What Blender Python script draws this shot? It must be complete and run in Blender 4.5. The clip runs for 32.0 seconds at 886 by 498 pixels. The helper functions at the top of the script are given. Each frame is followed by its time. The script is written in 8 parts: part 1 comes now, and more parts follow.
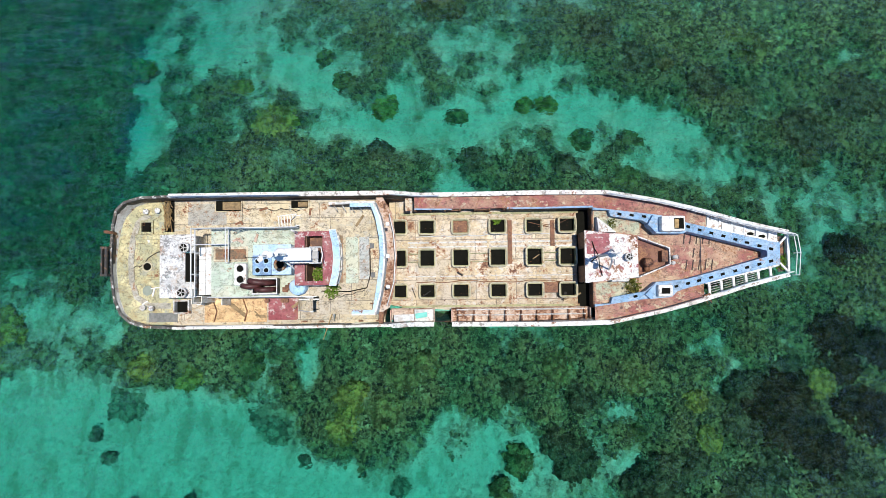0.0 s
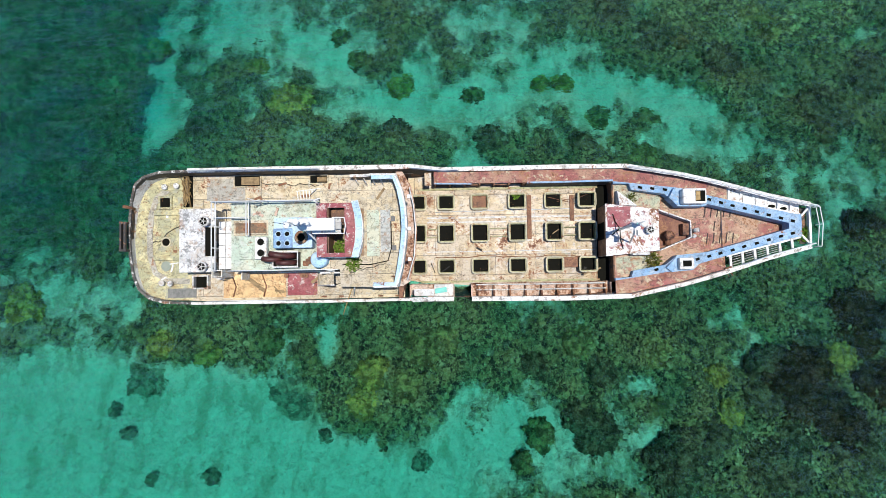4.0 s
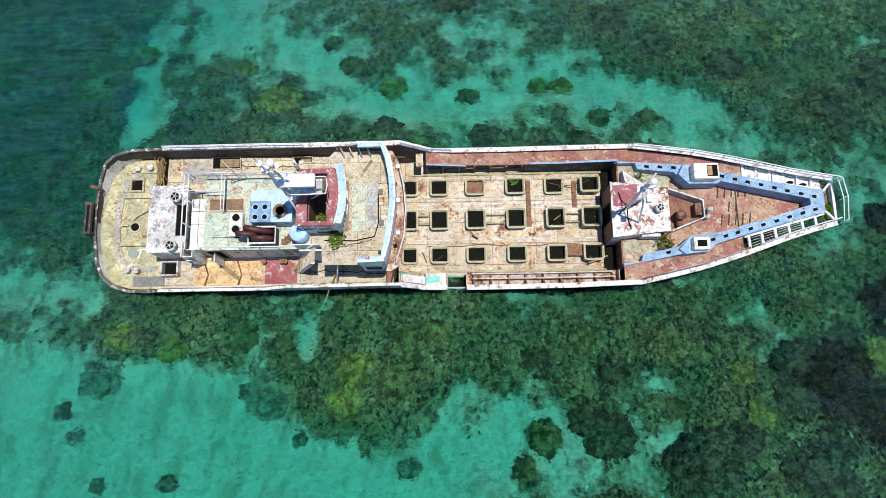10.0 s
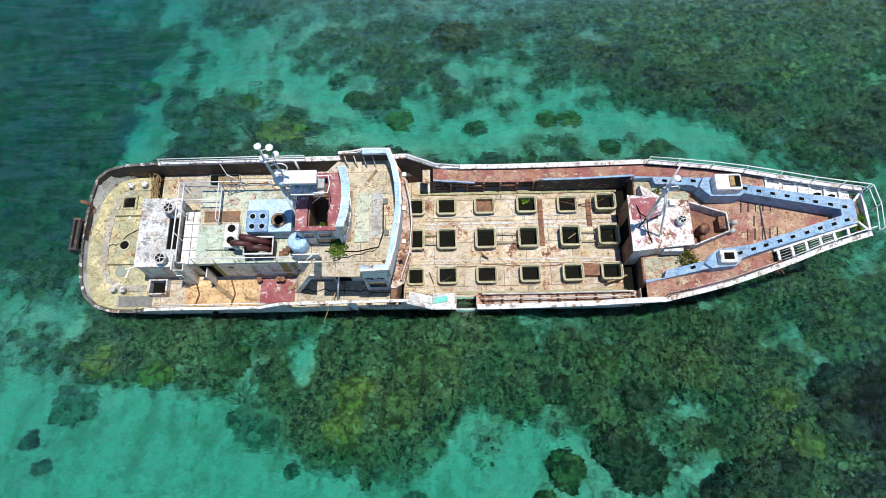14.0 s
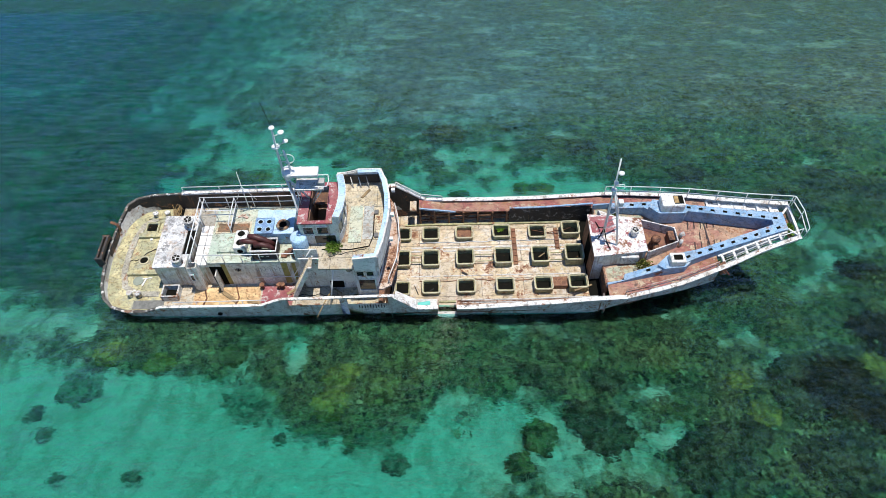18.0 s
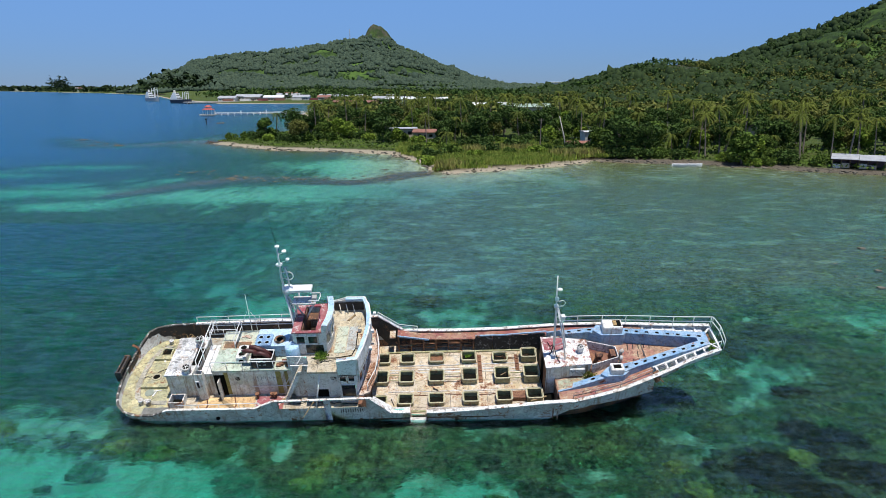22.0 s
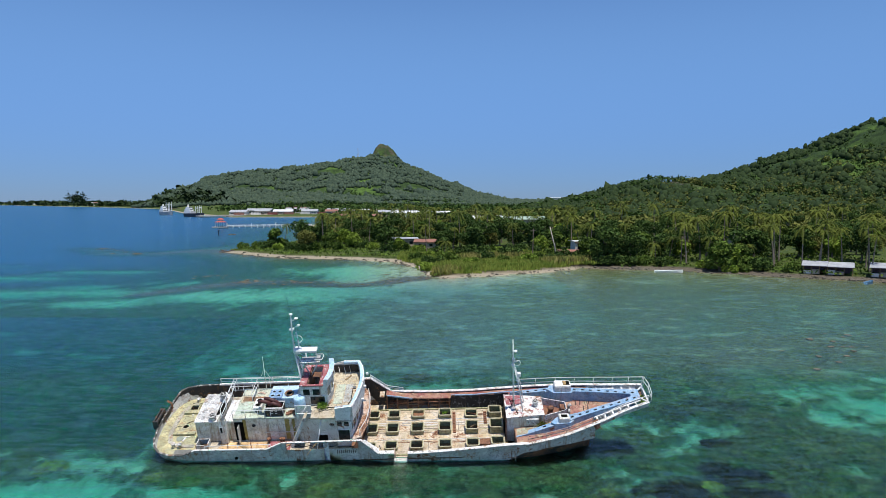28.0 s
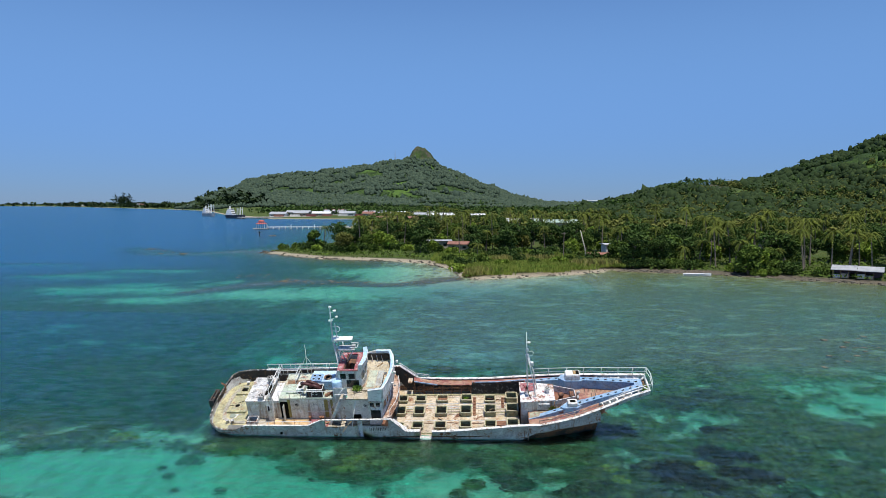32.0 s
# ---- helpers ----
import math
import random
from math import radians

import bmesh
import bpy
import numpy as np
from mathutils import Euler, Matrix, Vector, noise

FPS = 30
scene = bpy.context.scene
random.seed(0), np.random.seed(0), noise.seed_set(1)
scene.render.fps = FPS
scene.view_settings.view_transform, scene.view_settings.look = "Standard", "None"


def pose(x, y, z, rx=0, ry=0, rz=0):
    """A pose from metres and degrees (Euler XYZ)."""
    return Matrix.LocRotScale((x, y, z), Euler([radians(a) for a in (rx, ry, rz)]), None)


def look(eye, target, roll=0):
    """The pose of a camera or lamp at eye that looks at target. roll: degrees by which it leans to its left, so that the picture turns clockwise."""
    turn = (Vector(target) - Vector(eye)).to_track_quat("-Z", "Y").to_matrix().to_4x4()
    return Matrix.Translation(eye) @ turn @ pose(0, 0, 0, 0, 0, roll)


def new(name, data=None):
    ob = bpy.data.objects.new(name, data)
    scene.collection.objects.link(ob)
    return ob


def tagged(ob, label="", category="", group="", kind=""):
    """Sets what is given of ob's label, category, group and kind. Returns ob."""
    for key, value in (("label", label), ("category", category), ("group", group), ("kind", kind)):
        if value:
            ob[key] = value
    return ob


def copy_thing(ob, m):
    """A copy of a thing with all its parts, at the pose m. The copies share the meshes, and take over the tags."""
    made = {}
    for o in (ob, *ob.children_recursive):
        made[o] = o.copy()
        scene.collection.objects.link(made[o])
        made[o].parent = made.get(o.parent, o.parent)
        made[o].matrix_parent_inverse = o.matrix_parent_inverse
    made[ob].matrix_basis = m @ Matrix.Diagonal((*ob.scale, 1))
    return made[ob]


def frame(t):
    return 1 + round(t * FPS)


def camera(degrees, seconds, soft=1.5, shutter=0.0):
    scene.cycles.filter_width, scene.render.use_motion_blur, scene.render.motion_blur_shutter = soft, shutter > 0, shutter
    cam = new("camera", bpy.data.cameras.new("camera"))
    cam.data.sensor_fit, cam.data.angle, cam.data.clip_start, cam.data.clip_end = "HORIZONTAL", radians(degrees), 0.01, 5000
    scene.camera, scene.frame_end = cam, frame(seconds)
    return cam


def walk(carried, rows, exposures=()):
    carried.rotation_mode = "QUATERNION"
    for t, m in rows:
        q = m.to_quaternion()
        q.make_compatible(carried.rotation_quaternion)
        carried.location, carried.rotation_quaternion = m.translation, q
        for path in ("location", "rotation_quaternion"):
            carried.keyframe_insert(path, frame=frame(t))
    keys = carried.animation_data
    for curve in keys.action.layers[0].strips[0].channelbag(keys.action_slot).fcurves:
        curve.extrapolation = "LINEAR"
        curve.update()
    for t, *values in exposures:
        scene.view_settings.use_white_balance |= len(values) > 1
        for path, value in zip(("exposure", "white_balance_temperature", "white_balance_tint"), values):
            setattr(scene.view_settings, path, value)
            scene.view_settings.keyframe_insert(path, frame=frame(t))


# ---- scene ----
cam = camera(65.63, 32.0, 0.65)
PATH = [
    (0, (-0.904, -15.749, 39.501), (-0.873, -11.819, 30.305), 0.15),
    (1, (-1.394, -15.888, 39.697), (-1.306, -11.923, 30.517), 0.86),
    (2, (-1.769, -16.125, 39.599), (-1.689, -12.152, 30.422), 0.68),
    (3, (-2.025, -16.447, 39.253), (-1.960, -12.517, 30.058), 0.50),
    (3.5, (-2.082, -16.744, 39.052), (-2.033, -12.824, 29.853), 0.26),
    (5.5, (-2.317, -18.262, 37.817), (-2.268, -14.185, 28.686), 0.19),
    (6, (-2.325, -18.668, 37.412), (-2.282, -14.536, 28.306), 0.09),
    (7, (-2.366, -19.473, 36.415), (-2.308, -15.195, 27.377), 0.28),
    (8, (-2.334, -20.096, 35.473), (-2.257, -15.560, 26.561), 0.50),
    (9, (-1.989, -20.823, 34.202), (-1.926, -15.935, 25.478), 0.32),
    (10, (-1.738, -21.623, 32.743), (-1.684, -16.315, 24.268), 0.23),
    (11, (-1.836, -21.867, 31.605), (-1.765, -16.260, 23.325), 0.39),
    (12, (-1.973, -22.203, 30.428), (-1.885, -16.283, 22.369), 0.47),
    (13, (-1.972, -22.691, 29.261), (-1.924, -16.472, 21.430), 0.12),
    (14, (-2.131, -23.689, 28.429), (-2.080, -17.227, 20.797), 0.11),
    (14.5, (-2.173, -24.488, 28.002), (-2.132, -17.891, 20.487), 0.08),
    (16.5, (-1.939, -29.319, 25.747), (-1.891, -21.789, 19.166), 0.10),
    (17, (-1.713, -30.739, 25.165), (-1.663, -22.937, 18.910), 0.13),
    (18, (-1.183, -33.539, 24.023), (-1.142, -25.190, 18.519), 0.03),
    (19, (-0.609, -36.190, 22.979), (-0.559, -27.382, 18.244), 0.04),
    (20, (0.314, -38.613, 22.113), (0.287, -29.416, 18.189), -0.20),
    (21, (0.652, -40.901, 21.315), (0.627, -31.390, 18.227), -0.17),
    (22, (0.845, -43.092, 20.447), (0.824, -33.366, 18.122), -0.14),
    (23, (1.028, -45.075, 19.652), (1.006, -35.221, 17.946), -0.07),
    (24, (1.195, -47.114, 19.306), (1.176, -37.175, 18.204), -0.09),
    (25, (1.546, -49.091, 19.299), (1.521, -39.120, 18.543), -0.07),
    (25.5, (1.797, -50.041, 19.353), (1.770, -40.069, 18.613), -0.05),
    (27.5, (2.656, -53.679, 19.672), (2.612, -43.705, 18.954), -0.10),
    (28, (2.841, -54.618, 19.734), (2.755, -44.643, 19.028), -0.05),
    (29, (3.280, -56.311, 19.954), (3.045, -46.338, 19.259), -0.01),
    (30, (3.675, -57.964, 20.124), (3.268, -47.996, 19.435), 0.04),
    (31, (3.931, -59.631, 20.183), (3.374, -49.670, 19.498), 0.10),
    (32, (4.177, -61.057, 20.125), (3.563, -51.099, 19.451), 0.09),
]
walk(cam, [(t, look(e, g, r)) for t, e, g, r in PATH])

# ---- light ----
SUN = Vector((0.12, -0.32, 1.0)).normalized()
world = bpy.data.worlds.new("sky")
scene.world = world
world.use_nodes = True
wn = world.node_tree
sky = wn.nodes.new("ShaderNodeTexSky")
sky.sky_type, sky.sun_disc = "NISHITA", False
sky.sun_elevation = math.asin(SUN.z)
sky.sun_rotation = math.atan2(SUN.x, SUN.y)
sky.altitude, sky.air_density, sky.dust_density, sky.ozone_density = 0.0, 1.0, 0.0, 6.0
filt = wn.nodes.new("ShaderNodeMix")
filt.data_type, filt.blend_type = "RGBA", "MULTIPLY"
filt.inputs["Factor"].default_value = 1.0
filt.inputs[7].default_value = (0.80, 0.97, 1.28, 1)
# clear blue tropical air keeps its colour down to the horizon
height = wn.nodes.new("ShaderNodeSeparateXYZ")
wn.links.new(wn.nodes.new("ShaderNodeTexCoord").outputs["Generated"], height.inputs[0])
band = wn.nodes.new("ShaderNodeMapRange")
band.interpolation_type = "SMOOTHSTEP"
band.inputs["From Min"].default_value, band.inputs["From Max"].default_value = -0.02, 0.26
wn.links.new(height.outputs[2], band.inputs[0])
low = wn.nodes.new("ShaderNodeMix")
low.data_type = "RGBA"
low.inputs[6].default_value = (0.255, 0.41, 0.82, 1)
low.inputs[7].default_value = (0.80, 0.96, 1.15, 1)
wn.links.new(band.outputs[0], low.inputs["Factor"])
wn.links.new(low.outputs[2], filt.inputs[7])
wn.links.new(sky.outputs[0], filt.inputs[6])
wn.links.new(filt.outputs[2], wn.nodes["Background"].inputs[0])
wn.nodes["Background"].inputs[1].default_value = 0.111
sun = new("sun", bpy.data.lights.new("sun", "SUN"))
sun.data.energy, sun.data.angle, sun.data.color = 5.2, radians(0.53), (1.0, 0.96, 0.89)
sun.matrix_world = look(SUN * 60, (0, 0, 0))

# ---- materials ----


class Nodes:
    """A small writer of node trees."""

    def __init__(self, name):
        self.mat = bpy.data.materials.new(name)
        self.mat.use_nodes = True
        self.tree = self.mat.node_tree
        self.bsdf = self.tree.nodes["Principled BSDF"]
        self.out = self.tree.nodes["Material Output"]
        self.coord = self.tree.nodes.new("ShaderNodeTexCoord").outputs["Object"]

    def put(self, socket, value):
        if isinstance(value, bpy.types.NodeSocket):
            self.tree.links.new(value, socket)
        elif isinstance(value, (tuple, list)) and len(value) == 3 and socket.type == "RGBA":
            socket.default_value = (*value, 1)
        else:
            socket.default_value = value

    def world(self):
        return self.tree.nodes.new("ShaderNodeNewGeometry").outputs["Position"]

    def noise(self, scale, detail=4, rough=0.6, stretch=None, vec=None, kind="Fac"):
        v = vec or self.coord
        if stretch:
            m = self.tree.nodes.new("ShaderNodeMapping")
            self.put(m.inputs[0], v)
            m.inputs[3].default_value = stretch
            v = m.outputs[0]
        n = self.tree.nodes.new("ShaderNodeTexNoise")
        self.put(n.inputs["Vector"], v)
        n.inputs["Scale"].default_value = scale
        n.inputs["Detail"].default_value = detail
        n.inputs["Roughness"].default_value = rough
        return n.outputs[kind]

    def cells(self, scale, vec=None, wobble=0.0):
        v = vec or self.coord
        if wobble:
            m = self.tree.nodes.new("ShaderNodeVectorMath")
            k = self.tree.nodes.new("ShaderNodeVectorMath")
            k.operation = "SCALE"
            self.put(k.inputs[0], self.noise(scale * 0.8, 3, 0.6, None, v, "Color"))
            k.inputs["Scale"].default_value = wobble
            self.put(m.inputs[0], v)
            self.put(m.inputs[1], k.outputs[0])
            v = m.outputs[0]
        n = self.tree.nodes.new("ShaderNodeTexVoronoi")
        self.put(n.inputs["Vector"], v)
        n.inputs["Scale"].default_value = scale
        return n.outputs["Distance"]

    def ramp(self, fac, lo, hi):
        n = self.tree.nodes.new("ShaderNodeMapRange")
        self.put(n.inputs[0], fac)
        n.inputs[1].default_value, n.inputs[2].default_value = lo, hi
        n.interpolation_type = "SMOOTHSTEP"
        return n.outputs[0]

    def math(self, op, a, b=0.0):
        n = self.tree.nodes.new("ShaderNodeMath")
        n.operation = op
        self.put(n.inputs[0], a)
        self.put(n.inputs[1], b)
        return n.outputs[0]

    def mix(self, fac, a, b, mode="MIX"):
        n = self.tree.nodes.new("ShaderNodeMix")
        n.data_type, n.blend_type = "RGBA", mode
        self.put(n.inputs["Factor"], fac)
        self.put(n.inputs[6], a)
        self.put(n.inputs[7], b)
        return n.outputs[2]

    def attribute(self, name):
        n = self.tree.nodes.new("ShaderNodeAttribute")
        n.attribute_name = name
        return n.outputs["Fac"]

    def random(self):
        return self.tree.nodes.new("ShaderNodeObjectInfo").outputs["Random"]

    def island(self):
        return self.tree.nodes.new("ShaderNodeNewGeometry").outputs["Random Per Island"]

    def bump(self, height, strength, distance=0.02):
        n = self.tree.nodes.new("ShaderNodeBump")
        self.put(n.inputs["Height"], height)
        n.inputs["Strength"].default_value, n.inputs["Distance"].default_value = strength, distance
        self.tree.links.new(n.outputs[0], self.bsdf.inputs["Normal"])

    def done(self, colour, rough=0.7, metal=0.0, spec=0.4):
        self.put(self.bsdf.inputs["Base Color"], colour)
        self.put(self.bsdf.inputs["Roughness"], rough)
        self.put(self.bsdf.inputs["Metallic"], metal)
        self.put(self.bsdf.inputs["Specular IOR Level"], spec)
        return self.mat


RUST, RUST_DARK, RUST_BRIGHT = (0.15, 0.062, 0.034), (0.045, 0.024, 0.017), (0.36, 0.18, 0.085)


def painted(name, colour, second=None, rust=0.45, dirt=0.5, streak=0.5, scale=1.0, under=None, seam=0.0):
    """Weathered ship's paint: bleached and stained patches, mould, chips to rust or an older coat, cracks, plate seams and run marks."""
    n = Nodes(name)
    dark = tuple(0.16 * v + 0.012 for v in colour)
    wide = n.noise(0.55 * scale, 6, 0.68)
    c = n.mix(n.ramp(wide, 0.40, 0.60), colour, second or tuple(v * 0.72 for v in colour))
    c = n.mix(n.math("MULTIPLY", n.ramp(n.noise(0.9 * scale, 5, 0.7, (1.0, 1.35, 1.0)), 0.54, 0.60), 0.6), c, tuple(min(v * 1.22 + 0.03, 0.86) for v in colour))
    # brown stain, then black mould in ragged patches
    c = n.mix(n.math("MULTIPLY", n.ramp(n.noise(1.3 * scale, 7, 0.74), 0.50, 0.66), 0.25 + 0.6 * dirt), c, tuple(a * b for a, b in zip(colour, (0.55, 0.44, 0.34))))
    ragged = n.noise(3.1 * scale, 8, 0.80)
    c = n.mix(n.math("MULTIPLY", n.ramp(ragged, 0.60 - 0.06 * dirt, 0.66 - 0.04 * dirt), 0.35 + 0.6 * dirt), c, dark)
    c = n.mix(n.math("MULTIPLY", n.ramp(n.noise(17 * scale, 5, 0.75), 0.55, 0.66), 0.75 * dirt), c, tuple(v * 0.35 for v in colour))
    if under:
        c = n.mix(n.ramp(n.noise(2.0 * scale, 7, 0.76), 0.555, 0.585), c, under)
    # hair cracks and scratches
    for k, st in ((1.1, (1.0, 1.0, 1.0)), (2.3, (0.5, 1.8, 1.0))):
        line = n.math("ABSOLUTE", n.math("SUBTRACT", n.noise(k * scale, 5, 0.62, st), 0.5))
        c = n.mix(n.math("MULTIPLY", n.ramp(line, 0.010, 0.004), 0.75 * min(dirt + 0.2, 1.0)), c, dark)
    if seam:
        bricks = n.tree.nodes.new("ShaderNodeTexBrick")
        n.put(bricks.inputs["Vector"], n.coord)
        bricks.inputs["Scale"].default_value, bricks.inputs["Mortar Size"].default_value, bricks.inputs["Mortar Smooth"].default_value = 1.0, 0.018, 0.4
        bricks.inputs["Brick Width"].default_value, bricks.inputs["Row Height"].default_value = 2.3 * seam, 1.15 * seam
        bricks.inputs["Color1"].default_value, bricks.inputs["Color2"].default_value = (1, 1, 1, 1), (0.62, 0.60, 0.56, 1)
        c = n.mix(0.55, c, n.mix(1.0, c, bricks.outputs["Color"], "MULTIPLY"))
        c = n.mix(n.math("MULTIPLY", bricks.outputs["Fac"], n.ramp(n.noise(1.5, 5, 0.7), 0.38, 0.58)), c, dark)
    run = n.ramp(n.noise(1.0, 5, 0.65, (3.4, 3.4, 0.30)), 0.64 - 0.2 * streak, 0.80 - 0.2 * streak)
    c = n.mix(n.math("MULTIPLY", run, 0.7), c, (0.27, 0.13, 0.05))
    patch = n.math("ADD", n.math("MULTIPLY", n.noise(0.8 * scale, 4), 0.5), n.math("MULTIPLY", n.noise(6.0 * scale, 7, 0.78), 0.5))
    edge = 0.64 - 0.22 * rust
    c = n.mix(n.ramp(patch, edge - 0.01, edge + 0.03), c, RUST_BRIGHT)
    c = n.mix(n.ramp(patch, edge + 0.015, edge + 0.05), c, RUST)
    c = n.mix(n.ramp(patch, edge + 0.06, edge + 0.13), c, RUST_DARK)
    n.bump(n.math("ADD", patch, n.math("ADD", ragged, n.noise(34, 3))), 0.5, 0.03)
    return n.done(c, n.math("ADD", n.math("MULTIPLY", patch, 0.4), 0.45))


def plain(name, colour, rough=0.6, metal=0.0, vary=0.25, scale=3.0):
    n = Nodes(name)
    c = n.mix(n.ramp(n.noise(scale, 5, 0.65), 0.35, 0.7), colour, tuple(v * (1 - vary) for v in colour))
    c = n.mix(n.math("MULTIPLY", n.ramp(n.noise(scale * 8, 4, 0.7), 0.5, 0.75), 0.35), c, tuple(v * 0.5 for v in colour))
    n.bump(n.noise(scale * 9, 4), 0.25, 0.01)
    return n.done(c, rough, metal)


deck_yellow = painted("worn_ochre_deck_paint", (0.62, 0.53, 0.36), (0.56, 0.49, 0.385), 0.26, 0.78, 0.2, 1.0, (0.50, 0.47, 0.39), 1.0)
deck_stern = painted("stained_ochre_stern_deck", (0.55, 0.49, 0.27), (0.38, 0.37, 0.22), 0.28, 0.95, 0.2, 1.2, (0.34, 0.34, 0.25))
deck_cargo = painted("bleached_working_deck", (0.62, 0.53, 0.41), (0.60, 0.48, 0.30), 0.44, 0.68, 0.3, 1.0, (0.60, 0.56, 0.50), 1.05)
deck_red = painted("worn_oxide_red_deck", (0.28, 0.085, 0.075), (0.36, 0.21, 0.14), 0.42, 0.85, 0.2, 1.0, (0.46, 0.37, 0.25))
deck_fore = painted("scuffed_tan_and_red_foredeck", (0.42, 0.27, 0.18), (0.29, 0.095, 0.085), 0.40, 0.85, 0.2, 0.9, (0.47, 0.37, 0.24))
deck_green = painted("pale_green_deck_paint", (0.42, 0.50, 0.40), (0.52, 0.52, 0.40), 0.18, 0.75, 0.2, 1.1, (0.48, 0.51, 0.44))
deck_pink = painted("rust_pink_ledge", (0.50, 0.34, 0.26), (0.58, 0.47, 0.38), 0.55, 0.8, 0.2, 1.4)
white_hull = painted("chalky_white_hull_paint", (0.62, 0.62, 0.59), (0.50, 0.50, 0.48), 0.36, 0.6, 0.50, 0.9)
white_cap = painted("flaking_white_rail_paint", (0.74, 0.73, 0.70), (0.72, 0.71, 0.66), 0.30, 0.7, 0.2, 1.3, (0.24, 0.21, 0.18))
white = painted("chalky_white_paint", (0.75, 0.75, 0.72), (0.68, 0.67, 0.63), 0.22, 0.4, 0.45, 1.0)
white_patch = painted("flaking_white_roof_paint", (0.77, 0.75, 0.72), (0.66, 0.62, 0.58), 0.50, 0.7, 0.1, 1.3, (0.28, 0.085, 0.09))
white_wall = painted("white_house_side_with_runs", (0.74, 0.73, 0.67), (0.66, 0.61, 0.48), 0.22, 0.42, 0.8, 1.0)
white_grey = painted("white_over_grey_primer", (0.78, 0.77, 0.73), (0.52, 0.52, 0.51), 0.26, 1.0, 0.3, 1.2, (0.22, 0.22, 0.21))
clean_white = plain("white_enamel", (0.70, 0.70, 0.68), 0.4, 0, 0.1, 2)
blue = painted("faded_sky_blue_paint", (0.20, 0.36, 0.55), (0.30, 0.42, 0.55), 0.26, 0.6, 0.15, 1.6, (0.36, 0.45, 0.52))
blue_light = painted("pale_blue_trim_paint", (0.36, 0.55, 0.74), (0.48, 0.61, 0.72), 0.16, 0.4, 0.1, 1.2)
blue_mid = painted("mid_blue_casing_paint", (0.24, 0.42, 0.62), (0.17, 0.27, 0.44), 0.22, 0.6, 0.1, 1.6)
red = painted("faded_crimson_paint", (0.27, 0.055, 0.07), (0.33, 0.13, 0.13), 0.26, 0.5, 0.1, 1.5, (0.5, 0.42, 0.4))
hull_dark = painted("dark_antifouling_and_shade", (0.035, 0.034, 0.036), (0.06, 0.045, 0.04), 0.6, 0.6, 0.3, 1.0)
rail_dark = painted("blackened_stern_rail", (0.06, 0.055, 0.048), (0.14, 0.13, 0.11), 0.30, 0.6, 0.2, 1.6, (0.62, 0.61, 0.57))
black = painted("rusty_black", (0.022, 0.022, 0.025), (0.04, 0.037, 0.035), 0.34, 0.4, 0.3, 1.4)
black_peeling = painted("black_peeling_panel", (0.012, 0.013, 0.016), (0.02, 0.02, 0.024), 0.0, 0.3, 0.0, 1.6, (0.20, 0.21, 0.23))
rusty = painted("rusted_steel", (0.20, 0.085, 0.045), (0.11, 0.05, 0.03), 0.7, 0.8, 0.3, 1.5)
coaming_olive = painted("mossy_olive_coaming", (0.31, 0.31, 0.15), (0.44, 0.41, 0.24), 0.34, 0.8, 0.4, 2.0)
rim_cream = painted("cream_coaming_rim", (0.56, 0.50, 0.34), (0.45, 0.43, 0.30), 0.25, 0.5, 0.2, 2.0)
# black for shade painted into wells, slots and doorways, and for black fittings
shade_and_black = plain("black_for_shade_and_fittings", (0.010, 0.010, 0.008), 0.9)
shade_and_black.node_tree.nodes["Principled BSDF"].inputs["Specular IOR Level"].default_value = 0.03
steel = plain("galvanised_steel", (0.50, 0.52, 0.53), 0.45, 0.3, 0.3, 5)
rubber = plain("dull_black_rubber", (0.025, 0.024, 0.023), 0.85)
maroon = plain("glossy_maroon_exhaust", (0.085, 0.026, 0.022), 0.5, 0.0, 0.5, 4)
wood = plain("grey_brown_timber", (0.30, 0.21, 0.11), 0.8, 0, 0.5, 6)
straw = plain("dry_bamboo", (0.42, 0.28, 0.12), 0.8, 0, 0.5, 6)
scratch = plain("dark_scratched_strokes", (0.045, 0.03, 0.028), 0.8)
teal_scrap = plain("teal_plastic_scrap", (0.12, 0.52, 0.45), 0.5)


def glass_dark():
    n = Nodes("dark_window_glass")
    return n.done(n.mix(n.ramp(n.noise(2, 3), 0.4, 0.7), (0.012, 0.014, 0.016), (0.035, 0.04, 0.042)), 0.08, 0, 0.5)


window_glass = glass_dark()


def foliage(name, a, b, c):
    n = Nodes(name)
    col = n.mix(n.island(), a, b)
    col = n.mix(n.ramp(n.noise(0.35, 3, 0.6, None, n.world()), 0.42, 0.66), col, c)
    col = n.mix(n.math("MULTIPLY", n.random(), 0.35), col, b)
    n.bsdf.inputs["Subsurface Weight"].default_value = 0.0
    return n.done(col, 0.75, 0, 0.06)


leaf_mid = foliage("mid_green_leaves", (0.062, 0.112, 0.018), (0.11, 0.160, 0.028), (0.036, 0.066, 0.014))
leaf_dark = foliage("dark_green_leaves", (0.036, 0.072, 0.018), (0.070, 0.115, 0.026), (0.023, 0.046, 0.013))
leaf_light = foliage("yellow_green_leaves", (0.14, 0.22, 0.025), (0.21, 0.28, 0.045), (0.10, 0.16, 0.02))
leaf_olive = foliage("olive_scrub_leaves", (0.100, 0.118, 0.026), (0.160, 0.160, 0.042), (0.052, 0.068, 0.017))
leaf_palm = foliage("palm_fronds", (0.050, 0.078, 0.014), (0.15, 0.165, 0.028), (0.030, 0.050, 0.012))
grass_mat = foliage("tall_grass", (0.15, 0.235, 0.03), (0.25, 0.27, 0.06), (0.10, 0.19, 0.022))
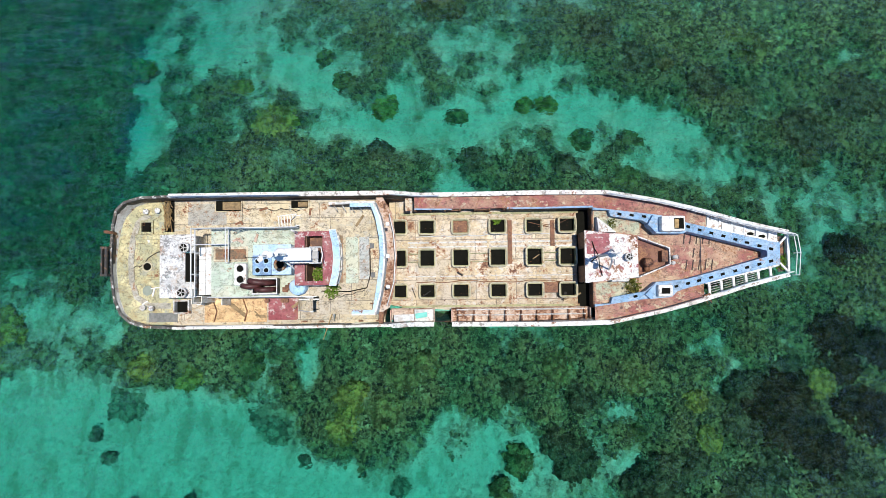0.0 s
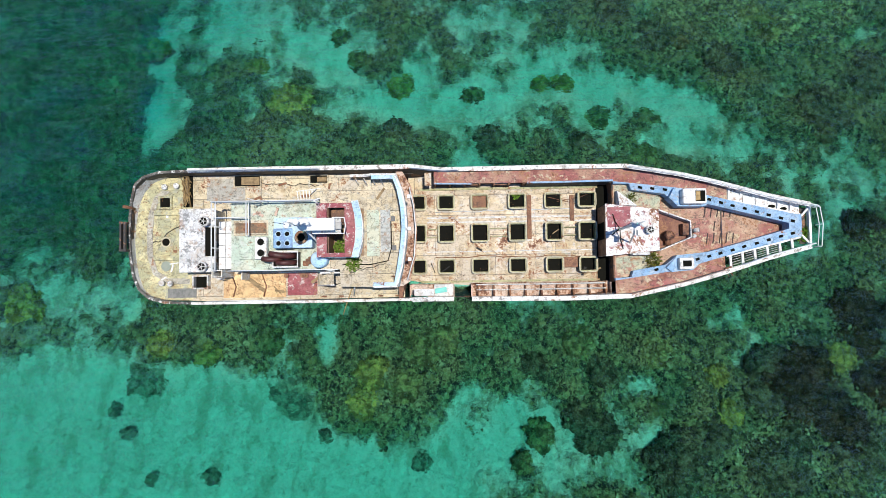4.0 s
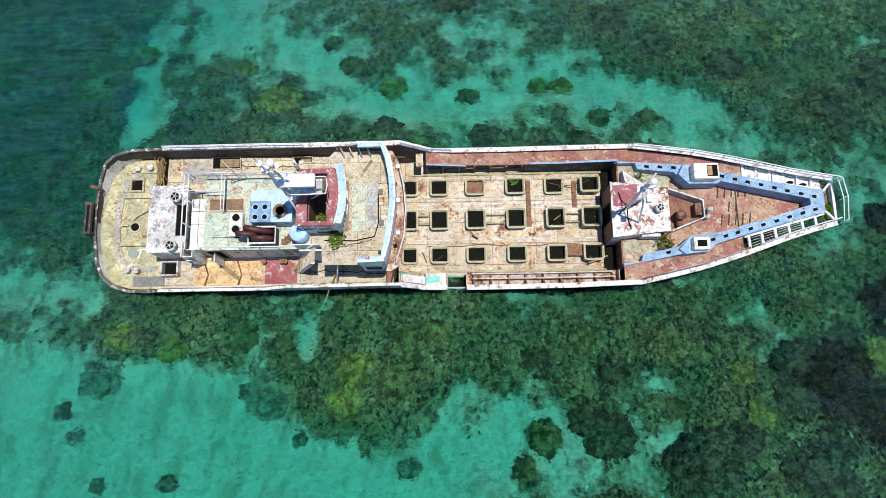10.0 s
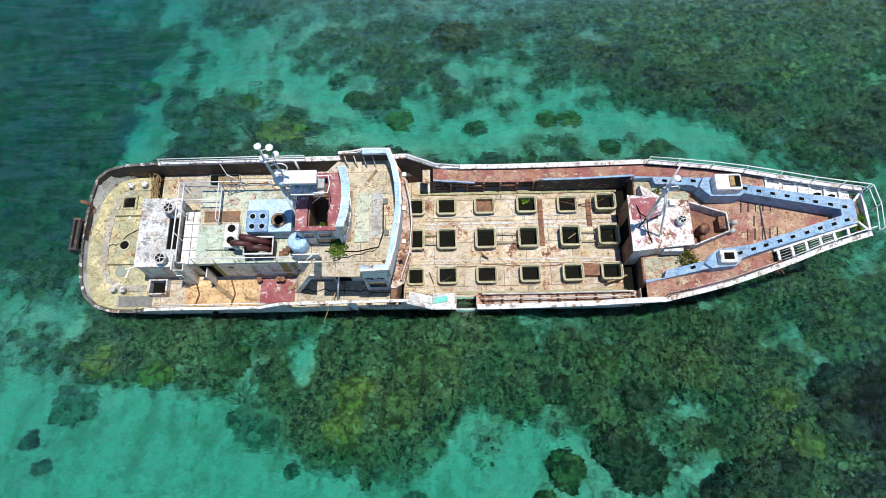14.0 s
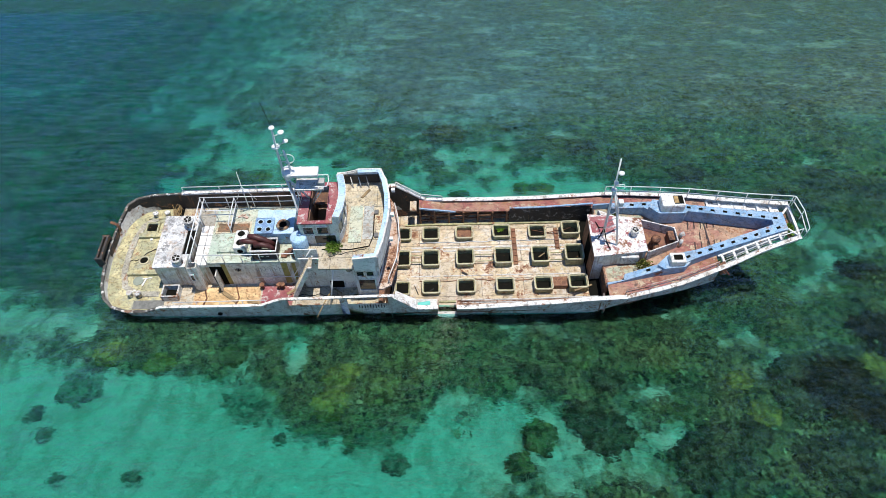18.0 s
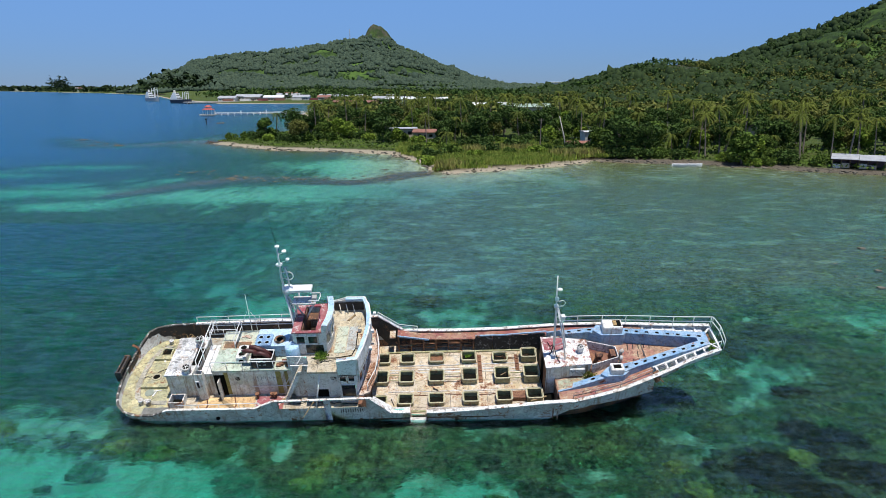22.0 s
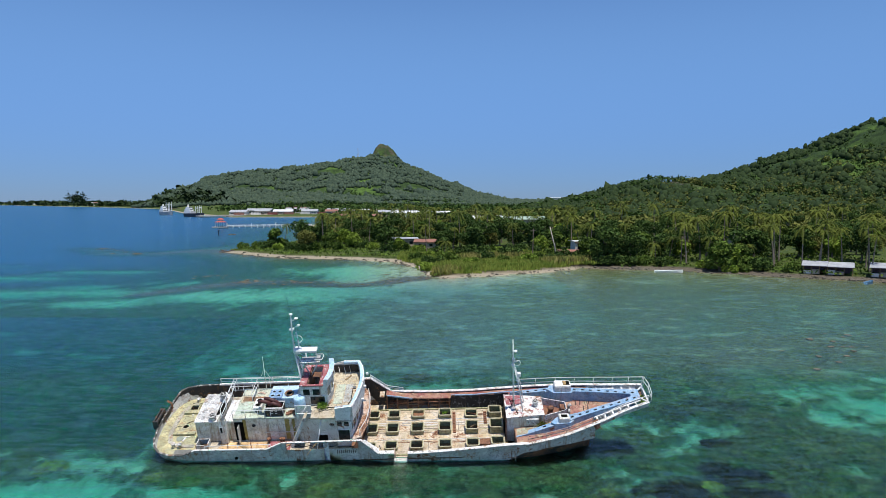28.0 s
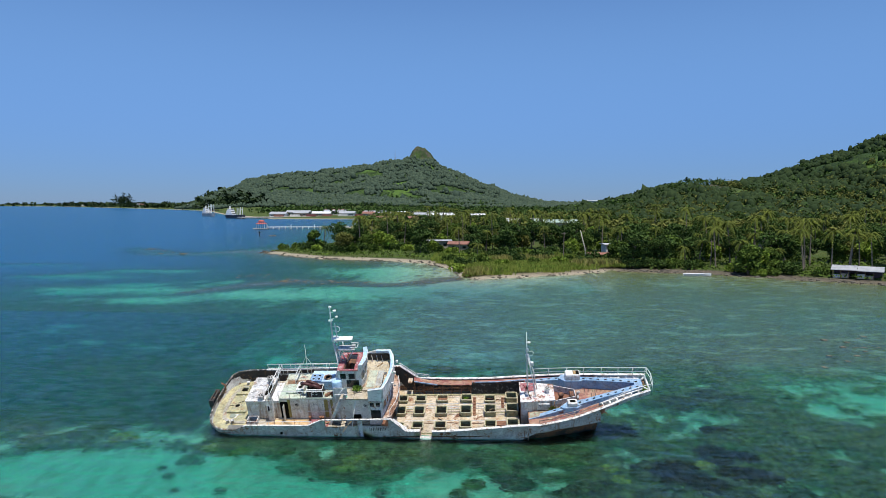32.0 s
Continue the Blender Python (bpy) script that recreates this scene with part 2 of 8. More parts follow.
moss_mat = foliage("wreck_weeds", (0.10, 0.20, 0.02), (0.16, 0.26, 0.04), (0.12, 0.10, 0.04))
# lowered below the other leaves to carry the near hill's cloud shadow
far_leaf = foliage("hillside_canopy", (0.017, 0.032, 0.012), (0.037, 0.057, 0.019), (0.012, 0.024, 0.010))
# paler and bluer than the near woods: distance haze mixed into the leaf colour
hazed_leaf = foliage("hazed_peak_canopy", (0.044, 0.067, 0.046), (0.076, 0.104, 0.062), (0.030, 0.050, 0.036))
bark = plain("grey_palm_bark", (0.22, 0.18, 0.14), 0.85, 0, 0.4, 3)

# ---- mesh helpers ----


def part(name, bm, material, parent=None, label="", smooth=False):
    me = bpy.data.meshes.new(name)
    bm.normal_update()
    bm.to_mesh(me)
    bm.free()
    me.materials.append(material)
    if smooth:
        for p in me.polygons:
            p.use_smooth = True
    ob = new(name, me)
    if parent:
        ob.parent = parent
    if label:
        ob["label"] = label
    return ob


def hexa(bm, lo, hi):
    """A solid between four lower and four upper corners."""
    v = [bm.verts.new(p) for p in (*lo, *hi)]
    k = len(lo)
    bm.faces.new(v[:k][::-1])
    bm.faces.new(v[k:])
    for i in range(k):
        j = (i + 1) % k
        bm.faces.new((v[i], v[j], v[j + k], v[i + k]))


def box(bm, x0, x1, y0, y1, z0, z1):
    q = ((x0, y0), (x1, y0), (x1, y1), (x0, y1))
    hexa(bm, [(x, y, z0) for x, y in q], [(x, y, z1) for x, y in q])


def soft_box(bm, x0, x1, y0, y1, z0, z1, r=0.03):
    t = bmesh.new()
    box(t, x0, x1, y0, y1, z0, z1)
    bmesh.ops.bevel(t, geom=t.edges[:], offset=r, segments=2, affect="EDGES", profile=0.6)
    join(bm, t)


def join(bm, t, m=None):
    if m is not None:
        bmesh.ops.transform(t, matrix=m, verts=t.verts[:])
    me = bpy.data.meshes.new("tmp")
    t.to_mesh(me)
    t.free()
    bm.from_mesh(me)
    bpy.data.meshes.remove(me)


def prism(bm, ring, z0, z1):
    """ring: points (x, y); z0, z1: numbers or functions of (x, y)."""
    f0 = z0 if callable(z0) else (lambda x, y: z0)
    f1 = z1 if callable(z1) else (lambda x, y: z1)
    hexa(bm, [(x, y, f0(x, y)) for x, y in ring], [(x, y, f1(x, y)) for x, y in ring])


def tube(bm, points, r, seg=8, closed=False):
    """A round bar along points; r a number or one per point."""
    pts = [Vector(p) for p in points]
    rs = r if isinstance(r, (list, tuple)) else [r] * len(pts)
    rings = []
    n = len(pts)
    for i, p in enumerate(pts):
        a = pts[(i - 1) % n] if closed or i else pts[0]
        b = pts[(i + 1) % n] if closed or i < n - 1 else pts[-1]
        q = (b - a).normalized().to_track_quat("Z", "Y")
        rings.append([bm.verts.new(p + q @ Vector((math.cos(k * 2 * math.pi / seg) * rs[i], math.sin(k * 2 * math.pi / seg) * rs[i], 0))) for k in range(seg)])
    for i in range(n if closed else n - 1):
        a, b = rings[i], rings[(i + 1) % n]
        for k in range(seg):
            bm.faces.new((a[k], a[(k + 1) % seg], b[(k + 1) % seg], b[k]))
    if not closed:
        bm.faces.new(rings[0][::-1])
        bm.faces.new(rings[-1])


def lathe(bm, profile, centre=(0, 0, 0), seg=20, axis="Z"):
    """profile: (radius, height) from below upwards."""
    c = Vector(centre)
    rings = []
    for r, h in profile:
        ring = []
        for k in range(seg):
            a = 2 * math.pi * k / seg
            v = Vector((r * math.cos(a), r * math.sin(a), h))
            if axis == "X":
                v = Vector((v.z, v.x, v.y))
            if axis == "Y":
                v = Vector((v.x, v.z, v.y))
            ring.append(bm.verts.new(c + v))
        rings.append(ring)
    for a, b in zip(rings, rings[1:]):
        for k in range(seg):
            bm.faces.new((a[k], a[(k + 1) % seg], b[(k + 1) % seg], b[k]))
    bm.faces.new(rings[0][::-1])
    bm.faces.new(rings[-1])


def ribbon(bm, line, width, z0, z1, side=0.5):
    """A low wall or cap along a line of (x, y, z): z0 and z1 are added to z. side 0.5: centred, 0 to the left, 1 to the right."""
    pts = [Vector(p) for p in line]
    L, Rr = [], []
    for i, p in enumerate(pts):
        a, b = pts[max(i - 1, 0)], pts[min(i + 1, len(pts) - 1)]
        d = (b - a)
        d.z = 0
        d.normalize()
        nrm = Vector((-d.y, d.x, 0))
        L.append(p + nrm * width * (1 - side))
        Rr.append(p - nrm * width * side)
    rows = []
    for l, r in zip(L, Rr):
        rows.append([bm.verts.new(v) for v in ((r.x, r.y, r.z + z0), (l.x, l.y, l.z + z0), (l.x, l.y, l.z + z1), (r.x, r.y, r.z + z1))])
    for a, b in zip(rows, rows[1:]):
        for k in range(4):
            bm.faces.new((a[k], a[(k + 1) % 4], b[(k + 1) % 4], b[k]))
    bm.faces.new(rows[0])
    bm.faces.new(rows[-1][::-1])


def lerp(table, x):
    """A value from (x, value) rows."""
    if x <= table[0][0]:
        return table[0][1]
    for (a, u), (b, v) in zip(table, table[1:]):
        if x <= b:
            return u + (v - u) * (x - a) / (b - a)
    return table[-1][1]


def spread(a, b, n):
    return [a + (b - a) * i / (n - 1) for i in range(n)]

# ---- sea bed, land and water ----


def graded(fine0, fine1, step, mid0, mid1, midstep, end0, end1):
    """Grid lines: fine in the middle, even further out, growing towards the ends."""
    up = [fine1]
    s = step
    while up[-1] < end1:
        s = min(s * 1.09, midstep) if up[-1] < mid1 else s * 1.25
        up.append(up[-1] + s)
    down = [fine0]
    s = step
    while down[-1] > end0:
        s = min(s * 1.09, midstep) if down[-1] > mid0 else s * 1.25
        down.append(down[-1] - s)
    return np.array(down[:0:-1] + list(np.arange(fine0, fine1, step)) + up)


def value_noise(x, y, seed):
    r = np.random.RandomState(seed).rand(256, 256)
    xi, yi = np.floor(x).astype(int), np.floor(y).astype(int)
    u, v = x - xi, y - yi
    u, v = u * u * (3 - 2 * u), v * v * (3 - 2 * v)
    a, b = r[xi % 256, yi % 256], r[(xi + 1) % 256, yi % 256]
    c, d = r[xi % 256, (yi + 1) % 256], r[(xi + 1) % 256, (yi + 1) % 256]
    return (a * (1 - u) + b * u) * (1 - v) + (c * (1 - u) + d * u) * v


def fbm(x, y, seed, octaves=4):
    total, amp, norm = 0, 1.0, 0
    for k in range(octaves):
        total, norm = total + amp * value_noise(x * 2 ** k + 17.3 * k, y * 2 ** k + 5.1 * k, seed + k), norm + amp
        amp *= 0.55
    return total / norm


SHORE = [(4500, -260), (153.7, 78.4), (107.6, 109.6), (99.0, 115.3), (90.3, 120.1), (81.7, 126.4), (73.0, 133.1), (63.4, 139.8), (51.9, 141.3), (41.4, 144.4), (32.7, 135.5), (25.1, 130.2), (18.3, 126.4), (10.7, 123.5), (4.0, 117.7), (-4.7, 119.7), (-2.8, 130.2), (-6.6, 145.6), (-16.2, 165.7), (-29.6, 172.4), (-42.1, 176.8), (-54.6, 179.2), (-71.9, 194.5), (-84.3, 206.0), (-80.5, 223.3), (-63.2, 285.7), (-76.7, 381.6), (-101.6, 448.8), (-115.0, 573.6), (-143.8, 755.9), (-257.1, 754.0), (-287.8, 813.5), (-402.9, 995.8), (-655.3, 1528.4), (-965.2, 1920.8), (-1356.8, 2320.0), (-1935.4, 2919.8), (-3166.6, 3356.4), (-4600, 3700), (-4600, 6200), (4500, 6200)]


def shore_distance(x, y):
    """Metres from the shore, positive on land."""
    best, inside = np.full(x.shape, 1e9), np.zeros(x.shape, bool)
    for (ax, ay), (bx, by) in zip(SHORE, SHORE[1:] + SHORE[:1]):
        dx, dy = bx - ax, by - ay
        t = np.clip(((x - ax) * dx + (y - ay) * dy) / (dx * dx + dy * dy), 0, 1)
        best = np.minimum(best, np.hypot(x - ax - t * dx, y - ay - t * dy))
        inside ^= ((ay > y) != (by > y)) & (x < dx * (y - ay) / (dy if dy else 1e-9) + ax)
    return np.where(inside, best, -best)


RIDGE_FAR = [(-830, 0), (-795, 12), (-772, 58), (-745, 86), (-648, 102), (-585, 110), (-490, 115), (-398, 130), (-335, 142), (-273, 147), (-245, 154), (-165, 146), (-148, 131), (-48, 90), (30, 62), (110, 32), (188, 14), (420, 8), (900, 8)]
RIDGE_NEAR = [(120, 0), (205, 17), (255, 33), (290, 43), (315, 38), (372, 42), (424, 48), (440, 58), (480, 73), (530, 87), (590, 114), (680, 141), (900, 166), (1400, 140), (2400, 60)]


def table(rows, x):
    return np.interp(x, [r[0] for r in rows], [r[1] for r in rows])


# sand (minus) and reef (plus): x, y, radius along x, radius along y, weight
PATCHES_NEAR = [(-19, -12.5, 8, 4.5, -1.35), (-30, -12, 6, 4, -0.9), (-7, -14.6, 7.5, 3.4, -1.4), (-12, -10.5, 4, 2.0, -0.6), (-8.8, -6.5, 0.6, 1.8, -0.8), (-21.5, 11, 1.3, 6, -0.65), (-8, 11, 10, 4, -0.34),
                (0.3, -12.2, 1.6, 1.1, -0.35), (7.9, -13.2, 1.0, 1.2, -0.6), (9.9, -8.7, 1.6, 0.8, -0.45), (9.8, -11.8, 1.0, 1.0, -0.7), (15, -7.5, 1.4, 0.8, -0.4)]
PATCHES_EAST = [(1, 16.5, 3.4, 3.2, -0.5), (4, 11.5, 4.5, 1.8, -0.5), (9.6, 12, 3.4, 1.5, -0.6), (16, 10.3, 3.2, 1.2, -0.42), (20.4, 7.6, 2.8, 1.3, -0.3), (24.8, 4.4, 3.2, 1.3, -0.12), (14.5, 7.4, 4, 1.1, -0.4),
                (10.3, 18.9, 2.2, 1.8, 0.7), (14, 15, 2, 1.3, 0.5), (18.4, 12.4, 3, 1.2, 0.6), (23.6, 9.4, 3.2, 1.3, 0.7), (27.5, 9, 3, 2, 0.5), (-29, 9, 6, 12, 0.5), (20, -9, 7, 5, 0.6), (12, -14, 4, 3, 0.5)]
PATCHES_MID = [(24, 16, 9, 7, 0.35), (-5.5, -8.5, 4, 3, 0.6), (3, -8, 7, 3, 0.35), (-16, -5, 5, 1.5, 0.5), (-10, 7, 12, 1.6, 0.5), (-30, 96, 26, 5, -1.3), (-30, 138, 16, 10, -1.0), (-66, 104, 26, 5, -0.8), (-10, 112, 16, 4, -0.9), (-62, 60, 40, 12, 0.6),
               (-60, 20, 22, 22, 0.45), (-44, 34, 14, 5, -0.5), (-30, 10, 8, 8, 0.3), (22, 60, 30, 5, -0.25), (20, 40, 40, 14, 0.35), (44, 8, 10, 5, -0.6), (58, 42, 14, 6, 0.6), (70, 104, 40, 16, 0.2)]
# pale sand banks in the open lagoon: x, y, radius along x, radius along y
SAND_BANKS = [(-112, 122, 18, 6), (-92, 93, 24, 5), (-142, 150, 24, 6), (-94, 135, 16, 5), (-44, 18, 10, 3.5), (-70, 76, 12, 4)]
gx = graded(-33, 36, 0.36, -1150, 1150, 9.0, -4400, 4400)
gy = graded(-24, 34, 0.36, -60, 2650, 9.0, -1200, 5600)
XX, YY = np.meshgrid(gx, gy)
land = shore_distance(XX, YY)
wiggle = fbm(XX / 7, YY / 7, 3, 3) - 0.5
land = land + wiggle * np.clip(np.abs(land) / 3 + 1.5, 0, 5)

reef = (fbm(XX / 5.5, YY / 5.5, 11, 4) - 0.5) * 2.0 + (fbm(XX / 1.3, YY / 1.3, 21, 3) - 0.5) * 0.9 + 0.20
reef += ((fbm(XX / 60, YY / 25, 31, 3) - 0.5) * 1.6 + (fbm(XX / 22, YY / 5, 37, 3) - 0.5) * 1.3) * np.clip((YY - 20) / 30, 0, 1)
reef += 0.06 * np.clip((YY - 14) / 20, 0, 1) * np.clip((XX + 60) / 40, 0, 1)
for px, py, rx, ry, w in PATCHES_NEAR + PATCHES_EAST + PATCHES_MID:
    reef += w * np.exp(-((XX - px) / rx) ** 2 - ((YY - py) / ry) ** 2)
reef += 0.6 * np.clip((-XX - 22) / 5, 0, 1) * np.clip((YY + 2) / 4, 0, 1) + 0.3 * np.clip((XX - 26) / 6, 0, 1) * np.clip((16 - YY) / 4, 0, 1)
RIDGES = [[(-62, 88, 3), (-55, 100, 5), (-46, 111, 6), (-33, 109, 5), (-20, 105, 4), (-12, 111, 4), (-5, 119, 4)], [(-150, 230, 7), (-121, 198, 9), (-108, 197, 9), (-95, 216, 7), (-80, 205, 5)]]
ridge = np.zeros_like(XX)
for line in RIDGES:
    for (ax, ay, aw), (bx, by, bw) in zip(line, line[1:]):
        t = np.clip(((XX - ax) * (bx - ax) + (YY - ay) * (by - ay)) / ((bx - ax) ** 2 + (by - ay) ** 2), 0, 1)
        ridge = np.maximum(ridge, np.exp(-(np.hypot(XX - ax - t * (bx - ax), YY - ay - t * (by - ay)) / (aw + t * (bw - aw))) ** 2))
ridge *= np.clip(0.55 + 1.3 * fbm(XX / 9, YY / 5, 47, 3) - 0.2, 0, 1)
reef = np.clip(reef + 0.5 + 0.8 * ridge, 0, 1)
open_flat = np.clip((YY - 13) / 14, 0, 1) * np.clip((YY - 13) / 14, 0, 1)
reef = reef + open_flat * (0.33 + (reef - 0.5) * np.where(XX < -30, 0.85, 0.50) - reef)
channel = np.exp(-((XX + 40) / 25) ** 2 - ((YY - 87) / 7.5) ** 2) + np.exp(-((XX + 26) / 17) ** 2 - ((YY - 138) / 11) ** 2)
channel = np.clip(channel, 0, 1) * (1 - np.clip(1.4 * ridge, 0, 1))
reef = reef * (1 - 0.8 * channel) + 0.34 * open_flat * np.clip((XX - 8) / 25, 0, 1) * np.clip((110 - YY) / 40, 0, 1)
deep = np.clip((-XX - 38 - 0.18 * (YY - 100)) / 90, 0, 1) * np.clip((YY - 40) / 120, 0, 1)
bank = sum(np.exp(-((XX - px) / rx) ** 2 - ((YY - py) / ry) ** 2) for px, py, rx, ry in SAND_BANKS)
bank = 0.75 * np.clip(1.5 * bank * (0.25 + 1.3 * np.clip((fbm(XX / 16, YY / 5, 83, 3) - 0.36) * 3, 0, 1)), 0, 1) * (1 - np.clip(1.4 * ridge, 0, 1))
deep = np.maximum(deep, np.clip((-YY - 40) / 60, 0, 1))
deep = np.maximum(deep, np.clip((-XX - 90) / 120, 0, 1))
bed = -2.15 + 0.95 * reef + 0.55 * (fbm(XX / 1.6, YY / 1.6, 41, 4) - 0.5) * (0.3 + reef) - deep * 7.0
bed -= 1.6 * np.clip((-XX - 14) / 12, 0, 1) * np.clip((YY + 3) / 6, 0, 1) + 1.0 * np.clip((-XX - 34) / 30, 0, 1)
bed -= 0.15 * np.clip((-YY - 7) / 5, 0, 1) * np.clip((6 - XX) / 10, 0, 1)
bed = np.where(YY > 60, np.maximum(bed, -1.9 - deep * 7), bed)
bed = bed * (1 - 0.45 * open_flat * np.clip((XX + 34) / 30, 0, 1))
bed = bed * (1 - channel) - 1.5 * channel
bed, reef, deep = bed * (1 - bank) - 1.75 * bank, reef * (1 - 0.9 * bank), deep * (1 - 0.9 * bank)
bed = bed * (1 - ridge) - 0.26 * ridge
shallow = np.clip(1 + land / np.where(XX > 30, 55, 26), 0, 1)
bed = bed * (1 - shallow) + (-0.25) * shallow
hill = table(RIDGE_FAR, XX) * np.exp(-((YY - 2200) / np.where(YY < 2200, 420.0, 600.0)) ** 2)
rock_plug = (45 + 26 * (fbm(XX / 22, YY / 22, 55, 2) - 0.5)) * np.clip(1.0 - 0.0045 * (XX + 215), 0.7, 1.06) * np.exp(-((XX + 203) / 36) ** 4 - ((YY - 2200) / 60) ** 4)
near_hill = table(RIDGE_NEAR, XX) * np.exp(-((YY - 900) / np.where(YY < 900, 300.0, 500.0)) ** 2)
rough = (fbm(XX / 38, YY / 38, 51, 4) - 0.5)
top = np.maximum(hill, near_hill)
dry = np.clip(land / 9, 0, 1) * 0.9 + np.clip(land / 60, 0, 1) * 1.6 + (fbm(XX / 20, YY / 20, 61, 3) - 0.5) * np.clip(land / 20, 0, 1)
dry = dry + np.clip(land / 50, 0, 1) * (top * (1 + 0.16 * rough) + rock_plug + rough * np.clip(top / 8, 0, 9))
ZZ = np.where(land > 0, np.maximum(dry, 0.03), np.minimum(bed, -0.03))
canopy = np.clip((top - 6) / 12, 0, 1)


def sheet(name, zz, material, attributes):
    ny, nx = XX.shape
    me = bpy.data.meshes.new(name)
    me.vertices.add(nx * ny)
    me.vertices.foreach_set("co", np.stack([XX, YY, zz], -1).astype(np.float32).ravel())
    i = np.arange(nx * ny).reshape(ny, nx)
    q = np.stack([i[:-1, :-1], i[:-1, 1:], i[1:, 1:], i[1:, :-1]], -1).reshape(-1, 4)
    me.loops.add(q.size)
    me.loops.foreach_set("vertex_index", q.ravel().astype(np.int32))
    me.polygons.add(len(q))
    me.polygons.foreach_set("loop_start", (np.arange(len(q)) * 4).astype(np.int32))
    me.polygons.foreach_set("use_smooth", np.ones(len(q), bool))
    me.update(calc_edges=True)
    for key, values in attributes.items():
        a = me.attributes.new(key, "FLOAT", "POINT")
        a.data.foreach_set("value", values.astype(np.float32).ravel())
    me.materials.append(material)
    return new(name, me)


def ground_material():
    n = Nodes("sea_bed_beach_and_soil")
    w = n.world()
    speck = n.noise(2.6, 6, 0.7, None, w)
    fine = n.noise(7.0, 5, 0.7, None, w)
    streak = n.noise(0.9, 5, 0.65, (1.0, 0.42, 1.0), w)
    r = n.math("ADD", n.attribute("reef"), n.math("MULTIPLY", n.math("SUBTRACT", speck, 0.5), 1.0))
    r = n.math("ADD", r, n.math("MULTIPLY", n.math("SUBTRACT", streak, 0.5), 0.9))
    sand = n.mix(n.ramp(fine, 0.3, 0.7), (0.53, 0.505, 0.37), (0.44, 0.415, 0.295))
    sand = n.mix(n.ramp(streak, 0.44, 0.66), sand, (0.33, 0.315, 0.205))
    sand = n.mix(n.math("MULTIPLY", n.ramp(n.noise(4.5, 6, 0.78, None, w), 0.55, 0.60), 0.5), sand, (0.17, 0.165, 0.085))
    coral = n.mix(n.ramp(n.noise(0.8, 5, 0.7, None, w), 0.38, 0.62), (0.195, 0.17, 0.065), (0.052, 0.052, 0.024))
    pale = n.mix(n.ramp(n.noise(2.6, 6, 0.8, None, w), 0.44, 0.55), (0.36, 0.345, 0.12), (0.085, 0.08, 0.034))
    coral = n.mix(n.attribute("pale"), coral, pale)
    coral = n.mix(n.ramp(n.noise(0.45, 4, 0.6, None, w), 0.58, 0.68), coral, (0.17, 0.13, 0.04))
    knob = n.cells(2.6, w, 0.5)
    # crevices between knobs darkened, their shade painted into the reef colour
    coral = n.mix(n.ramp(knob, 0.42, 0.72), coral, (0.018, 0.019, 0.014))
    coral = n.mix(n.math("MULTIPLY", n.ramp(n.cells(6.5, w, 0.25), 0.40, 0.10), 0.6), coral, (0.30, 0.27, 0.14))
    coral = n.mix(n.ramp(n.noise(5.5, 6, 0.8, None, w), 0.52, 0.58), coral, (0.25, 0.22, 0.10))
    coral = n.mix(n.ramp(n.noise(4.0, 6, 0.8, None, w), 0.53, 0.59), coral, (0.022, 0.022, 0.014))
    sand = n.mix(n.attribute("flat"), sand, n.mix(n.ramp(n.noise(3.0, 7, 0.8, (0.6, 1.0, 1.0), w), 0.45, 0.56), (0.45, 0.42, 0.40), (0.130, 0.125, 0.115)))
    c = n.mix(n.ramp(r, 0.22, 0.70), sand, coral)
    weed = n.mix(n.ramp(n.noise(1.6, 7, 0.8, (0.6, 1.0, 1.0), w), 0.44, 0.57), (0.062, 0.064, 0.062), (0.190, 0.188, 0.180))
    weed = n.mix(n.math("MULTIPLY", n.ramp(n.noise(0.22, 7, 0.76, (0.7, 1.2, 1.0), w), 0.53, 0.61), 0.8), weed, (0.42, 0.41, 0.38))
    c = n.mix(n.math("MULTIPLY", n.attribute("flat"), 0.5), c, weed)
    c = n.mix(n.ramp(n.attribute("ridge"), 0.25, 0.6), c, n.mix(n.ramp(n.noise(1.2, 6, 0.75, None, w), 0.4, 0.6), (0.15, 0.12, 0.085), (0.05, 0.042, 0.032)))
    # deep bed goes blue-grey: the water's dimming and tint put into its colour
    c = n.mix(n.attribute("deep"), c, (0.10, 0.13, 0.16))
    beach = n.mix(n.ramp(fine, 0.35, 0.7), (0.46, 0.39, 0.29), (0.27, 0.23, 0.17))
    xyz = n.tree.nodes.new("ShaderNodeSeparateXYZ")
    n.put(xyz.inputs[0], w)
    beach = n.mix(n.ramp(n.math("ADD", xyz.outputs[0], n.math("MULTIPLY", speck, 8.0)), 40, 52), beach, n.mix(n.ramp(fine, 0.4, 0.6), (0.20, 0.165, 0.125), (0.08, 0.07, 0.055)))
    c = n.mix(n.math("MULTIPLY", n.attribute("algae"), n.ramp(n.noise(0.25, 5, 0.7, (1, 2.2, 1), w), 0.36, 0.56)), c, (0.115, 0.105, 0.035))
    soil = n.mix(n.ramp(n.noise(0.12, 5, 0.65, None, w), 0.4, 0.62), (0.06, 0.09, 0.022), (0.10, 0.12, 0.035))
    soil = n.mix(n.ramp(speck, 0.4, 0.7), soil, (0.055, 0.085, 0.022))
    forest = n.mix(n.ramp(n.noise(0.010, 5, 0.6, None, w), 0.46, 0.62), (0.034, 0.060, 0.018), (0.085, 0.15, 0.03))
    forest = n.mix(n.ramp(n.noise(0.06, 5, 0.75, None, w), 0.45, 0.62), forest, (0.020, 0.036, 0.014))
    soil = n.mix(n.attribute("canopy"), soil, forest)
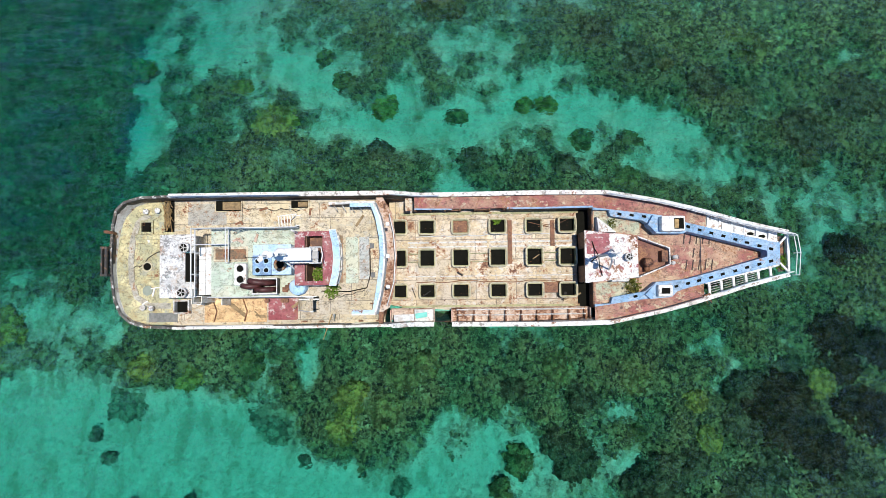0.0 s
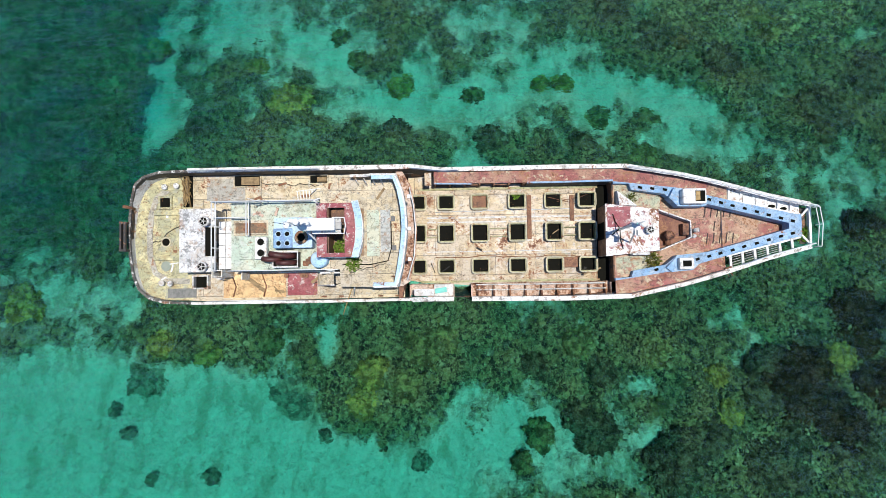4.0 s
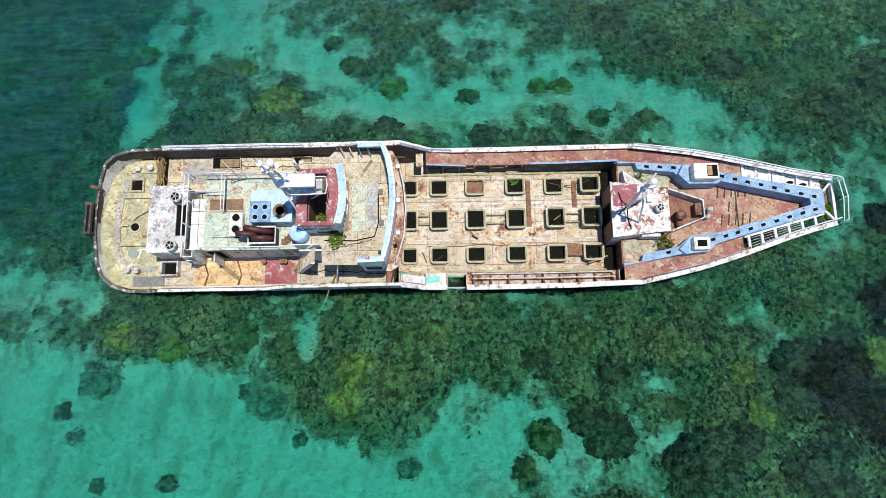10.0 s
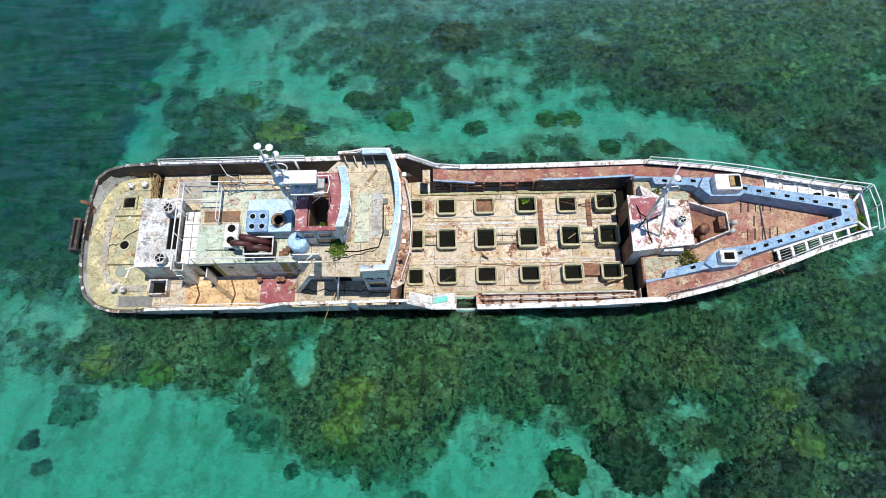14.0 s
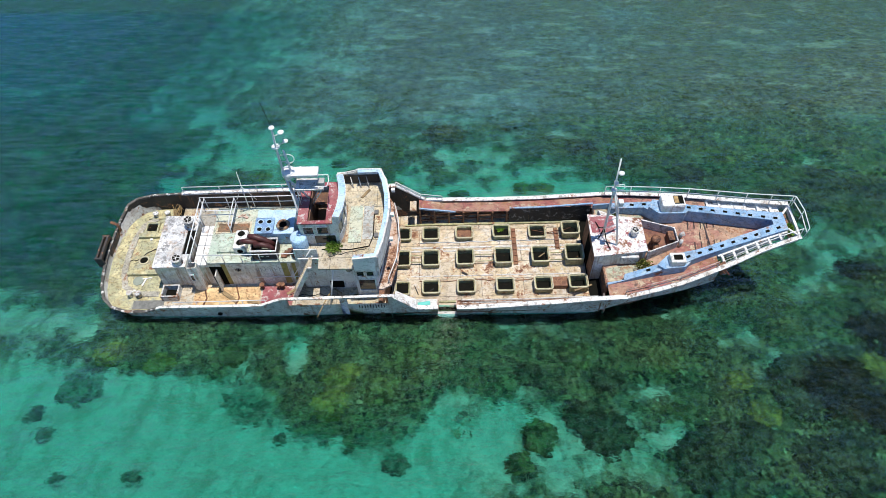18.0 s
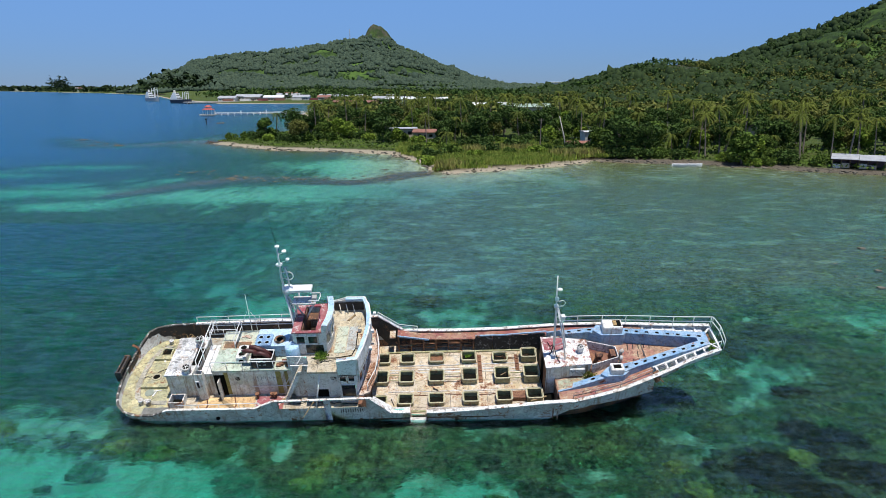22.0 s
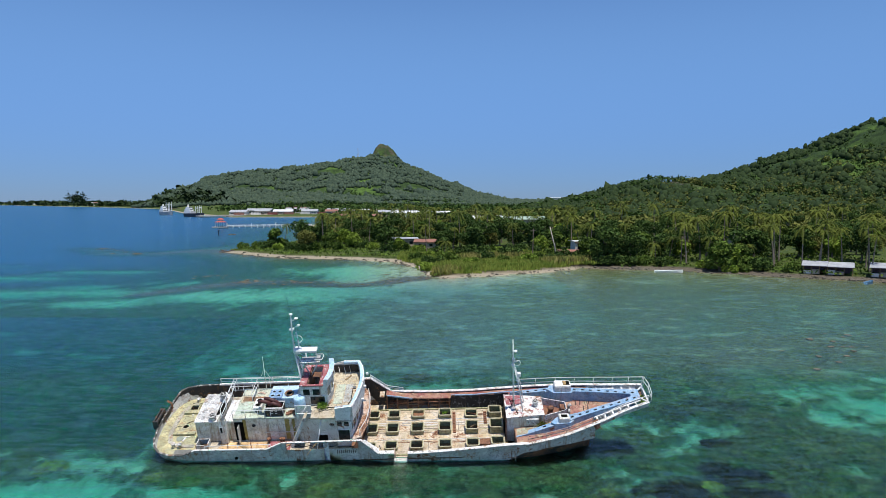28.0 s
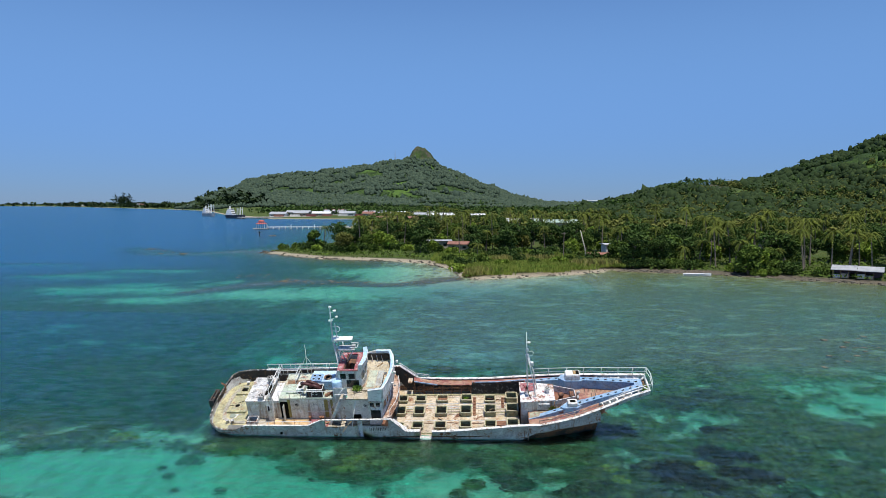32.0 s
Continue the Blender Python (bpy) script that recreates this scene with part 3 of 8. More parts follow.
    soil = n.mix(n.attribute("crag"), soil, n.mix(n.ramp(n.noise(0.05, 5, 0.7, None, w), 0.42, 0.6), (0.085, 0.075, 0.055), (0.035, 0.055, 0.022)))
    h = n.tree.nodes.new("ShaderNodeSeparateXYZ")
    n.put(h.inputs[0], w)
    z = n.math("ADD", h.outputs[2], n.math("MULTIPLY", n.math("SUBTRACT", speck, 0.5), 0.5))
    c = n.mix(n.ramp(z, -0.02, 0.06), c, beach)
    c = n.mix(n.ramp(z, 0.45, 0.75), c, soil)
    n.bump(n.math("ADD", n.math("SUBTRACT", speck, knob), fine), 0.8, 0.35)
    return n.done(c, 0.9, 0, 0.1)


def water_material():
    """Clear sea water: bends and tints what lies below by its depth, scatters blue in the deep, mirrors by its angle."""
    n = Nodes("clear_lagoon_water")
    w = n.world()
    depth = n.attribute("depth")

    def ripple(strength, distance):
        waves = n.math("ADD", n.noise(0.7, 3, 0.5, (1.0, 1.4, 1.0), w), n.math("MULTIPLY", n.noise(1.9, 3, 0.5, (1.0, 1.3, 1.0), w), 0.5))
        b = n.tree.nodes.new("ShaderNodeBump")
        n.put(b.inputs["Height"], waves)
        b.inputs["Strength"].default_value, b.inputs["Distance"].default_value = strength, distance
        return b.outputs[0]

    tint = n.tree.nodes.new("ShaderNodeCombineColor")
    for k, keep in enumerate((0.33, 0.842, 0.85)):
        n.put(tint.inputs[k], n.math("POWER", keep, depth))
    under = n.tree.nodes.new("ShaderNodeBsdfRefraction")
    under.inputs["IOR"].default_value, under.inputs["Roughness"].default_value = 1.33, 0.0
    n.put(under.inputs[0], tint.outputs[0])
    n.put(under.inputs["Normal"], ripple(1.0, 0.20))
    scatter = n.tree.nodes.new("ShaderNodeBsdfDiffuse")
    scatter.inputs[0].default_value = (0.003, 0.115, 0.27, 1)
    haze = n.tree.nodes.new("ShaderNodeMixShader")
    n.put(haze.inputs[0], n.math("SUBTRACT", 1.0, n.math("POWER", 0.86, n.math("MAXIMUM", n.math("SUBTRACT", depth, 2.7), 0.0))))
    n.put(haze.inputs[1], under.outputs[0])
    n.put(haze.inputs[2], scatter.outputs[0])
    gloss = n.tree.nodes.new("ShaderNodeBsdfGlossy")
    gloss.inputs["Roughness"].default_value = 0.18
    waves = n.math("ADD", n.math("ADD", n.noise(0.6, 5, 0.6, (0.8, 1.8, 1.0), w), n.math("MULTIPLY", n.noise(0.16, 3, 0.6, (0.7, 2.2, 1.0), w), 1.5)), n.math("MULTIPLY", n.noise(3.0, 6, 0.75, (0.8, 1.9, 1.0), w), 0.5))
    chop = n.tree.nodes.new("ShaderNodeBump")
    n.put(chop.inputs["Height"], waves)
    chop.inputs["Strength"].default_value, chop.inputs["Distance"].default_value = 1.0, 0.28
    slope = chop.outputs[0]
    n.put(gloss.inputs["Normal"], slope)
    f = n.tree.nodes.new("ShaderNodeFresnel")
    f.inputs["IOR"].default_value = 1.45
    n.put(f.inputs["Normal"], slope)
    mixer = n.tree.nodes.new("ShaderNodeMixShader")
    facets = n.math("ADD", n.math("MULTIPLY", n.ramp(n.noise(1.1, 5, 0.68, (0.35, 1.6, 1.0), w), 0.43, 0.59), 2.8), 0.6)
    n.put(mixer.inputs[0], n.math("MINIMUM", n.math("MAXIMUM", n.math("MULTIPLY", n.math("SUBTRACT", f.outputs[0], 0.042), facets), 0.0), 0.46))
    n.put(mixer.inputs[1], haze.outputs[0])
    n.put(mixer.inputs[2], gloss.outputs[0])
    n.tree.nodes.remove(n.bsdf)
    n.put(n.out.inputs[0], mixer.outputs[0])
    return n.mat


crag = np.clip(rock_plug / 12, 0, 1) * np.clip((fbm(XX / 30, YY / 30, 71, 3) - 0.25) * 3, 0, 1)
flat_rubble = open_flat * np.clip((XX + 34) / 30, 0, 1) * np.clip((130 - YY) / 40, 0, 1) * (1 - channel)
algae = np.clip(1.15 + land / 62, 0, 1) * np.clip((XX - 20) / 25, 0, 1)
pale_reef = np.clip(((YY - 14) + 0.45 * (XX - 20)) / 5, 0, 1) * np.clip((XX - 6) / 5, 0, 1)
scar = np.exp(-((XX - 288) / 11) ** 4 - ((YY - 800) / 60) ** 4)
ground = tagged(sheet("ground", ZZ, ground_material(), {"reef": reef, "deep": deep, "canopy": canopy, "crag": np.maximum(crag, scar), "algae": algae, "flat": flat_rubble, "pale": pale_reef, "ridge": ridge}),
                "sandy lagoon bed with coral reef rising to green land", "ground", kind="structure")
swell = (fbm(XX / 3.0, YY / 1.8, 81, 3) - 0.5) * 0.16
water = tagged(sheet("water", np.where(land > 1, -0.06, 0.0) + swell * (land < -2), water_material(), {"depth": np.maximum(-ZZ, 0.02)}),
               "clear turquoise lagoon water with small ripples", "water", kind="structure")
water.visible_shadow = False


def ground_at(x, y):
    i = min(max(int(np.searchsorted(gx, x)), 1), len(gx) - 1)
    j = min(max(int(np.searchsorted(gy, y)), 1), len(gy) - 1)
    u, v = (x - gx[i - 1]) / (gx[i] - gx[i - 1]), (y - gy[j - 1]) / (gy[j] - gy[j - 1])
    return float((ZZ[j - 1, i - 1] * (1 - u) + ZZ[j - 1, i] * u) * (1 - v) + (ZZ[j, i - 1] * (1 - u) + ZZ[j, i] * u) * v)

# ---- the wreck: all its parts in the ship's own axes, x forward, y to port, z up from the working deck ----
SHIP = Matrix(((0.99971, -0.00839, -0.02249, 0), (0, 0.93697, -0.34940, 0), (0.02400, 0.34930, 0.93670, 1.00), (0, 0, 0, 1)))
ship = tagged(new("fishing_vessel"), "rusting white steel fishing vessel wreck, listing aground on the reef", "shipwreck")
ship.matrix_world = SHIP

HALF = [(-20.30, 0.0), (-20.28, 0.6), (-20.2, 1.35), (-20.05, 2.2), (-19.75, 2.95), (-19.2, 3.48), (-18.3, 3.74), (-16.4, 3.80), (-10.9, 3.80), (-4.6, 3.75), (-2.5, 3.76), (1.6, 3.80), (5.4, 3.82), (8.8, 3.74),
        (10.2, 3.45), (11.8, 3.10), (13.4, 2.68), (15.0, 2.20), (16.5, 1.72), (17.8, 1.38), (18.9, 1.12)]
RAIL_PORT = [(-20.3, 1.55), (-19.6, 2.25), (-16, 2.3), (-10, 2.4), (-3.7, 2.62), (-2.0, 1.25), (1.6, 1.12), (5, 1.15), (8.8, 1.45), (10.2, 1.72), (11.8, 2.0), (13.4, 2.3), (15, 2.6), (17, 3.0), (18.9, 3.3)]
RAIL_STAR = [(-20.3, 1.5), (-18.6, 1.28), (-17.3, 1.32), (-16.3, 1.78), (-10.9, 1.74), (-10.2, 2.08), (-9.7, 2.3), (-3.7, 2.36), (-2.5, 1.15), (0.5, 1.12), (3, 1.3), (5, 1.5), (7, 1.68), (8.8, 1.72), (10.2, 1.78), (11.8, 1.95), (13.4, 2.25), (15, 2.55), (17, 3.0), (18.9, 3.3)]
CAPE = [(8.0, 2.88), (8.8, 2.76), (11.67, 2.30), (13.06, 1.86), (15.0, 1.37), (18.4, 0.58)]


CHINE_Y = [(4, 3.76), (7, 3.66), (9.4, 3.4), (11.0, 2.95), (12.9, 2.3), (14.3, 1.45)]
# chine set high amidships: the dark bottom colour also paints the hull's shadow
CHINE_Z = [(-20, -0.4), (-12, 0.3), (-5, 0.45), (0, 0.58), (7, 0.56), (9.4, 0.64), (11.0, 0.8), (12.9, 1.1), (14.3, 1.38)]
KEEL_Y = [(4, 3.0), (7, 2.7), (9.4, 2.1), (11.0, 1.4), (12.9, 0.6), (14.3, 0.07)]


def half(x):
    return lerp(HALF, x)


def rail_z(x, side):
    return lerp(RAIL_PORT if side > 0 else RAIL_STAR, x)


def outline(x0, x1, side, inset=0.0, stations=None):
    xs = stations or sorted({x0, x1, *[x for x, _ in HALF if x0 < x < x1], *[x for x, _ in RAIL_PORT + RAIL_STAR if x0 < x < x1]})
    return [(x, side * max(half(x) - inset, 0.0)) for x in xs]


def hull():
    """Side plating with flare, in strips from rail to keel."""
    for side in (1, -1):
        upper, lower, inner = bmesh.new(), bmesh.new(), bmesh.new()
        gaps = [(-1.33, -0.28, -0.58), (-9.4, -6.6, 1.62), (-6.2, -4.0, 1.62)] if side < 0 else []
        xs = sorted({x for x, _ in HALF if x <= 14.3} | {x for x, _ in RAIL_STAR + RAIL_PORT if -20.3 < x < 14.3} | {-14, -12, -7, 0.5, 3.5, 7, 9.5, 12.6, 14.3, -1.33, -0.28, -3.1, -2.8, -2.3, -9.4, -6.6, -6.2, -4.0})
        rows = []
        for x in xs:
            b, z = half(x), rail_z(x, side)
            stern = min(max((-17 - x) / 3.3, 0), 1)
            yc = max(b * 0.985 - 0.3 * stern, 0.0) if x < 4 else lerp(CHINE_Y, x)
            zc = lerp(CHINE_Z, x) + 0.6 * stern
            yk = max(b * 0.8 - 1.4 * stern, 0.05 if b > 0.05 else 0) if x < 4 else lerp(KEEL_Y, x)
            xk, xc, fine = x + 1.6 * stern, x + 0.4 * stern, 0.0
            rows.append(((x, b, z), (xc, yc, zc), (xk, yk, -2.6 + 0.4 * fine), (xk, yk * 0.5, -4.6)))
        cols = [[(p[0], side * p[1], p[2]) for p in r] for r in rows]
        for a, b in zip(cols, cols[1:]):
            cut = [zg for g0, g1, zg in gaps if a[0][0] >= g0 - 0.01 and b[0][0] <= g1 + 0.01]
            ta, tb = a[0], b[0]
            if cut:
                ta, tb = (a[0][0], a[0][1], cut[0]), (b[0][0], b[0][1], cut[0])
            upper.faces.new([upper.verts.new(v) for v in (ta, a[1], b[1], tb)])
            for k in (1, 2):
                lower.faces.new([lower.verts.new(v) for v in (a[k], a[k + 1], b[k + 1], b[k])])
            if not cut:
                ia, ib = ((p[0] + (0.1 if abs(p[1]) < 2 and p[0] < -19 else 0), p[1] - side * 0.09, p[2]) for p in (a[0], b[0]))
                za, zb = (-0.1 if -3.6 < p[0] < 8 else 0.9 for p in (ia, ib))
                inner.faces.new([inner.verts.new(v) for v in (ia, ib, (ib[0], ib[1], zb), (ia[0], ia[1], za))])
        for bm in (upper, lower, inner):
            bmesh.ops.remove_doubles(bm, verts=bm.verts[:], dist=0.002)
            bmesh.ops.recalc_face_normals(bm, faces=bm.faces[:])
        part("side_plating", upper, white_hull, ship, "dented chalky white side plating with rust runs", True)
        part("bottom_plating", lower, hull_dark, ship, "dark rusty bottom plating, hull shadow put into its colour", True)
        part("bulwark_lining", inner, black if side > 0 else white_hull, ship, "black inner bulwark" if side > 0 else "stained inner bulwark")
    # the bow under the raised foredeck
    bow = bmesh.new()
    sections = []
    for x in (14.2, 15.0, 15.8, 16.8, 17.8, 18.4):
        y, zt, zb = lerp(CAPE, x) + 0.04, lerp([(12, 1.75), (18.4, 2.5)], x), lerp([(14.2, 0.75), (18.4, 2.35)], x)
        sections.append([(x, y, zt), (x, y * 0.75, (zt + zb) / 2), (x, 0.06, zb), (x, -0.06, zb), (x, -y * 0.75, (zt + zb) / 2), (x, -y, zt)])
    for a, b in zip(sections, sections[1:]):
        for k in range(5):
            bow.faces.new([bow.verts.new(p) for p in (a[k], a[k + 1], b[k + 1], b[k])])
    for e in (sections[0], sections[-1]):
        bow.faces.new([bow.verts.new(p) for p in e])
    bmesh.ops.remove_doubles(bow, verts=bow.verts[:], dist=0.002)
    bmesh.ops.recalc_face_normals(bow, faces=bow.faces[:])
    part("bow_plating", bow, white_hull, ship, "rust-streaked bow overhang plating")
    # cap rails
    for side in (1, -1):
        spans = [(-20.3, -16.6), (-16.6, 14.3), (14.3, 18.9)] if side > 0 else [(-20.3, -16.6), (-16.6, -9.7), (-9.7, -3.7), (-3.7, -1.33), (-0.28, 14.3), (14.3, 18.9)]
        for x0, x1 in spans:
            xs = sorted({x0, x1, *[x for x, _ in HALF + RAIL_PORT + RAIL_STAR if x0 < x < x1]})
            bm = bmesh.new()
            wide = 0.15 if x1 < -3 else 0.26
            ribbon(bm, [(x, side * half(x), rail_z(x, side)) for x in xs], wide, -0.02, 0.05, 0.35 if side > 0 else 0.65)
            part("cap_rail", bm, rail_dark if x1 < -16 else white_cap, ship, "blackened flaking stern rail" if x1 < -16 else "flaking white cap rail")


def ring_of(x0, x1, inset, n=0):
    a = outline(x0, x1, -1, inset)
    return a + outline(x0, x1, 1, inset)[::-1]


def slab(bm, rows):
    """One plate through rows of (left, right, lower z, upper z)."""
    made = [[bm.verts.new((*p, z)) for p, z in ((l, z0), (r, z0), (r, z1), (l, z1))] for l, r, z0, z1 in rows]
    for a, b in zip(made, made[1:]):
        for k in range(4):
            bm.faces.new((a[k], a[(k + 1) % 4], b[(k + 1) % 4], b[k]))
    bm.faces.new(made[0])
    bm.faces.new(made[-1][::-1])
    bmesh.ops.recalc_face_normals(bm, faces=bm.faces[:])


def decks():
    bm = bmesh.new()
    prism(bm, ring_of(-20.2, -16.75, 0.12), 0.98, 1.10)
    part("stern_deck", bm, deck_stern, ship, "stained ochre stern deck with algae")
    bm = bmesh.new()
    prism(bm, ring_of(-16.75, -4.2, 0.1), 0.98, 1.10)
    part("main_deck", bm, deck_yellow, ship, "worn ochre painted main deck")
    bm = bmesh.new()
    box(bm, -4.0, 7.75, -2.95, 3.72, -0.12, 0.0)
    part("working_deck", bm, deck_cargo, ship, "bleached and rust-stained working deck")
    fz = lambda x, y: lerp([(8.0, 1.25), (12, 1.65), (18.4, 2.3)], x)
    xs = [8.0, 9.0, 10.6, 13.0, 15.0, 17.7, 18.3]
    ring = [(x, -lerp(CAPE, x)) for x in xs] + [(x, lerp(CAPE, x)) for x in xs[::-1]]
    bm = bmesh.new()
    slab(bm, [((x, -lerp(CAPE, x) + 0.1), (x, lerp(CAPE, x) - 0.1), fz(x, 0) - 0.08, fz(x, 0)) for x in xs])
    part("foredeck", bm, deck_fore, ship, "worn oxide red foredeck")
    # ledge before the bridge, and the bulkheads round the working deck
    bm = bmesh.new()
    prism(bm, [(-4.25, -3.0), (-3.84, -2.75), (-3.5, -1.3), (-3.4, 0.2), (-3.5, 1.5), (-3.7, 2.75), (-4.25, 3.7), (-4.6, 3.7), (-4.6, -3.0)], 1.78, 1.9)
    part("bridge_ledge", bm, deck_pink, ship, "rusty pink ledge below the bridge front")
    bm = bmesh.new()
    prism(bm, [(-4.3, -3.7), (-4.12, -2.7), (-3.95, 0.0), (-4.12, 2.7), (-4.3, 3.7), (-4.5, 3.7), (-4.5, -3.7)], -0.1, 1.78)
    part("bulkhead", bm, rusty, ship, "rust-stained bulkhead")
    bm = bmesh.new()
    box(bm, 7.98, 8.06, -2.95, 2.95, -0.1, 1.3)
    part("bulkhead", bm, hull_dark, ship, "dark foredeck bulkhead")
    # pit before the foredeck: only its shade, painted as a flat black sheet
    bm = bmesh.new()
    box(bm, 7.3, 8.0, -2.9, 2.9, 0.004, 0.02)
    part("deck_pit", bm, shade_and_black, ship, "flat black sheet for the shaded pit of the working deck")


def side_walks():
    """Raised fishing walks along both sides of the working deck and the foredeck."""
    bm = bmesh.new()
    xs = [-2.4, -1, 1.6, 3.6, 5.4, 7.2, 8.8, 10.2, 11.8, 13.4, 14.4]
    zt = lambda x: rail_z(x, 1) - 0.10
    slab(bm, [((x, 2.98 if x < 8 else lerp(CAPE, x) - 0.06), (x, half(x) - 0.12), zt(x) - 0.06, zt(x)) for x in xs])
    part("side_walk", bm, deck_red, ship, "faded red side walk")
    bm = bmesh.new()
    xs = [8.0, 8.8, 10.2, 11.8, 13.4, 14.2]
    slab(bm, [((x, -half(x) + 0.12), (x, -lerp(CAPE, x) + 0.06), rail_z(x, -1) - 0.16, rail_z(x, -1) - 0.1) for x in xs])
    part("side_walk", bm, deck_red, ship, "faded red side walk")
    # edge strip, posts and shelves of the open bays to port
    bm = bmesh.new()
    ribbon(bm, [(x, 2.95, zt(x)) for x in (-2.4, -0.2)], 0.08, -0.10, 0.02)
    part("edge_strip", bm, blue, ship, "faded blue edge strip")
    bm = bmesh.new()
    ribbon(bm, [(x, 2.93, zt(x) + 0.32) for x in (3.05, 5, 7, 8.0)], 0.10, -0.05, 0.02)
    part("edge_strip", bm, blue, ship, "faded blue edge strip")
    for a in (3.05, 4.27, 5.49, 6.7):
        bm = bmesh.new()
        ribbon(bm, [(x, 2.90, 0) for x in (a, a + 1.2)], 0.05, 0.04, zt(a) + 0.26)
        part("bay_panel", bm, black_peeling, ship, "black peeling bay panel")
    for i, x in enumerate(spread(-2.35, 7.3, 12)):
        bm = bmesh.new()
        box(bm, x - 0.05, x + 0.05, 2.88, 3.0, 0, zt(x) - 0.02)
        box(bm, x - 0.025, x + 0.025, 3.0, 3.68, zt(x) - 0.3, zt(x) - 0.07)
        part("bay_post", bm, rusty, ship)
        if i < 11:
            for z in (0.33, 0.68):
                bm = bmesh.new()
                box(bm, x + 0.05, x + 0.83, 2.9 + 0.1 * (i % 2), 2.96 + 0.1 * (i % 2), z, z + 0.05)
                part("bay_bar", bm, rusty, ship)
    bm = bmesh.new()
    box(bm, -3.3, 7.4, 2.72, 2.86, 0.0, 0.10)
    part("kick_strip", bm, coaming_olive, ship)
    bm = bmesh.new()
    box(bm, -3.3, 7.4, -2.86, -2.74, 0.0, 0.12)
    part("kick_strip", bm, coaming_olive, ship)
    # open bays to starboard, their walk rusted away
    for x0, x1 in ((-3.9, -1.33), (-0.28, 7.9)):
        bm = bmesh.new()
        box(bm, x0, x1, -3.7, -2.9, 0.30, 0.36)
        box(bm, x0, x1, -2.95, -2.89, -0.12, 0.36)
        for x in (x0, x1):
            box(bm, x - 0.03, x + 0.03, -3.7, -2.95, -0.5, 0.9)
        part("bay_floor", bm, deck_pink, ship, "rusty floor of the open bays")
    for i, x in enumerate(spread(0.1, 7.6, 9)):
        bm = bmesh.new()
        hexa(bm, [(x - 0.04, -2.98, 0), (x + 0.04, -2.98, 0), (x + 0.04, -3.68, 0), (x - 0.04, -3.68, 0)], [(x - 0.04, -3.05, 0.55), (x + 0.04, -3.05, 0.55), (x + 0.04, -3.68, 1.0), (x - 0.04, -3.68, 1.0)])
        part("bay_post", bm, rusty, ship)
    for y, z in ((-3.0, 0.55), (-3.3, 0.75)):
        bm = bmesh.new()
        tube(bm, [(0.0, y, z), (3.5, y - 0.02, z + 0.02), (7.6, y, z + 0.1)], 0.04, 6)
        part("bay_pipe", bm, white_hull, ship, "rust-spotted pipe along the open bays")
    bm = bmesh.new()
    box(bm, -1.33, -0.28, -3.1, -2.86, 0.0, 0.03)
    part("gangway_sill", bm, deck_cargo, ship)


COLS = [(-3.78, -2.95, 0.26), (-2.2, -1.24, 0.27), (-0.2, 0.8, 0.3), (2.04, 3.03, 0.36), (4.22, 5.2, 0.42), (6.17, 7.18, 0.55)]
ROWS = [(1.55, 2.42), (-0.42, 0.64), (-2.3, -1.45)]


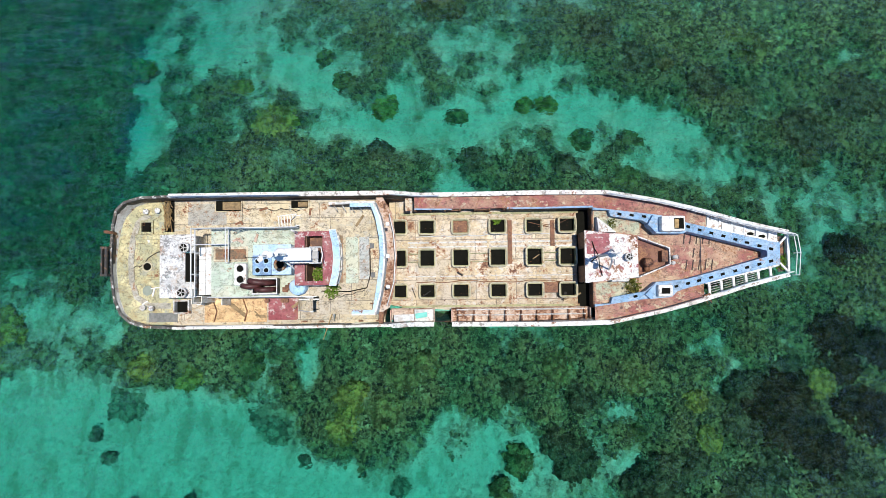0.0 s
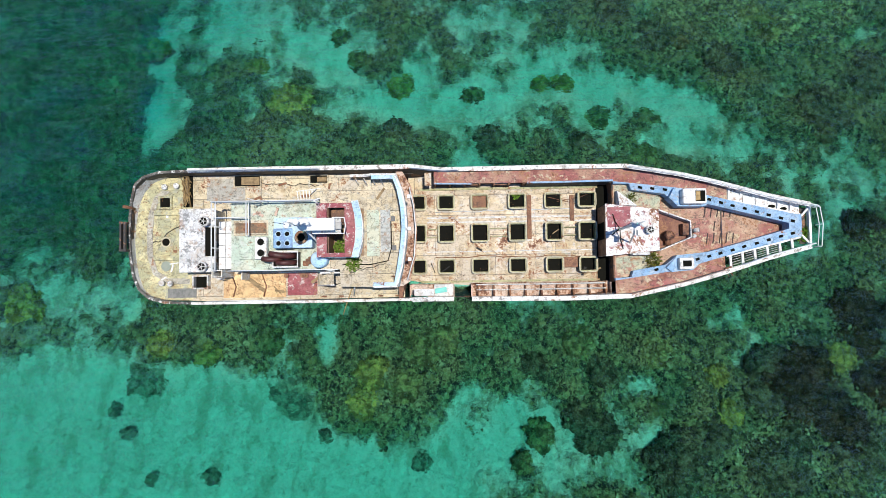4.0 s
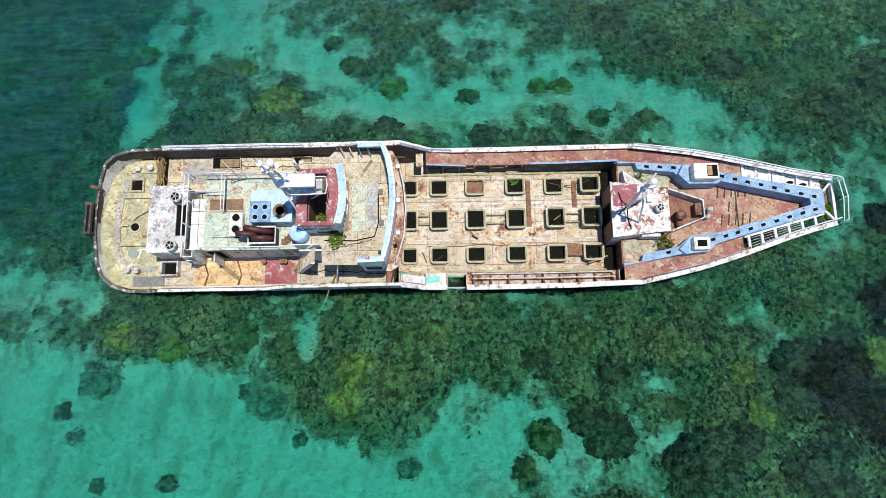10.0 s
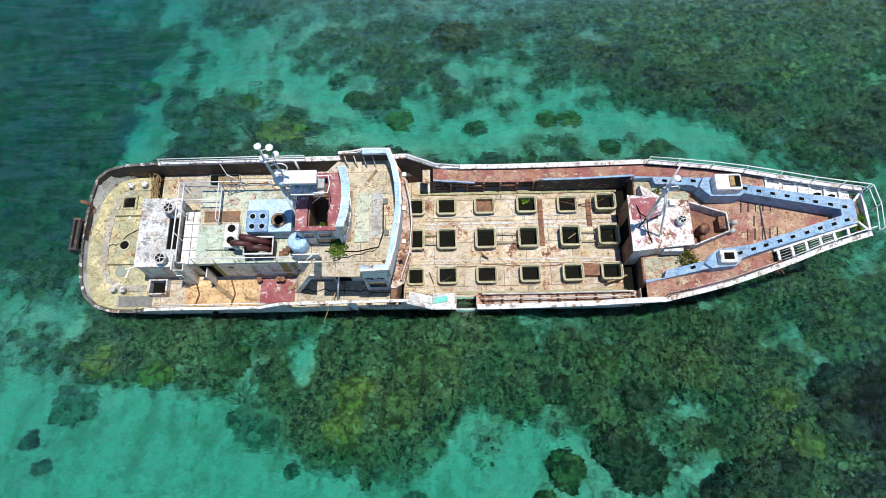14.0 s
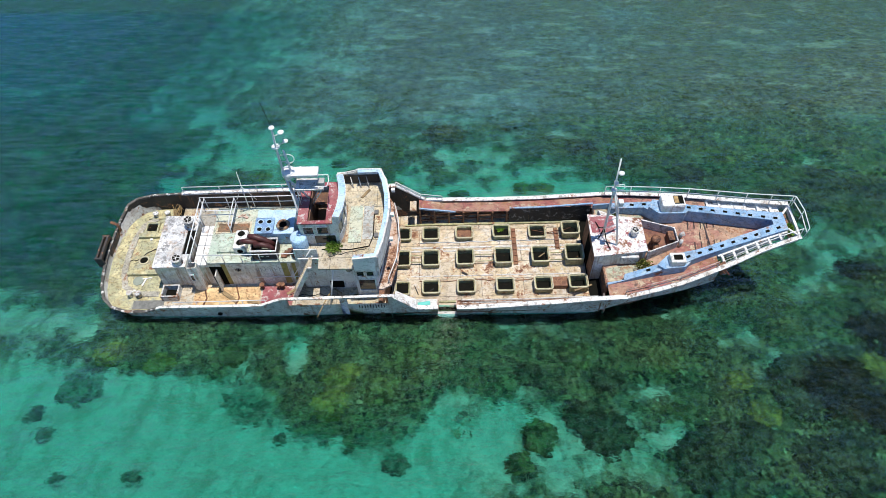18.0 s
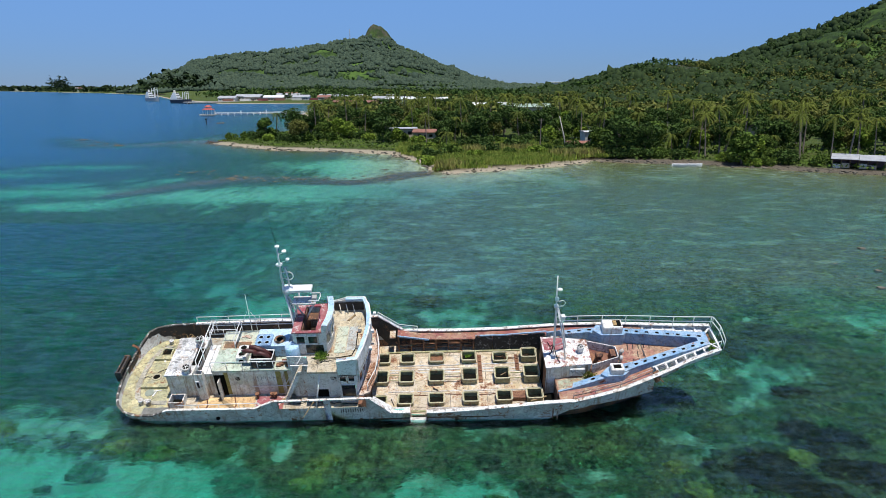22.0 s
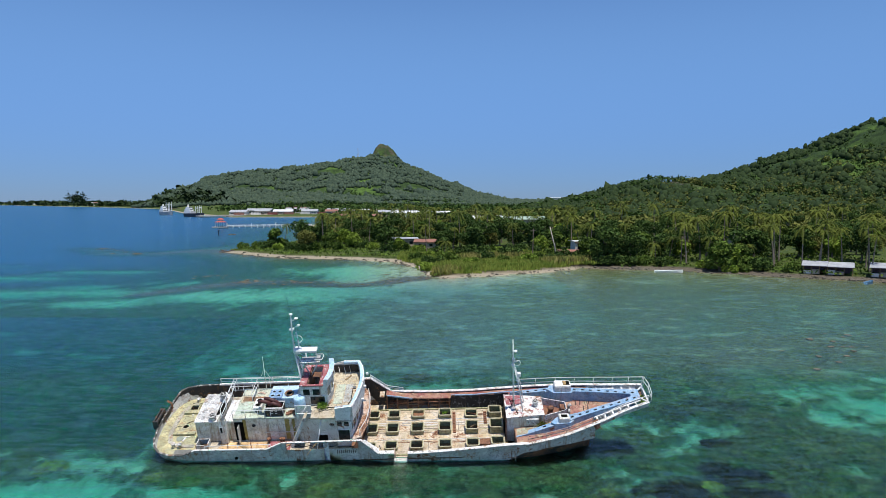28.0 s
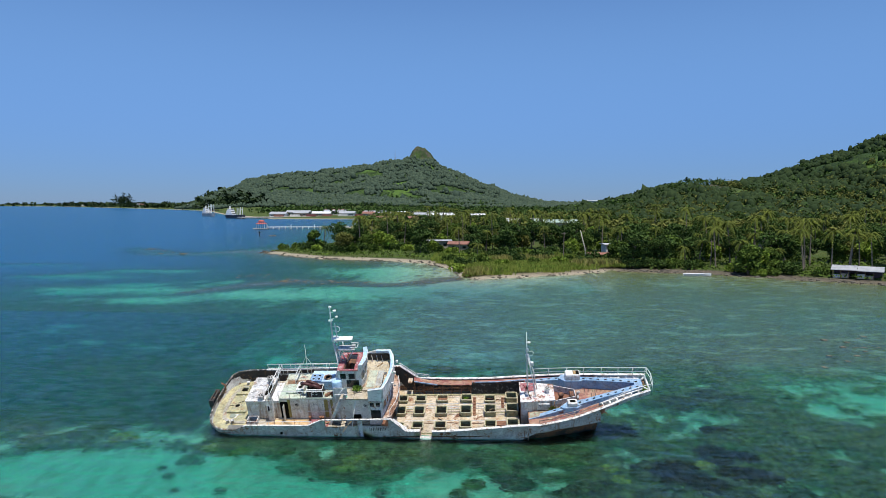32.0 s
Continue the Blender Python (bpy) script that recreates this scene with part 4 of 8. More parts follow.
def hatches():
    for ci, (x0, x1, h) in enumerate(COLS):
        for ri, (y0, y1) in enumerate(ROWS):
            hh = h * (0.6 if (ri, ci) in ((0, 4), (2, 0)) else 1.0) + (0.08 if ri == 1 else 0)
            bm = bmesh.new()
            t = 0.07
            box(bm, x0, x1, y0, y0 + t, 0, hh)
            box(bm, x0, x1, y1 - t, y1, 0, hh)
            box(bm, x0, x0 + t, y0 + t, y1 - t, 0, hh)
            box(bm, x1 - t, x1, y0 + t, y1 - t, 0, hh)
            c = part("hatch_coaming", bm, coaming_olive, ship, "mossy olive hatch coaming")
            bm = bmesh.new()
            ring = []
            r = 0.14
            for cx, cy, a0 in ((x1 - r, y1 - r, 0), (x0 + r, y1 - r, 90), (x0 + r, y0 + r, 180), (x1 - r, y0 + r, 270)):
                for k in range(4):
                    a = radians(a0 + 30 * k)
                    ring.append((cx + (r + 0.02) * math.cos(a), cy + (r + 0.02) * math.sin(a), hh + 0.015))
            tube(bm, ring, 0.045, 6, True)
            part("rim", bm, rim_cream, c, "cream painted rim")
            # well: a thin plate just above the deck, hold shade painted as black
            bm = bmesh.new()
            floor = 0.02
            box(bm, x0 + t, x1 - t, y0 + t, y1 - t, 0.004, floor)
            part("well", bm, rusty if (ri, ci) == (0, 2) else shade_and_black, c, "rusty hatch board" if (ri, ci) == (0, 2) else "flat black plate for the shade of the hold")
            if ri == 1:
                continue
    # pipes and plates between the middle hatches
    for a, b in ((0, 1), (2, 3), (4, 5)):
        for y in (-0.12, 0.36):
            bm = bmesh.new()
            tube(bm, [(COLS[a][1], y, 0.22), (COLS[b][0], y, 0.22)], 0.035, 6)
            part("hatch_pipe", bm, coaming_olive, ship)
    bm = bmesh.new()
    soft_box(bm, 5.25, 6.12, -2.05, -1.42, 0, 0.34, 0.03)
    part("deck_box", bm, rusty, ship, "dark rusted deck box")
    for x, y0, y1 in ((3.28, -0.3, 2.35), (5.85, 0.75, 2.3)):
        bm = bmesh.new()
        box(bm, x - 0.13, x + 0.13, y0, y1, 0, 0.09)
        for k in range(6):
            yy = y0 + (y1 - y0) * (k + 0.5) / 6
            box(bm, x - 0.1, x + 0.1, yy - 0.06, yy + 0.06, 0.09, 0.14)
        part("deck_beam", bm, rusty, ship, "rusty deck beam")
    # low flat strips and stiffeners on the deck
    for y, w in ((1.05, 0.05), (0.78, 0.04), (-1.0, 0.03)):
        for x0, x1 in ((-2.9, -1.2), (-1.0, 1.9), (2.1, 4.2), (4.4, 7.2)):
            bm = bmesh.new()
            box(bm, x0, x1, y - w, y + w, 0, 0.035)
            part("deck_strip", bm, white_hull, ship)
    for x in (-1.05, 0.98, 1.9, 3.62, 5.5):
        bm = bmesh.new()
        box(bm, x - 0.03, x + 0.03, -2.7, 2.7, 0, 0.03)
        part("deck_strip", bm, deck_cargo, ship)


hull()
decks()
side_walks()
hatches()

# ---- deckhouses, bridge, masts and fittings ----


def one(name, material, label, build, parent=None, smooth=False):
    bm = bmesh.new()
    build(bm)
    return part(name, bm, material, parent or ship, label, smooth)


def solid(name, material, label, x0, x1, y0, y1, z0, z1, r=0.0, parent=None):
    return one(name, material, label, lambda bm: soft_box(bm, x0, x1, y0, y1, z0, z1, r) if r else box(bm, x0, x1, y0, y1, z0, z1), parent)


def pipe(name, points, r, material=clean_white, label="", seg=6, parent=None):
    return one(name, material, label, lambda bm: tube(bm, points, r, seg), parent, True)


def rail(points, height=0.9, bars=(0.5, 1.0), step=1.1, r=0.028, material=clean_white, label="white pipe railing"):
    """A railing over a line of deck points: the bars are one part, each post another."""
    pts = [Vector(p) for p in points]
    top = None
    for b in bars:
        ob = pipe("rail_bar", [p + Vector((0, 0, height * b)) for p in pts], r, material, label)
        top = top or ob
    for a, b in zip(pts, pts[1:]):
        n = max(int((b - a).length / step), 1)
        for k in range(n + (b is pts[-1])):
            p = a + (b - a) * k / n
            pipe("rail_post", [p, p + Vector((0, 0, height * max(bars)))], r * 0.9, material, "", 5, top)


def walls(name, material, label, ring, z0, z1, t=0.06):
    """An open ring of walls, with thickness."""
    def build(bm):
        n = len(ring)
        c = Vector((sum(p[0] for p in ring) / n, sum(p[1] for p in ring) / n))
        inner = []
        for i, p in enumerate(ring):
            a, b = Vector(ring[i - 1]), Vector(ring[(i + 1) % n])
            p = Vector(p)
            d1, d2 = (p - a).normalized(), (b - p).normalized()
            nn = (Vector((-d1.y, d1.x)) + Vector((-d2.y, d2.x))).normalized()
            inner.append(p + nn * t * (1 if (c - p).dot(nn) > 0 else -1))
        o0, o1, i0, i1 = ([bm.verts.new((*p[:2], z)) for p in pts] for pts, z in ((ring, z0), (ring, z1), (inner, z0), (inner, z1)))
        for i in range(n):
            j = (i + 1) % n
            for q in ((o0[i], o0[j], o1[j], o1[i]), (i0[j], i0[i], i1[i], i1[j]), (o1[i], o1[j], i1[j], i1[i])):
                bm.faces.new(q)
        bmesh.ops.recalc_face_normals(bm, faces=bm.faces[:])
    return one(name, material, label, build)


def window(centre, along, up, w, h, parent, name="window", depth=0.05, casing_mat=white):
    """A framed dark pane on a wall: along and up are its axes."""
    a, u = Vector(along).normalized(), Vector(up).normalized()
    nrm = a.cross(u)
    m = Matrix((a, u, nrm)).transposed().to_4x4()
    m.translation = Vector(centre)
    bm = bmesh.new()
    t = bmesh.new()
    box(t, -w / 2, w / 2, -h / 2, h / 2, 0.002, 0.012)
    join(bm, t, m)
    pane = part(name, bm, window_glass, parent, "dark window opening")
    bm = bmesh.new()
    t = bmesh.new()
    for x0, x1, y0, y1 in ((-w / 2 - 0.05, w / 2 + 0.05, h / 2, h / 2 + 0.05), (-w / 2 - 0.05, w / 2 + 0.05, -h / 2 - 0.05, -h / 2), (-w / 2 - 0.05, -w / 2, -h / 2, h / 2), (w / 2, w / 2 + 0.05, -h / 2, h / 2)):
        box(t, x0, x1, y0, y1, 0, depth)
    join(bm, t, m)
    fr = part("frame", bm, casing_mat, pane)
    return pane


def porthole(x, y, z, r, parent):
    bm = bmesh.new()
    lathe(bm, [(r + 0.05, 0), (r + 0.05, 0.03), (r, 0.03), (r, 0.012)], (x, y, z), 14, "Y")
    p = part("porthole", bm, window_glass, parent, "round porthole")
    return p


def mushroom(x, y, z, r=0.26, h=0.55):
    body = one("ventilator", white_grey, "white mushroom ventilator", lambda bm: lathe(bm, [(r * 0.75, 0), (r * 0.75, h * 0.55), (r, h * 0.6), (r, h * 0.92), (r * 0.8, h)], (x, y, z), 16))
    # black disc under the spokes carries the shade inside the ventilator
    one("grille", shade_and_black, "", lambda bm: lathe(bm, [(r * 0.7, 0), (r * 0.7, 0.02), (r * 0.2, 0.02)], (x, y, z + h), 12), body)
    for k in range(5):
        a = radians(72 * k)
        one("spoke", white, "", lambda bm: tube(bm, [(x, y, z + h + 0.03), (x + r * 0.8 * math.cos(a), y + r * 0.8 * math.sin(a), z + h + 0.03)], 0.016, 4), body)


def stern_fittings():
    one("deck_track", painted("grey_deck_band", (0.44, 0.41, 0.33), (0.34, 0.32, 0.26), 0.3, 0.9, 0.1, 1.4), "grey curved band round the stern deck",
        lambda bm: ribbon(bm, [(-16.9, -2.55, 1.1), (-18.2, -2.5, 1.1), (-18.95, -2.0, 1.1), (-19.25, -1.0, 1.1), (-19.3, 0.2, 1.1), (-19.2, 1.4, 1.1), (-18.9, 2.4, 1.1), (-18.2, 2.9, 1.1)], 0.34, 0.004, 0.05))
    c = one("stern_hatch", deck_stern, "square stern hatch with low worn coaming", lambda bm: (box(bm, -18.75, -17.95, 1.74, 1.86, 1.1, 1.24), box(bm, -18.75, -17.95, 2.43, 2.55, 1.1, 1.24), box(bm, -18.75, -18.65, 1.86, 2.43, 1.1, 1.24), box(bm, -18.05, -17.95, 1.86, 2.43, 1.1, 1.24)))
    # wells on this deck are flat black sheets, painted shade of open holes
    solid("well", shade_and_black, "", -18.65, -18.05, 1.86, 2.43, 1.104, 1.12, 0, c)
    c = one("deck_ring", rim_cream, "round deck opening with a steel ring", lambda bm: tube(bm, [(-18.32 + 0.27 * math.cos(a), -0.2 + 0.27 * math.sin(a), 1.14) for a in spread(0, 2 * math.pi, 19)[:-1]], 0.05, 6, True))
    one("well", shade_and_black, "", lambda bm: lathe(bm, [(0.26, 1.104), (0.26, 1.13)], (-18.32, -0.2, 0), 18), c)
    one("deck_plate", plain("grey_green_plate", (0.26, 0.29, 0.23), 0.7), "round grey-green cover plate", lambda bm: lathe(bm, [(0.3, 1.1), (0.3, 1.14), (0.27, 1.15)], (-18.3, -1.62, 0), 18))
    one("deck_plate", rusty, "small rusty cover plate", lambda bm: lathe(bm, [(0.09, 1.1), (0.09, 1.14)], (-17.75, -0.75, 0), 12))
    for y in (1.55, -1.12):
        one("deck_beam", deck_stern, "low worn deck beam", lambda bm: (soft_box(bm, -19.0, -17.25, y - 0.16, y + 0.16, 1.1, 1.3, 0.04)))
    for x, y in ((-18.45, -2.62), (-17.95, -2.66), (-18.3, 3.05), (-17.6, 3.1)):
        one("bollard", white_grey, "weathered mooring bollard", lambda bm: lathe(bm, [(0.13, 1.1), (0.12, 1.4), (0.17, 1.42), (0.17, 1.48), (0.1, 1.5)], (x, y, 0), 14), None, True)
    solid("bollard_base", deck_stern, "", -18.8, -17.3, 2.85, 3.3, 1.1, 1.18, 0.03)
    solid("gutter", plain("grey_wet_gutter", (0.20, 0.20, 0.18), 0.6, 0, 0.4, 5), "grey puddled gutter", -18.2, -16.5, -3.5, -2.95, 1.104, 1.13)
    # roller frame over the stern and a bent post
    fr = one("stern_roller", black, "blackened weathered roller frame over the stern", lambda bm: (box(bm, -20.66, -20.25, 0.85, 0.97, 1.35, 2.1), box(bm, -20.66, -20.25, -0.75, -0.63, 1.35, 2.1), box(bm, -20.66, -20.56, -0.63, 0.85, 1.25, 2.05), box(bm, -20.4, -20.28, -0.63, 0.85, 1.9, 2.1)))
    one("roller", rubber, "", lambda bm: tube(bm, [(-20.46, -0.6, 1.75), (-20.46, 0.82, 1.75)], 0.08, 12), fr, True)
    pipe("bent_post", [(-20.05, 1.76, 1.5), (-20.07, 1.8, 2.0), (-20.4, 1.84, 2.2)], 0.09, rusty, "bent rusty post")
    for x0, x1, y0, y1 in ((-14.22, -12.7, 3.03, 3.66), (-9.72, -8.7, 3.16, 3.6)):
        c = one("deck_hatch", deck_yellow, "open rectangular deck hatch", lambda bm: (box(bm, x0 - 0.06, x1 + 0.06, y0 - 0.06, y0, 1.1, 1.2), box(bm, x0 - 0.06, x1 + 0.06, y1, y1 + 0.06, 1.1, 1.2), box(bm, x0 - 0.06, x0, y0, y1, 1.1, 1.2), box(bm, x1, x1 + 0.06, y0, y1, 1.1, 1.2)))
        solid("well", shade_and_black, "", x0, x1, y0, y1, 1.104, 1.12, 0, c)
        solid("board", wood, "weathered board", x0 + 0.4, x1 - 0.05, y0 + 0.08, y1 - 0.08, 1.12, 1.16, 0, c)
    c = one("deck_hatch", white_hull, "small square hatch with raised rim", lambda bm: (box(bm, -16.6, -15.66, -2.28, -2.2, 1.1, 1.55), box(bm, -16.6, -15.66, -3.0, -2.92, 1.1, 1.55), box(bm, -16.6, -16.52, -2.92, -2.28, 1.1, 1.55), box(bm, -15.74, -15.66, -2.92, -2.28, 1.1, 1.55)))
    solid("well", shade_and_black, "", -16.52, -15.74, -2.92, -2.28, 1.104, 1.12, 0, c)
    solid("deck_patch", red, "faded red patch of deck", -11.1, -9.35, -3.45, -2.12, 1.104, 1.112)
    solid("deck_patch", painted("grey_bare_deck", (0.36, 0.35, 0.31), (0.44, 0.41, 0.33), 0.3, 0.7), "grey bare patch of deck", -15.9, -13.6, 2.2, 3.5, 1.104, 1.110)
    solid("deck_patch", painted("orange_stained_deck", (0.66, 0.47, 0.24), (0.56, 0.36, 0.18), 0.36, 0.6), "orange rust-stained patch of deck", -14.9, -11.2, -3.55, -2.15, 1.104, 1.109)
    for x in (-14.4, -12.6):
        pipe("deck_pipe", [(x, -2.2, 1.16), (x + 0.25, -2.9, 1.16), (x + 0.1, -3.5, 1.2)], 0.04, rusty)


def stern_house():
    h = solid("stern_house", white_wall, "white stern deckhouse with flaking sides", -16.72, -14.8, -2.0, 1.5, 1.1, 2.9, 0.04)
    solid("roof", white_grey, "flaking white and grey roof", -16.78, -15.32, -2.05, 1.55, 2.905, 3.0, 0.03, h)
    solid("roof", white_grey, "", -15.32, -14.78, 0.5, 1.55, 2.905, 3.0, 0.03, h)
    solid("roof", white_grey, "", -15.32, -14.78, -2.05, -1.16, 2.905, 3.0, 0.03, h)
    # no hole below: the skylight's shade is this flat black sheet
    solid("skylight_well", shade_and_black, "dark open skylight", -15.32, -14.8, -1.14, 0.48, 2.902, 2.92, 0, h)
    mushroom(-15.2, 0.78, 3.0, 0.3, 0.6)
    mushroom(-15.37, -1.75, 3.0, 0.3, 0.45)
    d = solid("door_panel", white_wall, "white door panel with a dark window", -14.78, -14.72, -2.4, -1.55, 1.3, 3.5, 0.02)
    window((-14.6, -2.41, 2.5), (1, 0, 0), (0, 0, 1), 0.16, 0.5, d)
    walls("flue", white_wall, "white box flue", [(-14.75, -2.35), (-14.25, -2.35), (-14.25, -1.95), (-14.75, -1.95)], 1.1, 3.3)
    for i, x in enumerate((-14.56, -14.16)):
        for j in range(4):
            y0 = -1.9 + 0.68 * j
            solid("skylight_panel", white, "white hinged skylight panel", x, x + 0.38, y0, y0 + 0.66, 2.72, 2.94 - 0.02 * i, 0.025)
    solid("skylight_base", white_wall, "", -14.56, -13.76, -1.9, 0.82, 1.1, 2.72)


def casing():
    h = solid("engine_casing", white_wall, "white engine casing with yellow rust runs", -13.72, -8.7, -2.0, 1.75, 1.1, 3.18)
    solid("casing_top", deck_green, "pale green casing top", -13.74, -8.6, -2.06, 1.82, 3.184, 3.26, 0.02, h)
    # doorway recess drawn as a flat black sheet in place of its shade
    solid("recess", shade_and_black, "dark doorway", -13.7, -13.0, -2.012, -2.002, 1.15, 2.9, 0, h)
    solid("door_leaf", white_wall, "hanging door leaf", -13.36, -13.3, -2.5, -2.02, 1.2, 2.7, 0.01, h)
    porthole(-12.2, -2.0, 2.55, 0.12, h)
    for x, w in ((-12.9, 0.26), (-9.6, 0.34), (-9.1, 0.2)):
        solid("run_mark", plain("ochre_run_mark", (0.40, 0.31, 0.09), 0.8, 0, 0.5, 3), "ochre run mark", x - w / 2, x + w / 2, -2.006, -2.002, 1.2, 3.1, 0, h)
    pipe("grab_rail", [(-11.4, -2.1, 1.95), (-8.9, -2.1, 1.95), (-8.0, -2.1, 3.0)], 0.03, clean_white, "white grab rail")
    for k, (x, w) in enumerate(((-11.2, 0.12), (-10.95, 0.1), (-10.72, 0.14), (-10.45, 0.16), (-10.2, 0.1), (-9.95, 0.14))):
        solid("scrawl", plain("faint_grey_strokes", (0.30, 0.30, 0.30), 0.8), "", x, x + 0.03, -2.008, -2.002, 2.35 - 0.05 * (k % 2), 2.65 + 0.04 * (k % 3), 0, h)
        solid("scrawl", plain("faint_grey_strokes", (0.30, 0.30, 0.30), 0.8), "", x, x + w, -2.008, -2.002, 2.45 + 0.06 * (k % 3), 2.48 + 0.06 * (k % 3), 0, h)
    for x in (-11.1, -10.15, -9.95):
        one("pipe_stub", rusty, "rusty valve stub", lambda bm: lathe(bm, [(0.08, 1.1), (0.08, 1.42), (0.14, 1.44), (0.14, 1.52)], (x, -2.3, 0), 10))
    # platforms and boxes on the casing
    solid("tank_top", deck_green, "pale green tank top", -13.25, -11.7, -1.38, -0.12, 3.264, 3.42, 0.03)
    solid("opening", painted("brown_open_well", (0.18, 0.12, 0.07), None, 0.6), "open brown well in the casing top", -13.5, -11.75, 0.08, 0.66, 3.264, 3.275)
    solid("tank_top", deck_yellow, "ochre hatch plate", -13.6, -11.65, -0.06, 0.8, 3.264, 3.27)
    v = solid("twin_ventilator", white, "white twin ventilator box with two holes", -12.3, -11.62, -1.4, -0.16, 3.264, 3.75, 0.1)
    for y in (-0.45, -1.05):
        # vent, port and uptake holes are black discs with inner shade as colour
        one("vent_hole", shade_and_black, "", lambda bm: lathe(bm, [(0.2, 3.752), (0.2, 3.765)], (-11.95, y, 0), 16), v)
        one("vent_ring", white_grey, "", lambda bm: tube(bm, [(-11.95 + 0.22 * math.cos(a), y + 0.22 * math.sin(a), 3.77) for a in spread(0, 2 * math.pi, 17)[:-1]], 0.03, 5, True), v)
        one("vent_hole", shade_and_black, "", lambda bm: lathe(bm, [(0.16, -1.412), (0.16, -1.402)], (-11.95, 0, 3.45), 14, "Y"), v)
    b = solid("blue_casing", blue_light, "pale blue engine uptake box", -11.1, -9.0, -0.82, 0.84, 3.264, 4.18, 0.03)
    solid("top_plate", blue_mid, "mid blue raised plate", -11.12, -10.08, -0.84, 0.24, 4.185, 4.26, 0.06, b)
    for x in (-10.83, -10.36):
        for y in (-0.57, -0.06):
            one("port", shade_and_black, "", lambda bm: lathe(bm, [(0.13, 4.262), (0.13, 4.272)], (x, y, 0), 14), b)
            one("port_ring", blue_light, "", lambda bm: tube(bm, [(x + 0.15 * math.cos(a), y + 0.15 * math.sin(a), 4.275) for a in spread(0, 2 * math.pi, 15)[:-1]], 0.025, 5, True), b)
    one("uptake", painted("tan_uptake_ring", (0.30, 0.24, 0.15), None, 0.5), "open round uptake with tan ring", lambda bm: (tube(bm, [(-9.6 + 0.29 * math.cos(a), -0.26 + 0.29 * math.sin(a), 4.24) for a in spread(0, 2 * math.pi, 21)[:-1]], 0.08, 6, True)), b)
    one("uptake_hole", shade_and_black, "", lambda bm: lathe(bm, [(0.26, 4.184), (0.26, 4.2)], (-9.6, -0.26, 0), 18), b)
    f = walls("funnel_box", black, "black broken funnel box", [(-11.2, -1.85), (-9.85, -1.85), (-9.85, -1.02), (-11.2, -1.02)], 3.264, 4.0)
    one("funnel_rim", white, "white worn funnel rim", lambda bm: tube(bm, [(-11.2, -1.85, 4.02), (-9.85, -1.85, 4.02), (-9.85, -1.02, 4.02), (-11.2, -1.02, 4.02)], 0.06, 6, True), f)
    for p, r in ((((-10.0, -1.25, 3.7), (-10.45, -1.26, 4.2), (-10.95, -1.2, 4.42), (-11.3, -1.12, 4.36)), 0.16), (((-9.95, -1.6, 3.7), (-10.2, -1.62, 4.15), (-10.55, -1.64, 4.32), (-10.95, -1.62, 4.26)), 0.14), (((-10.75, -1.4, 3.8), (-10.95, -1.42, 4.25), (-11.4, -1.44, 4.4), (-11.7, -1.4, 4.26)), 0.15)):
        pipe("exhaust_pipe", p, r, maroon, "dark maroon exhaust pipe", 12, f)
    for k, (x, z) in enumerate(((-10.75, 3.72), (-10.45, 3.72), (-10.75, 3.5), (-10.45, 3.5))):
        solid("plate_mark", white, "", x, x + 0.16, -1.856, -1.851, z, z + 0.06, 0, f)
    one("debris", rusty, "rusty scrap heap", lambda bm: [soft_box(bm, -9.7 + 0.16 * k, -9.4 + 0.16 * k, -1.8 + 0.11 * (k % 4), -1.5 + 0.11 * (k % 4), 3.264, 3.4 + 0.05 * (k % 3), 0.03) for k in range(5)])
    # water tank
    t = one("water_tank", blue_light, "round pale blue water tank", lambda bm: lathe(bm, [(0.42, 3.264), (0.44, 3.3), (0.44, 4.72), (0.40, 4.78), (0.1, 4.83)], (-8.55, -1.5, 0), 24), None, True)
    one("tank_lid", blue_mid, "", lambda bm: lathe(bm, [(0.13, 4.8), (0.13, 4.9), (0.08, 4.92)], (-8.5, -1.4, 0), 12), t)
    # railings round the casing top
    rail([(-14.55, 1.78, 3.26), (-8.7, 1.78, 3.26)], 1.0, (0.55, 1.0), 1.4)
    rail([(-14.55, 1.78, 3.0), (-14.55, -2.0, 3.0)], 1.15, (0.5, 1.0), 1.2, 0.035)
    rail([(-14.3, 1.78, 3.26), (-14.3, 0.4, 3.26)], 0.95, (1.0,), 1.3, 0.03)
    rail([(-12.62, 1.78, 3.26), (-12.62, -0.1, 3.26)], 0.95, (0.5, 1.0), 1.0, 0.03)
    rail([(-14.5, 0.9, 3.26), (-12.62, 0.9, 3.26)], 0.9, (0.6, 1.0), 0.9, 0.025)
    rail([(-13.7, -2.02, 3.26), (-8.8, -2.02, 3.26)], 0.72, (1.0,), 0.9, 0.028)
    pipe("whip_aerial", [(-11.98, 1.75, 3.26), (-11.95, 1.72, 4.6), (-11.88, 1.66, 6.43)], [0.04, 0.03, 0.015], clean_white, "thin leaning aerial")
    pipe("aerial_stay", [(-12.5, 1.78, 4.0), (-11.93, 1.7, 5.2), (-11.4, 1.78, 4.0)], 0.02, clean_white)


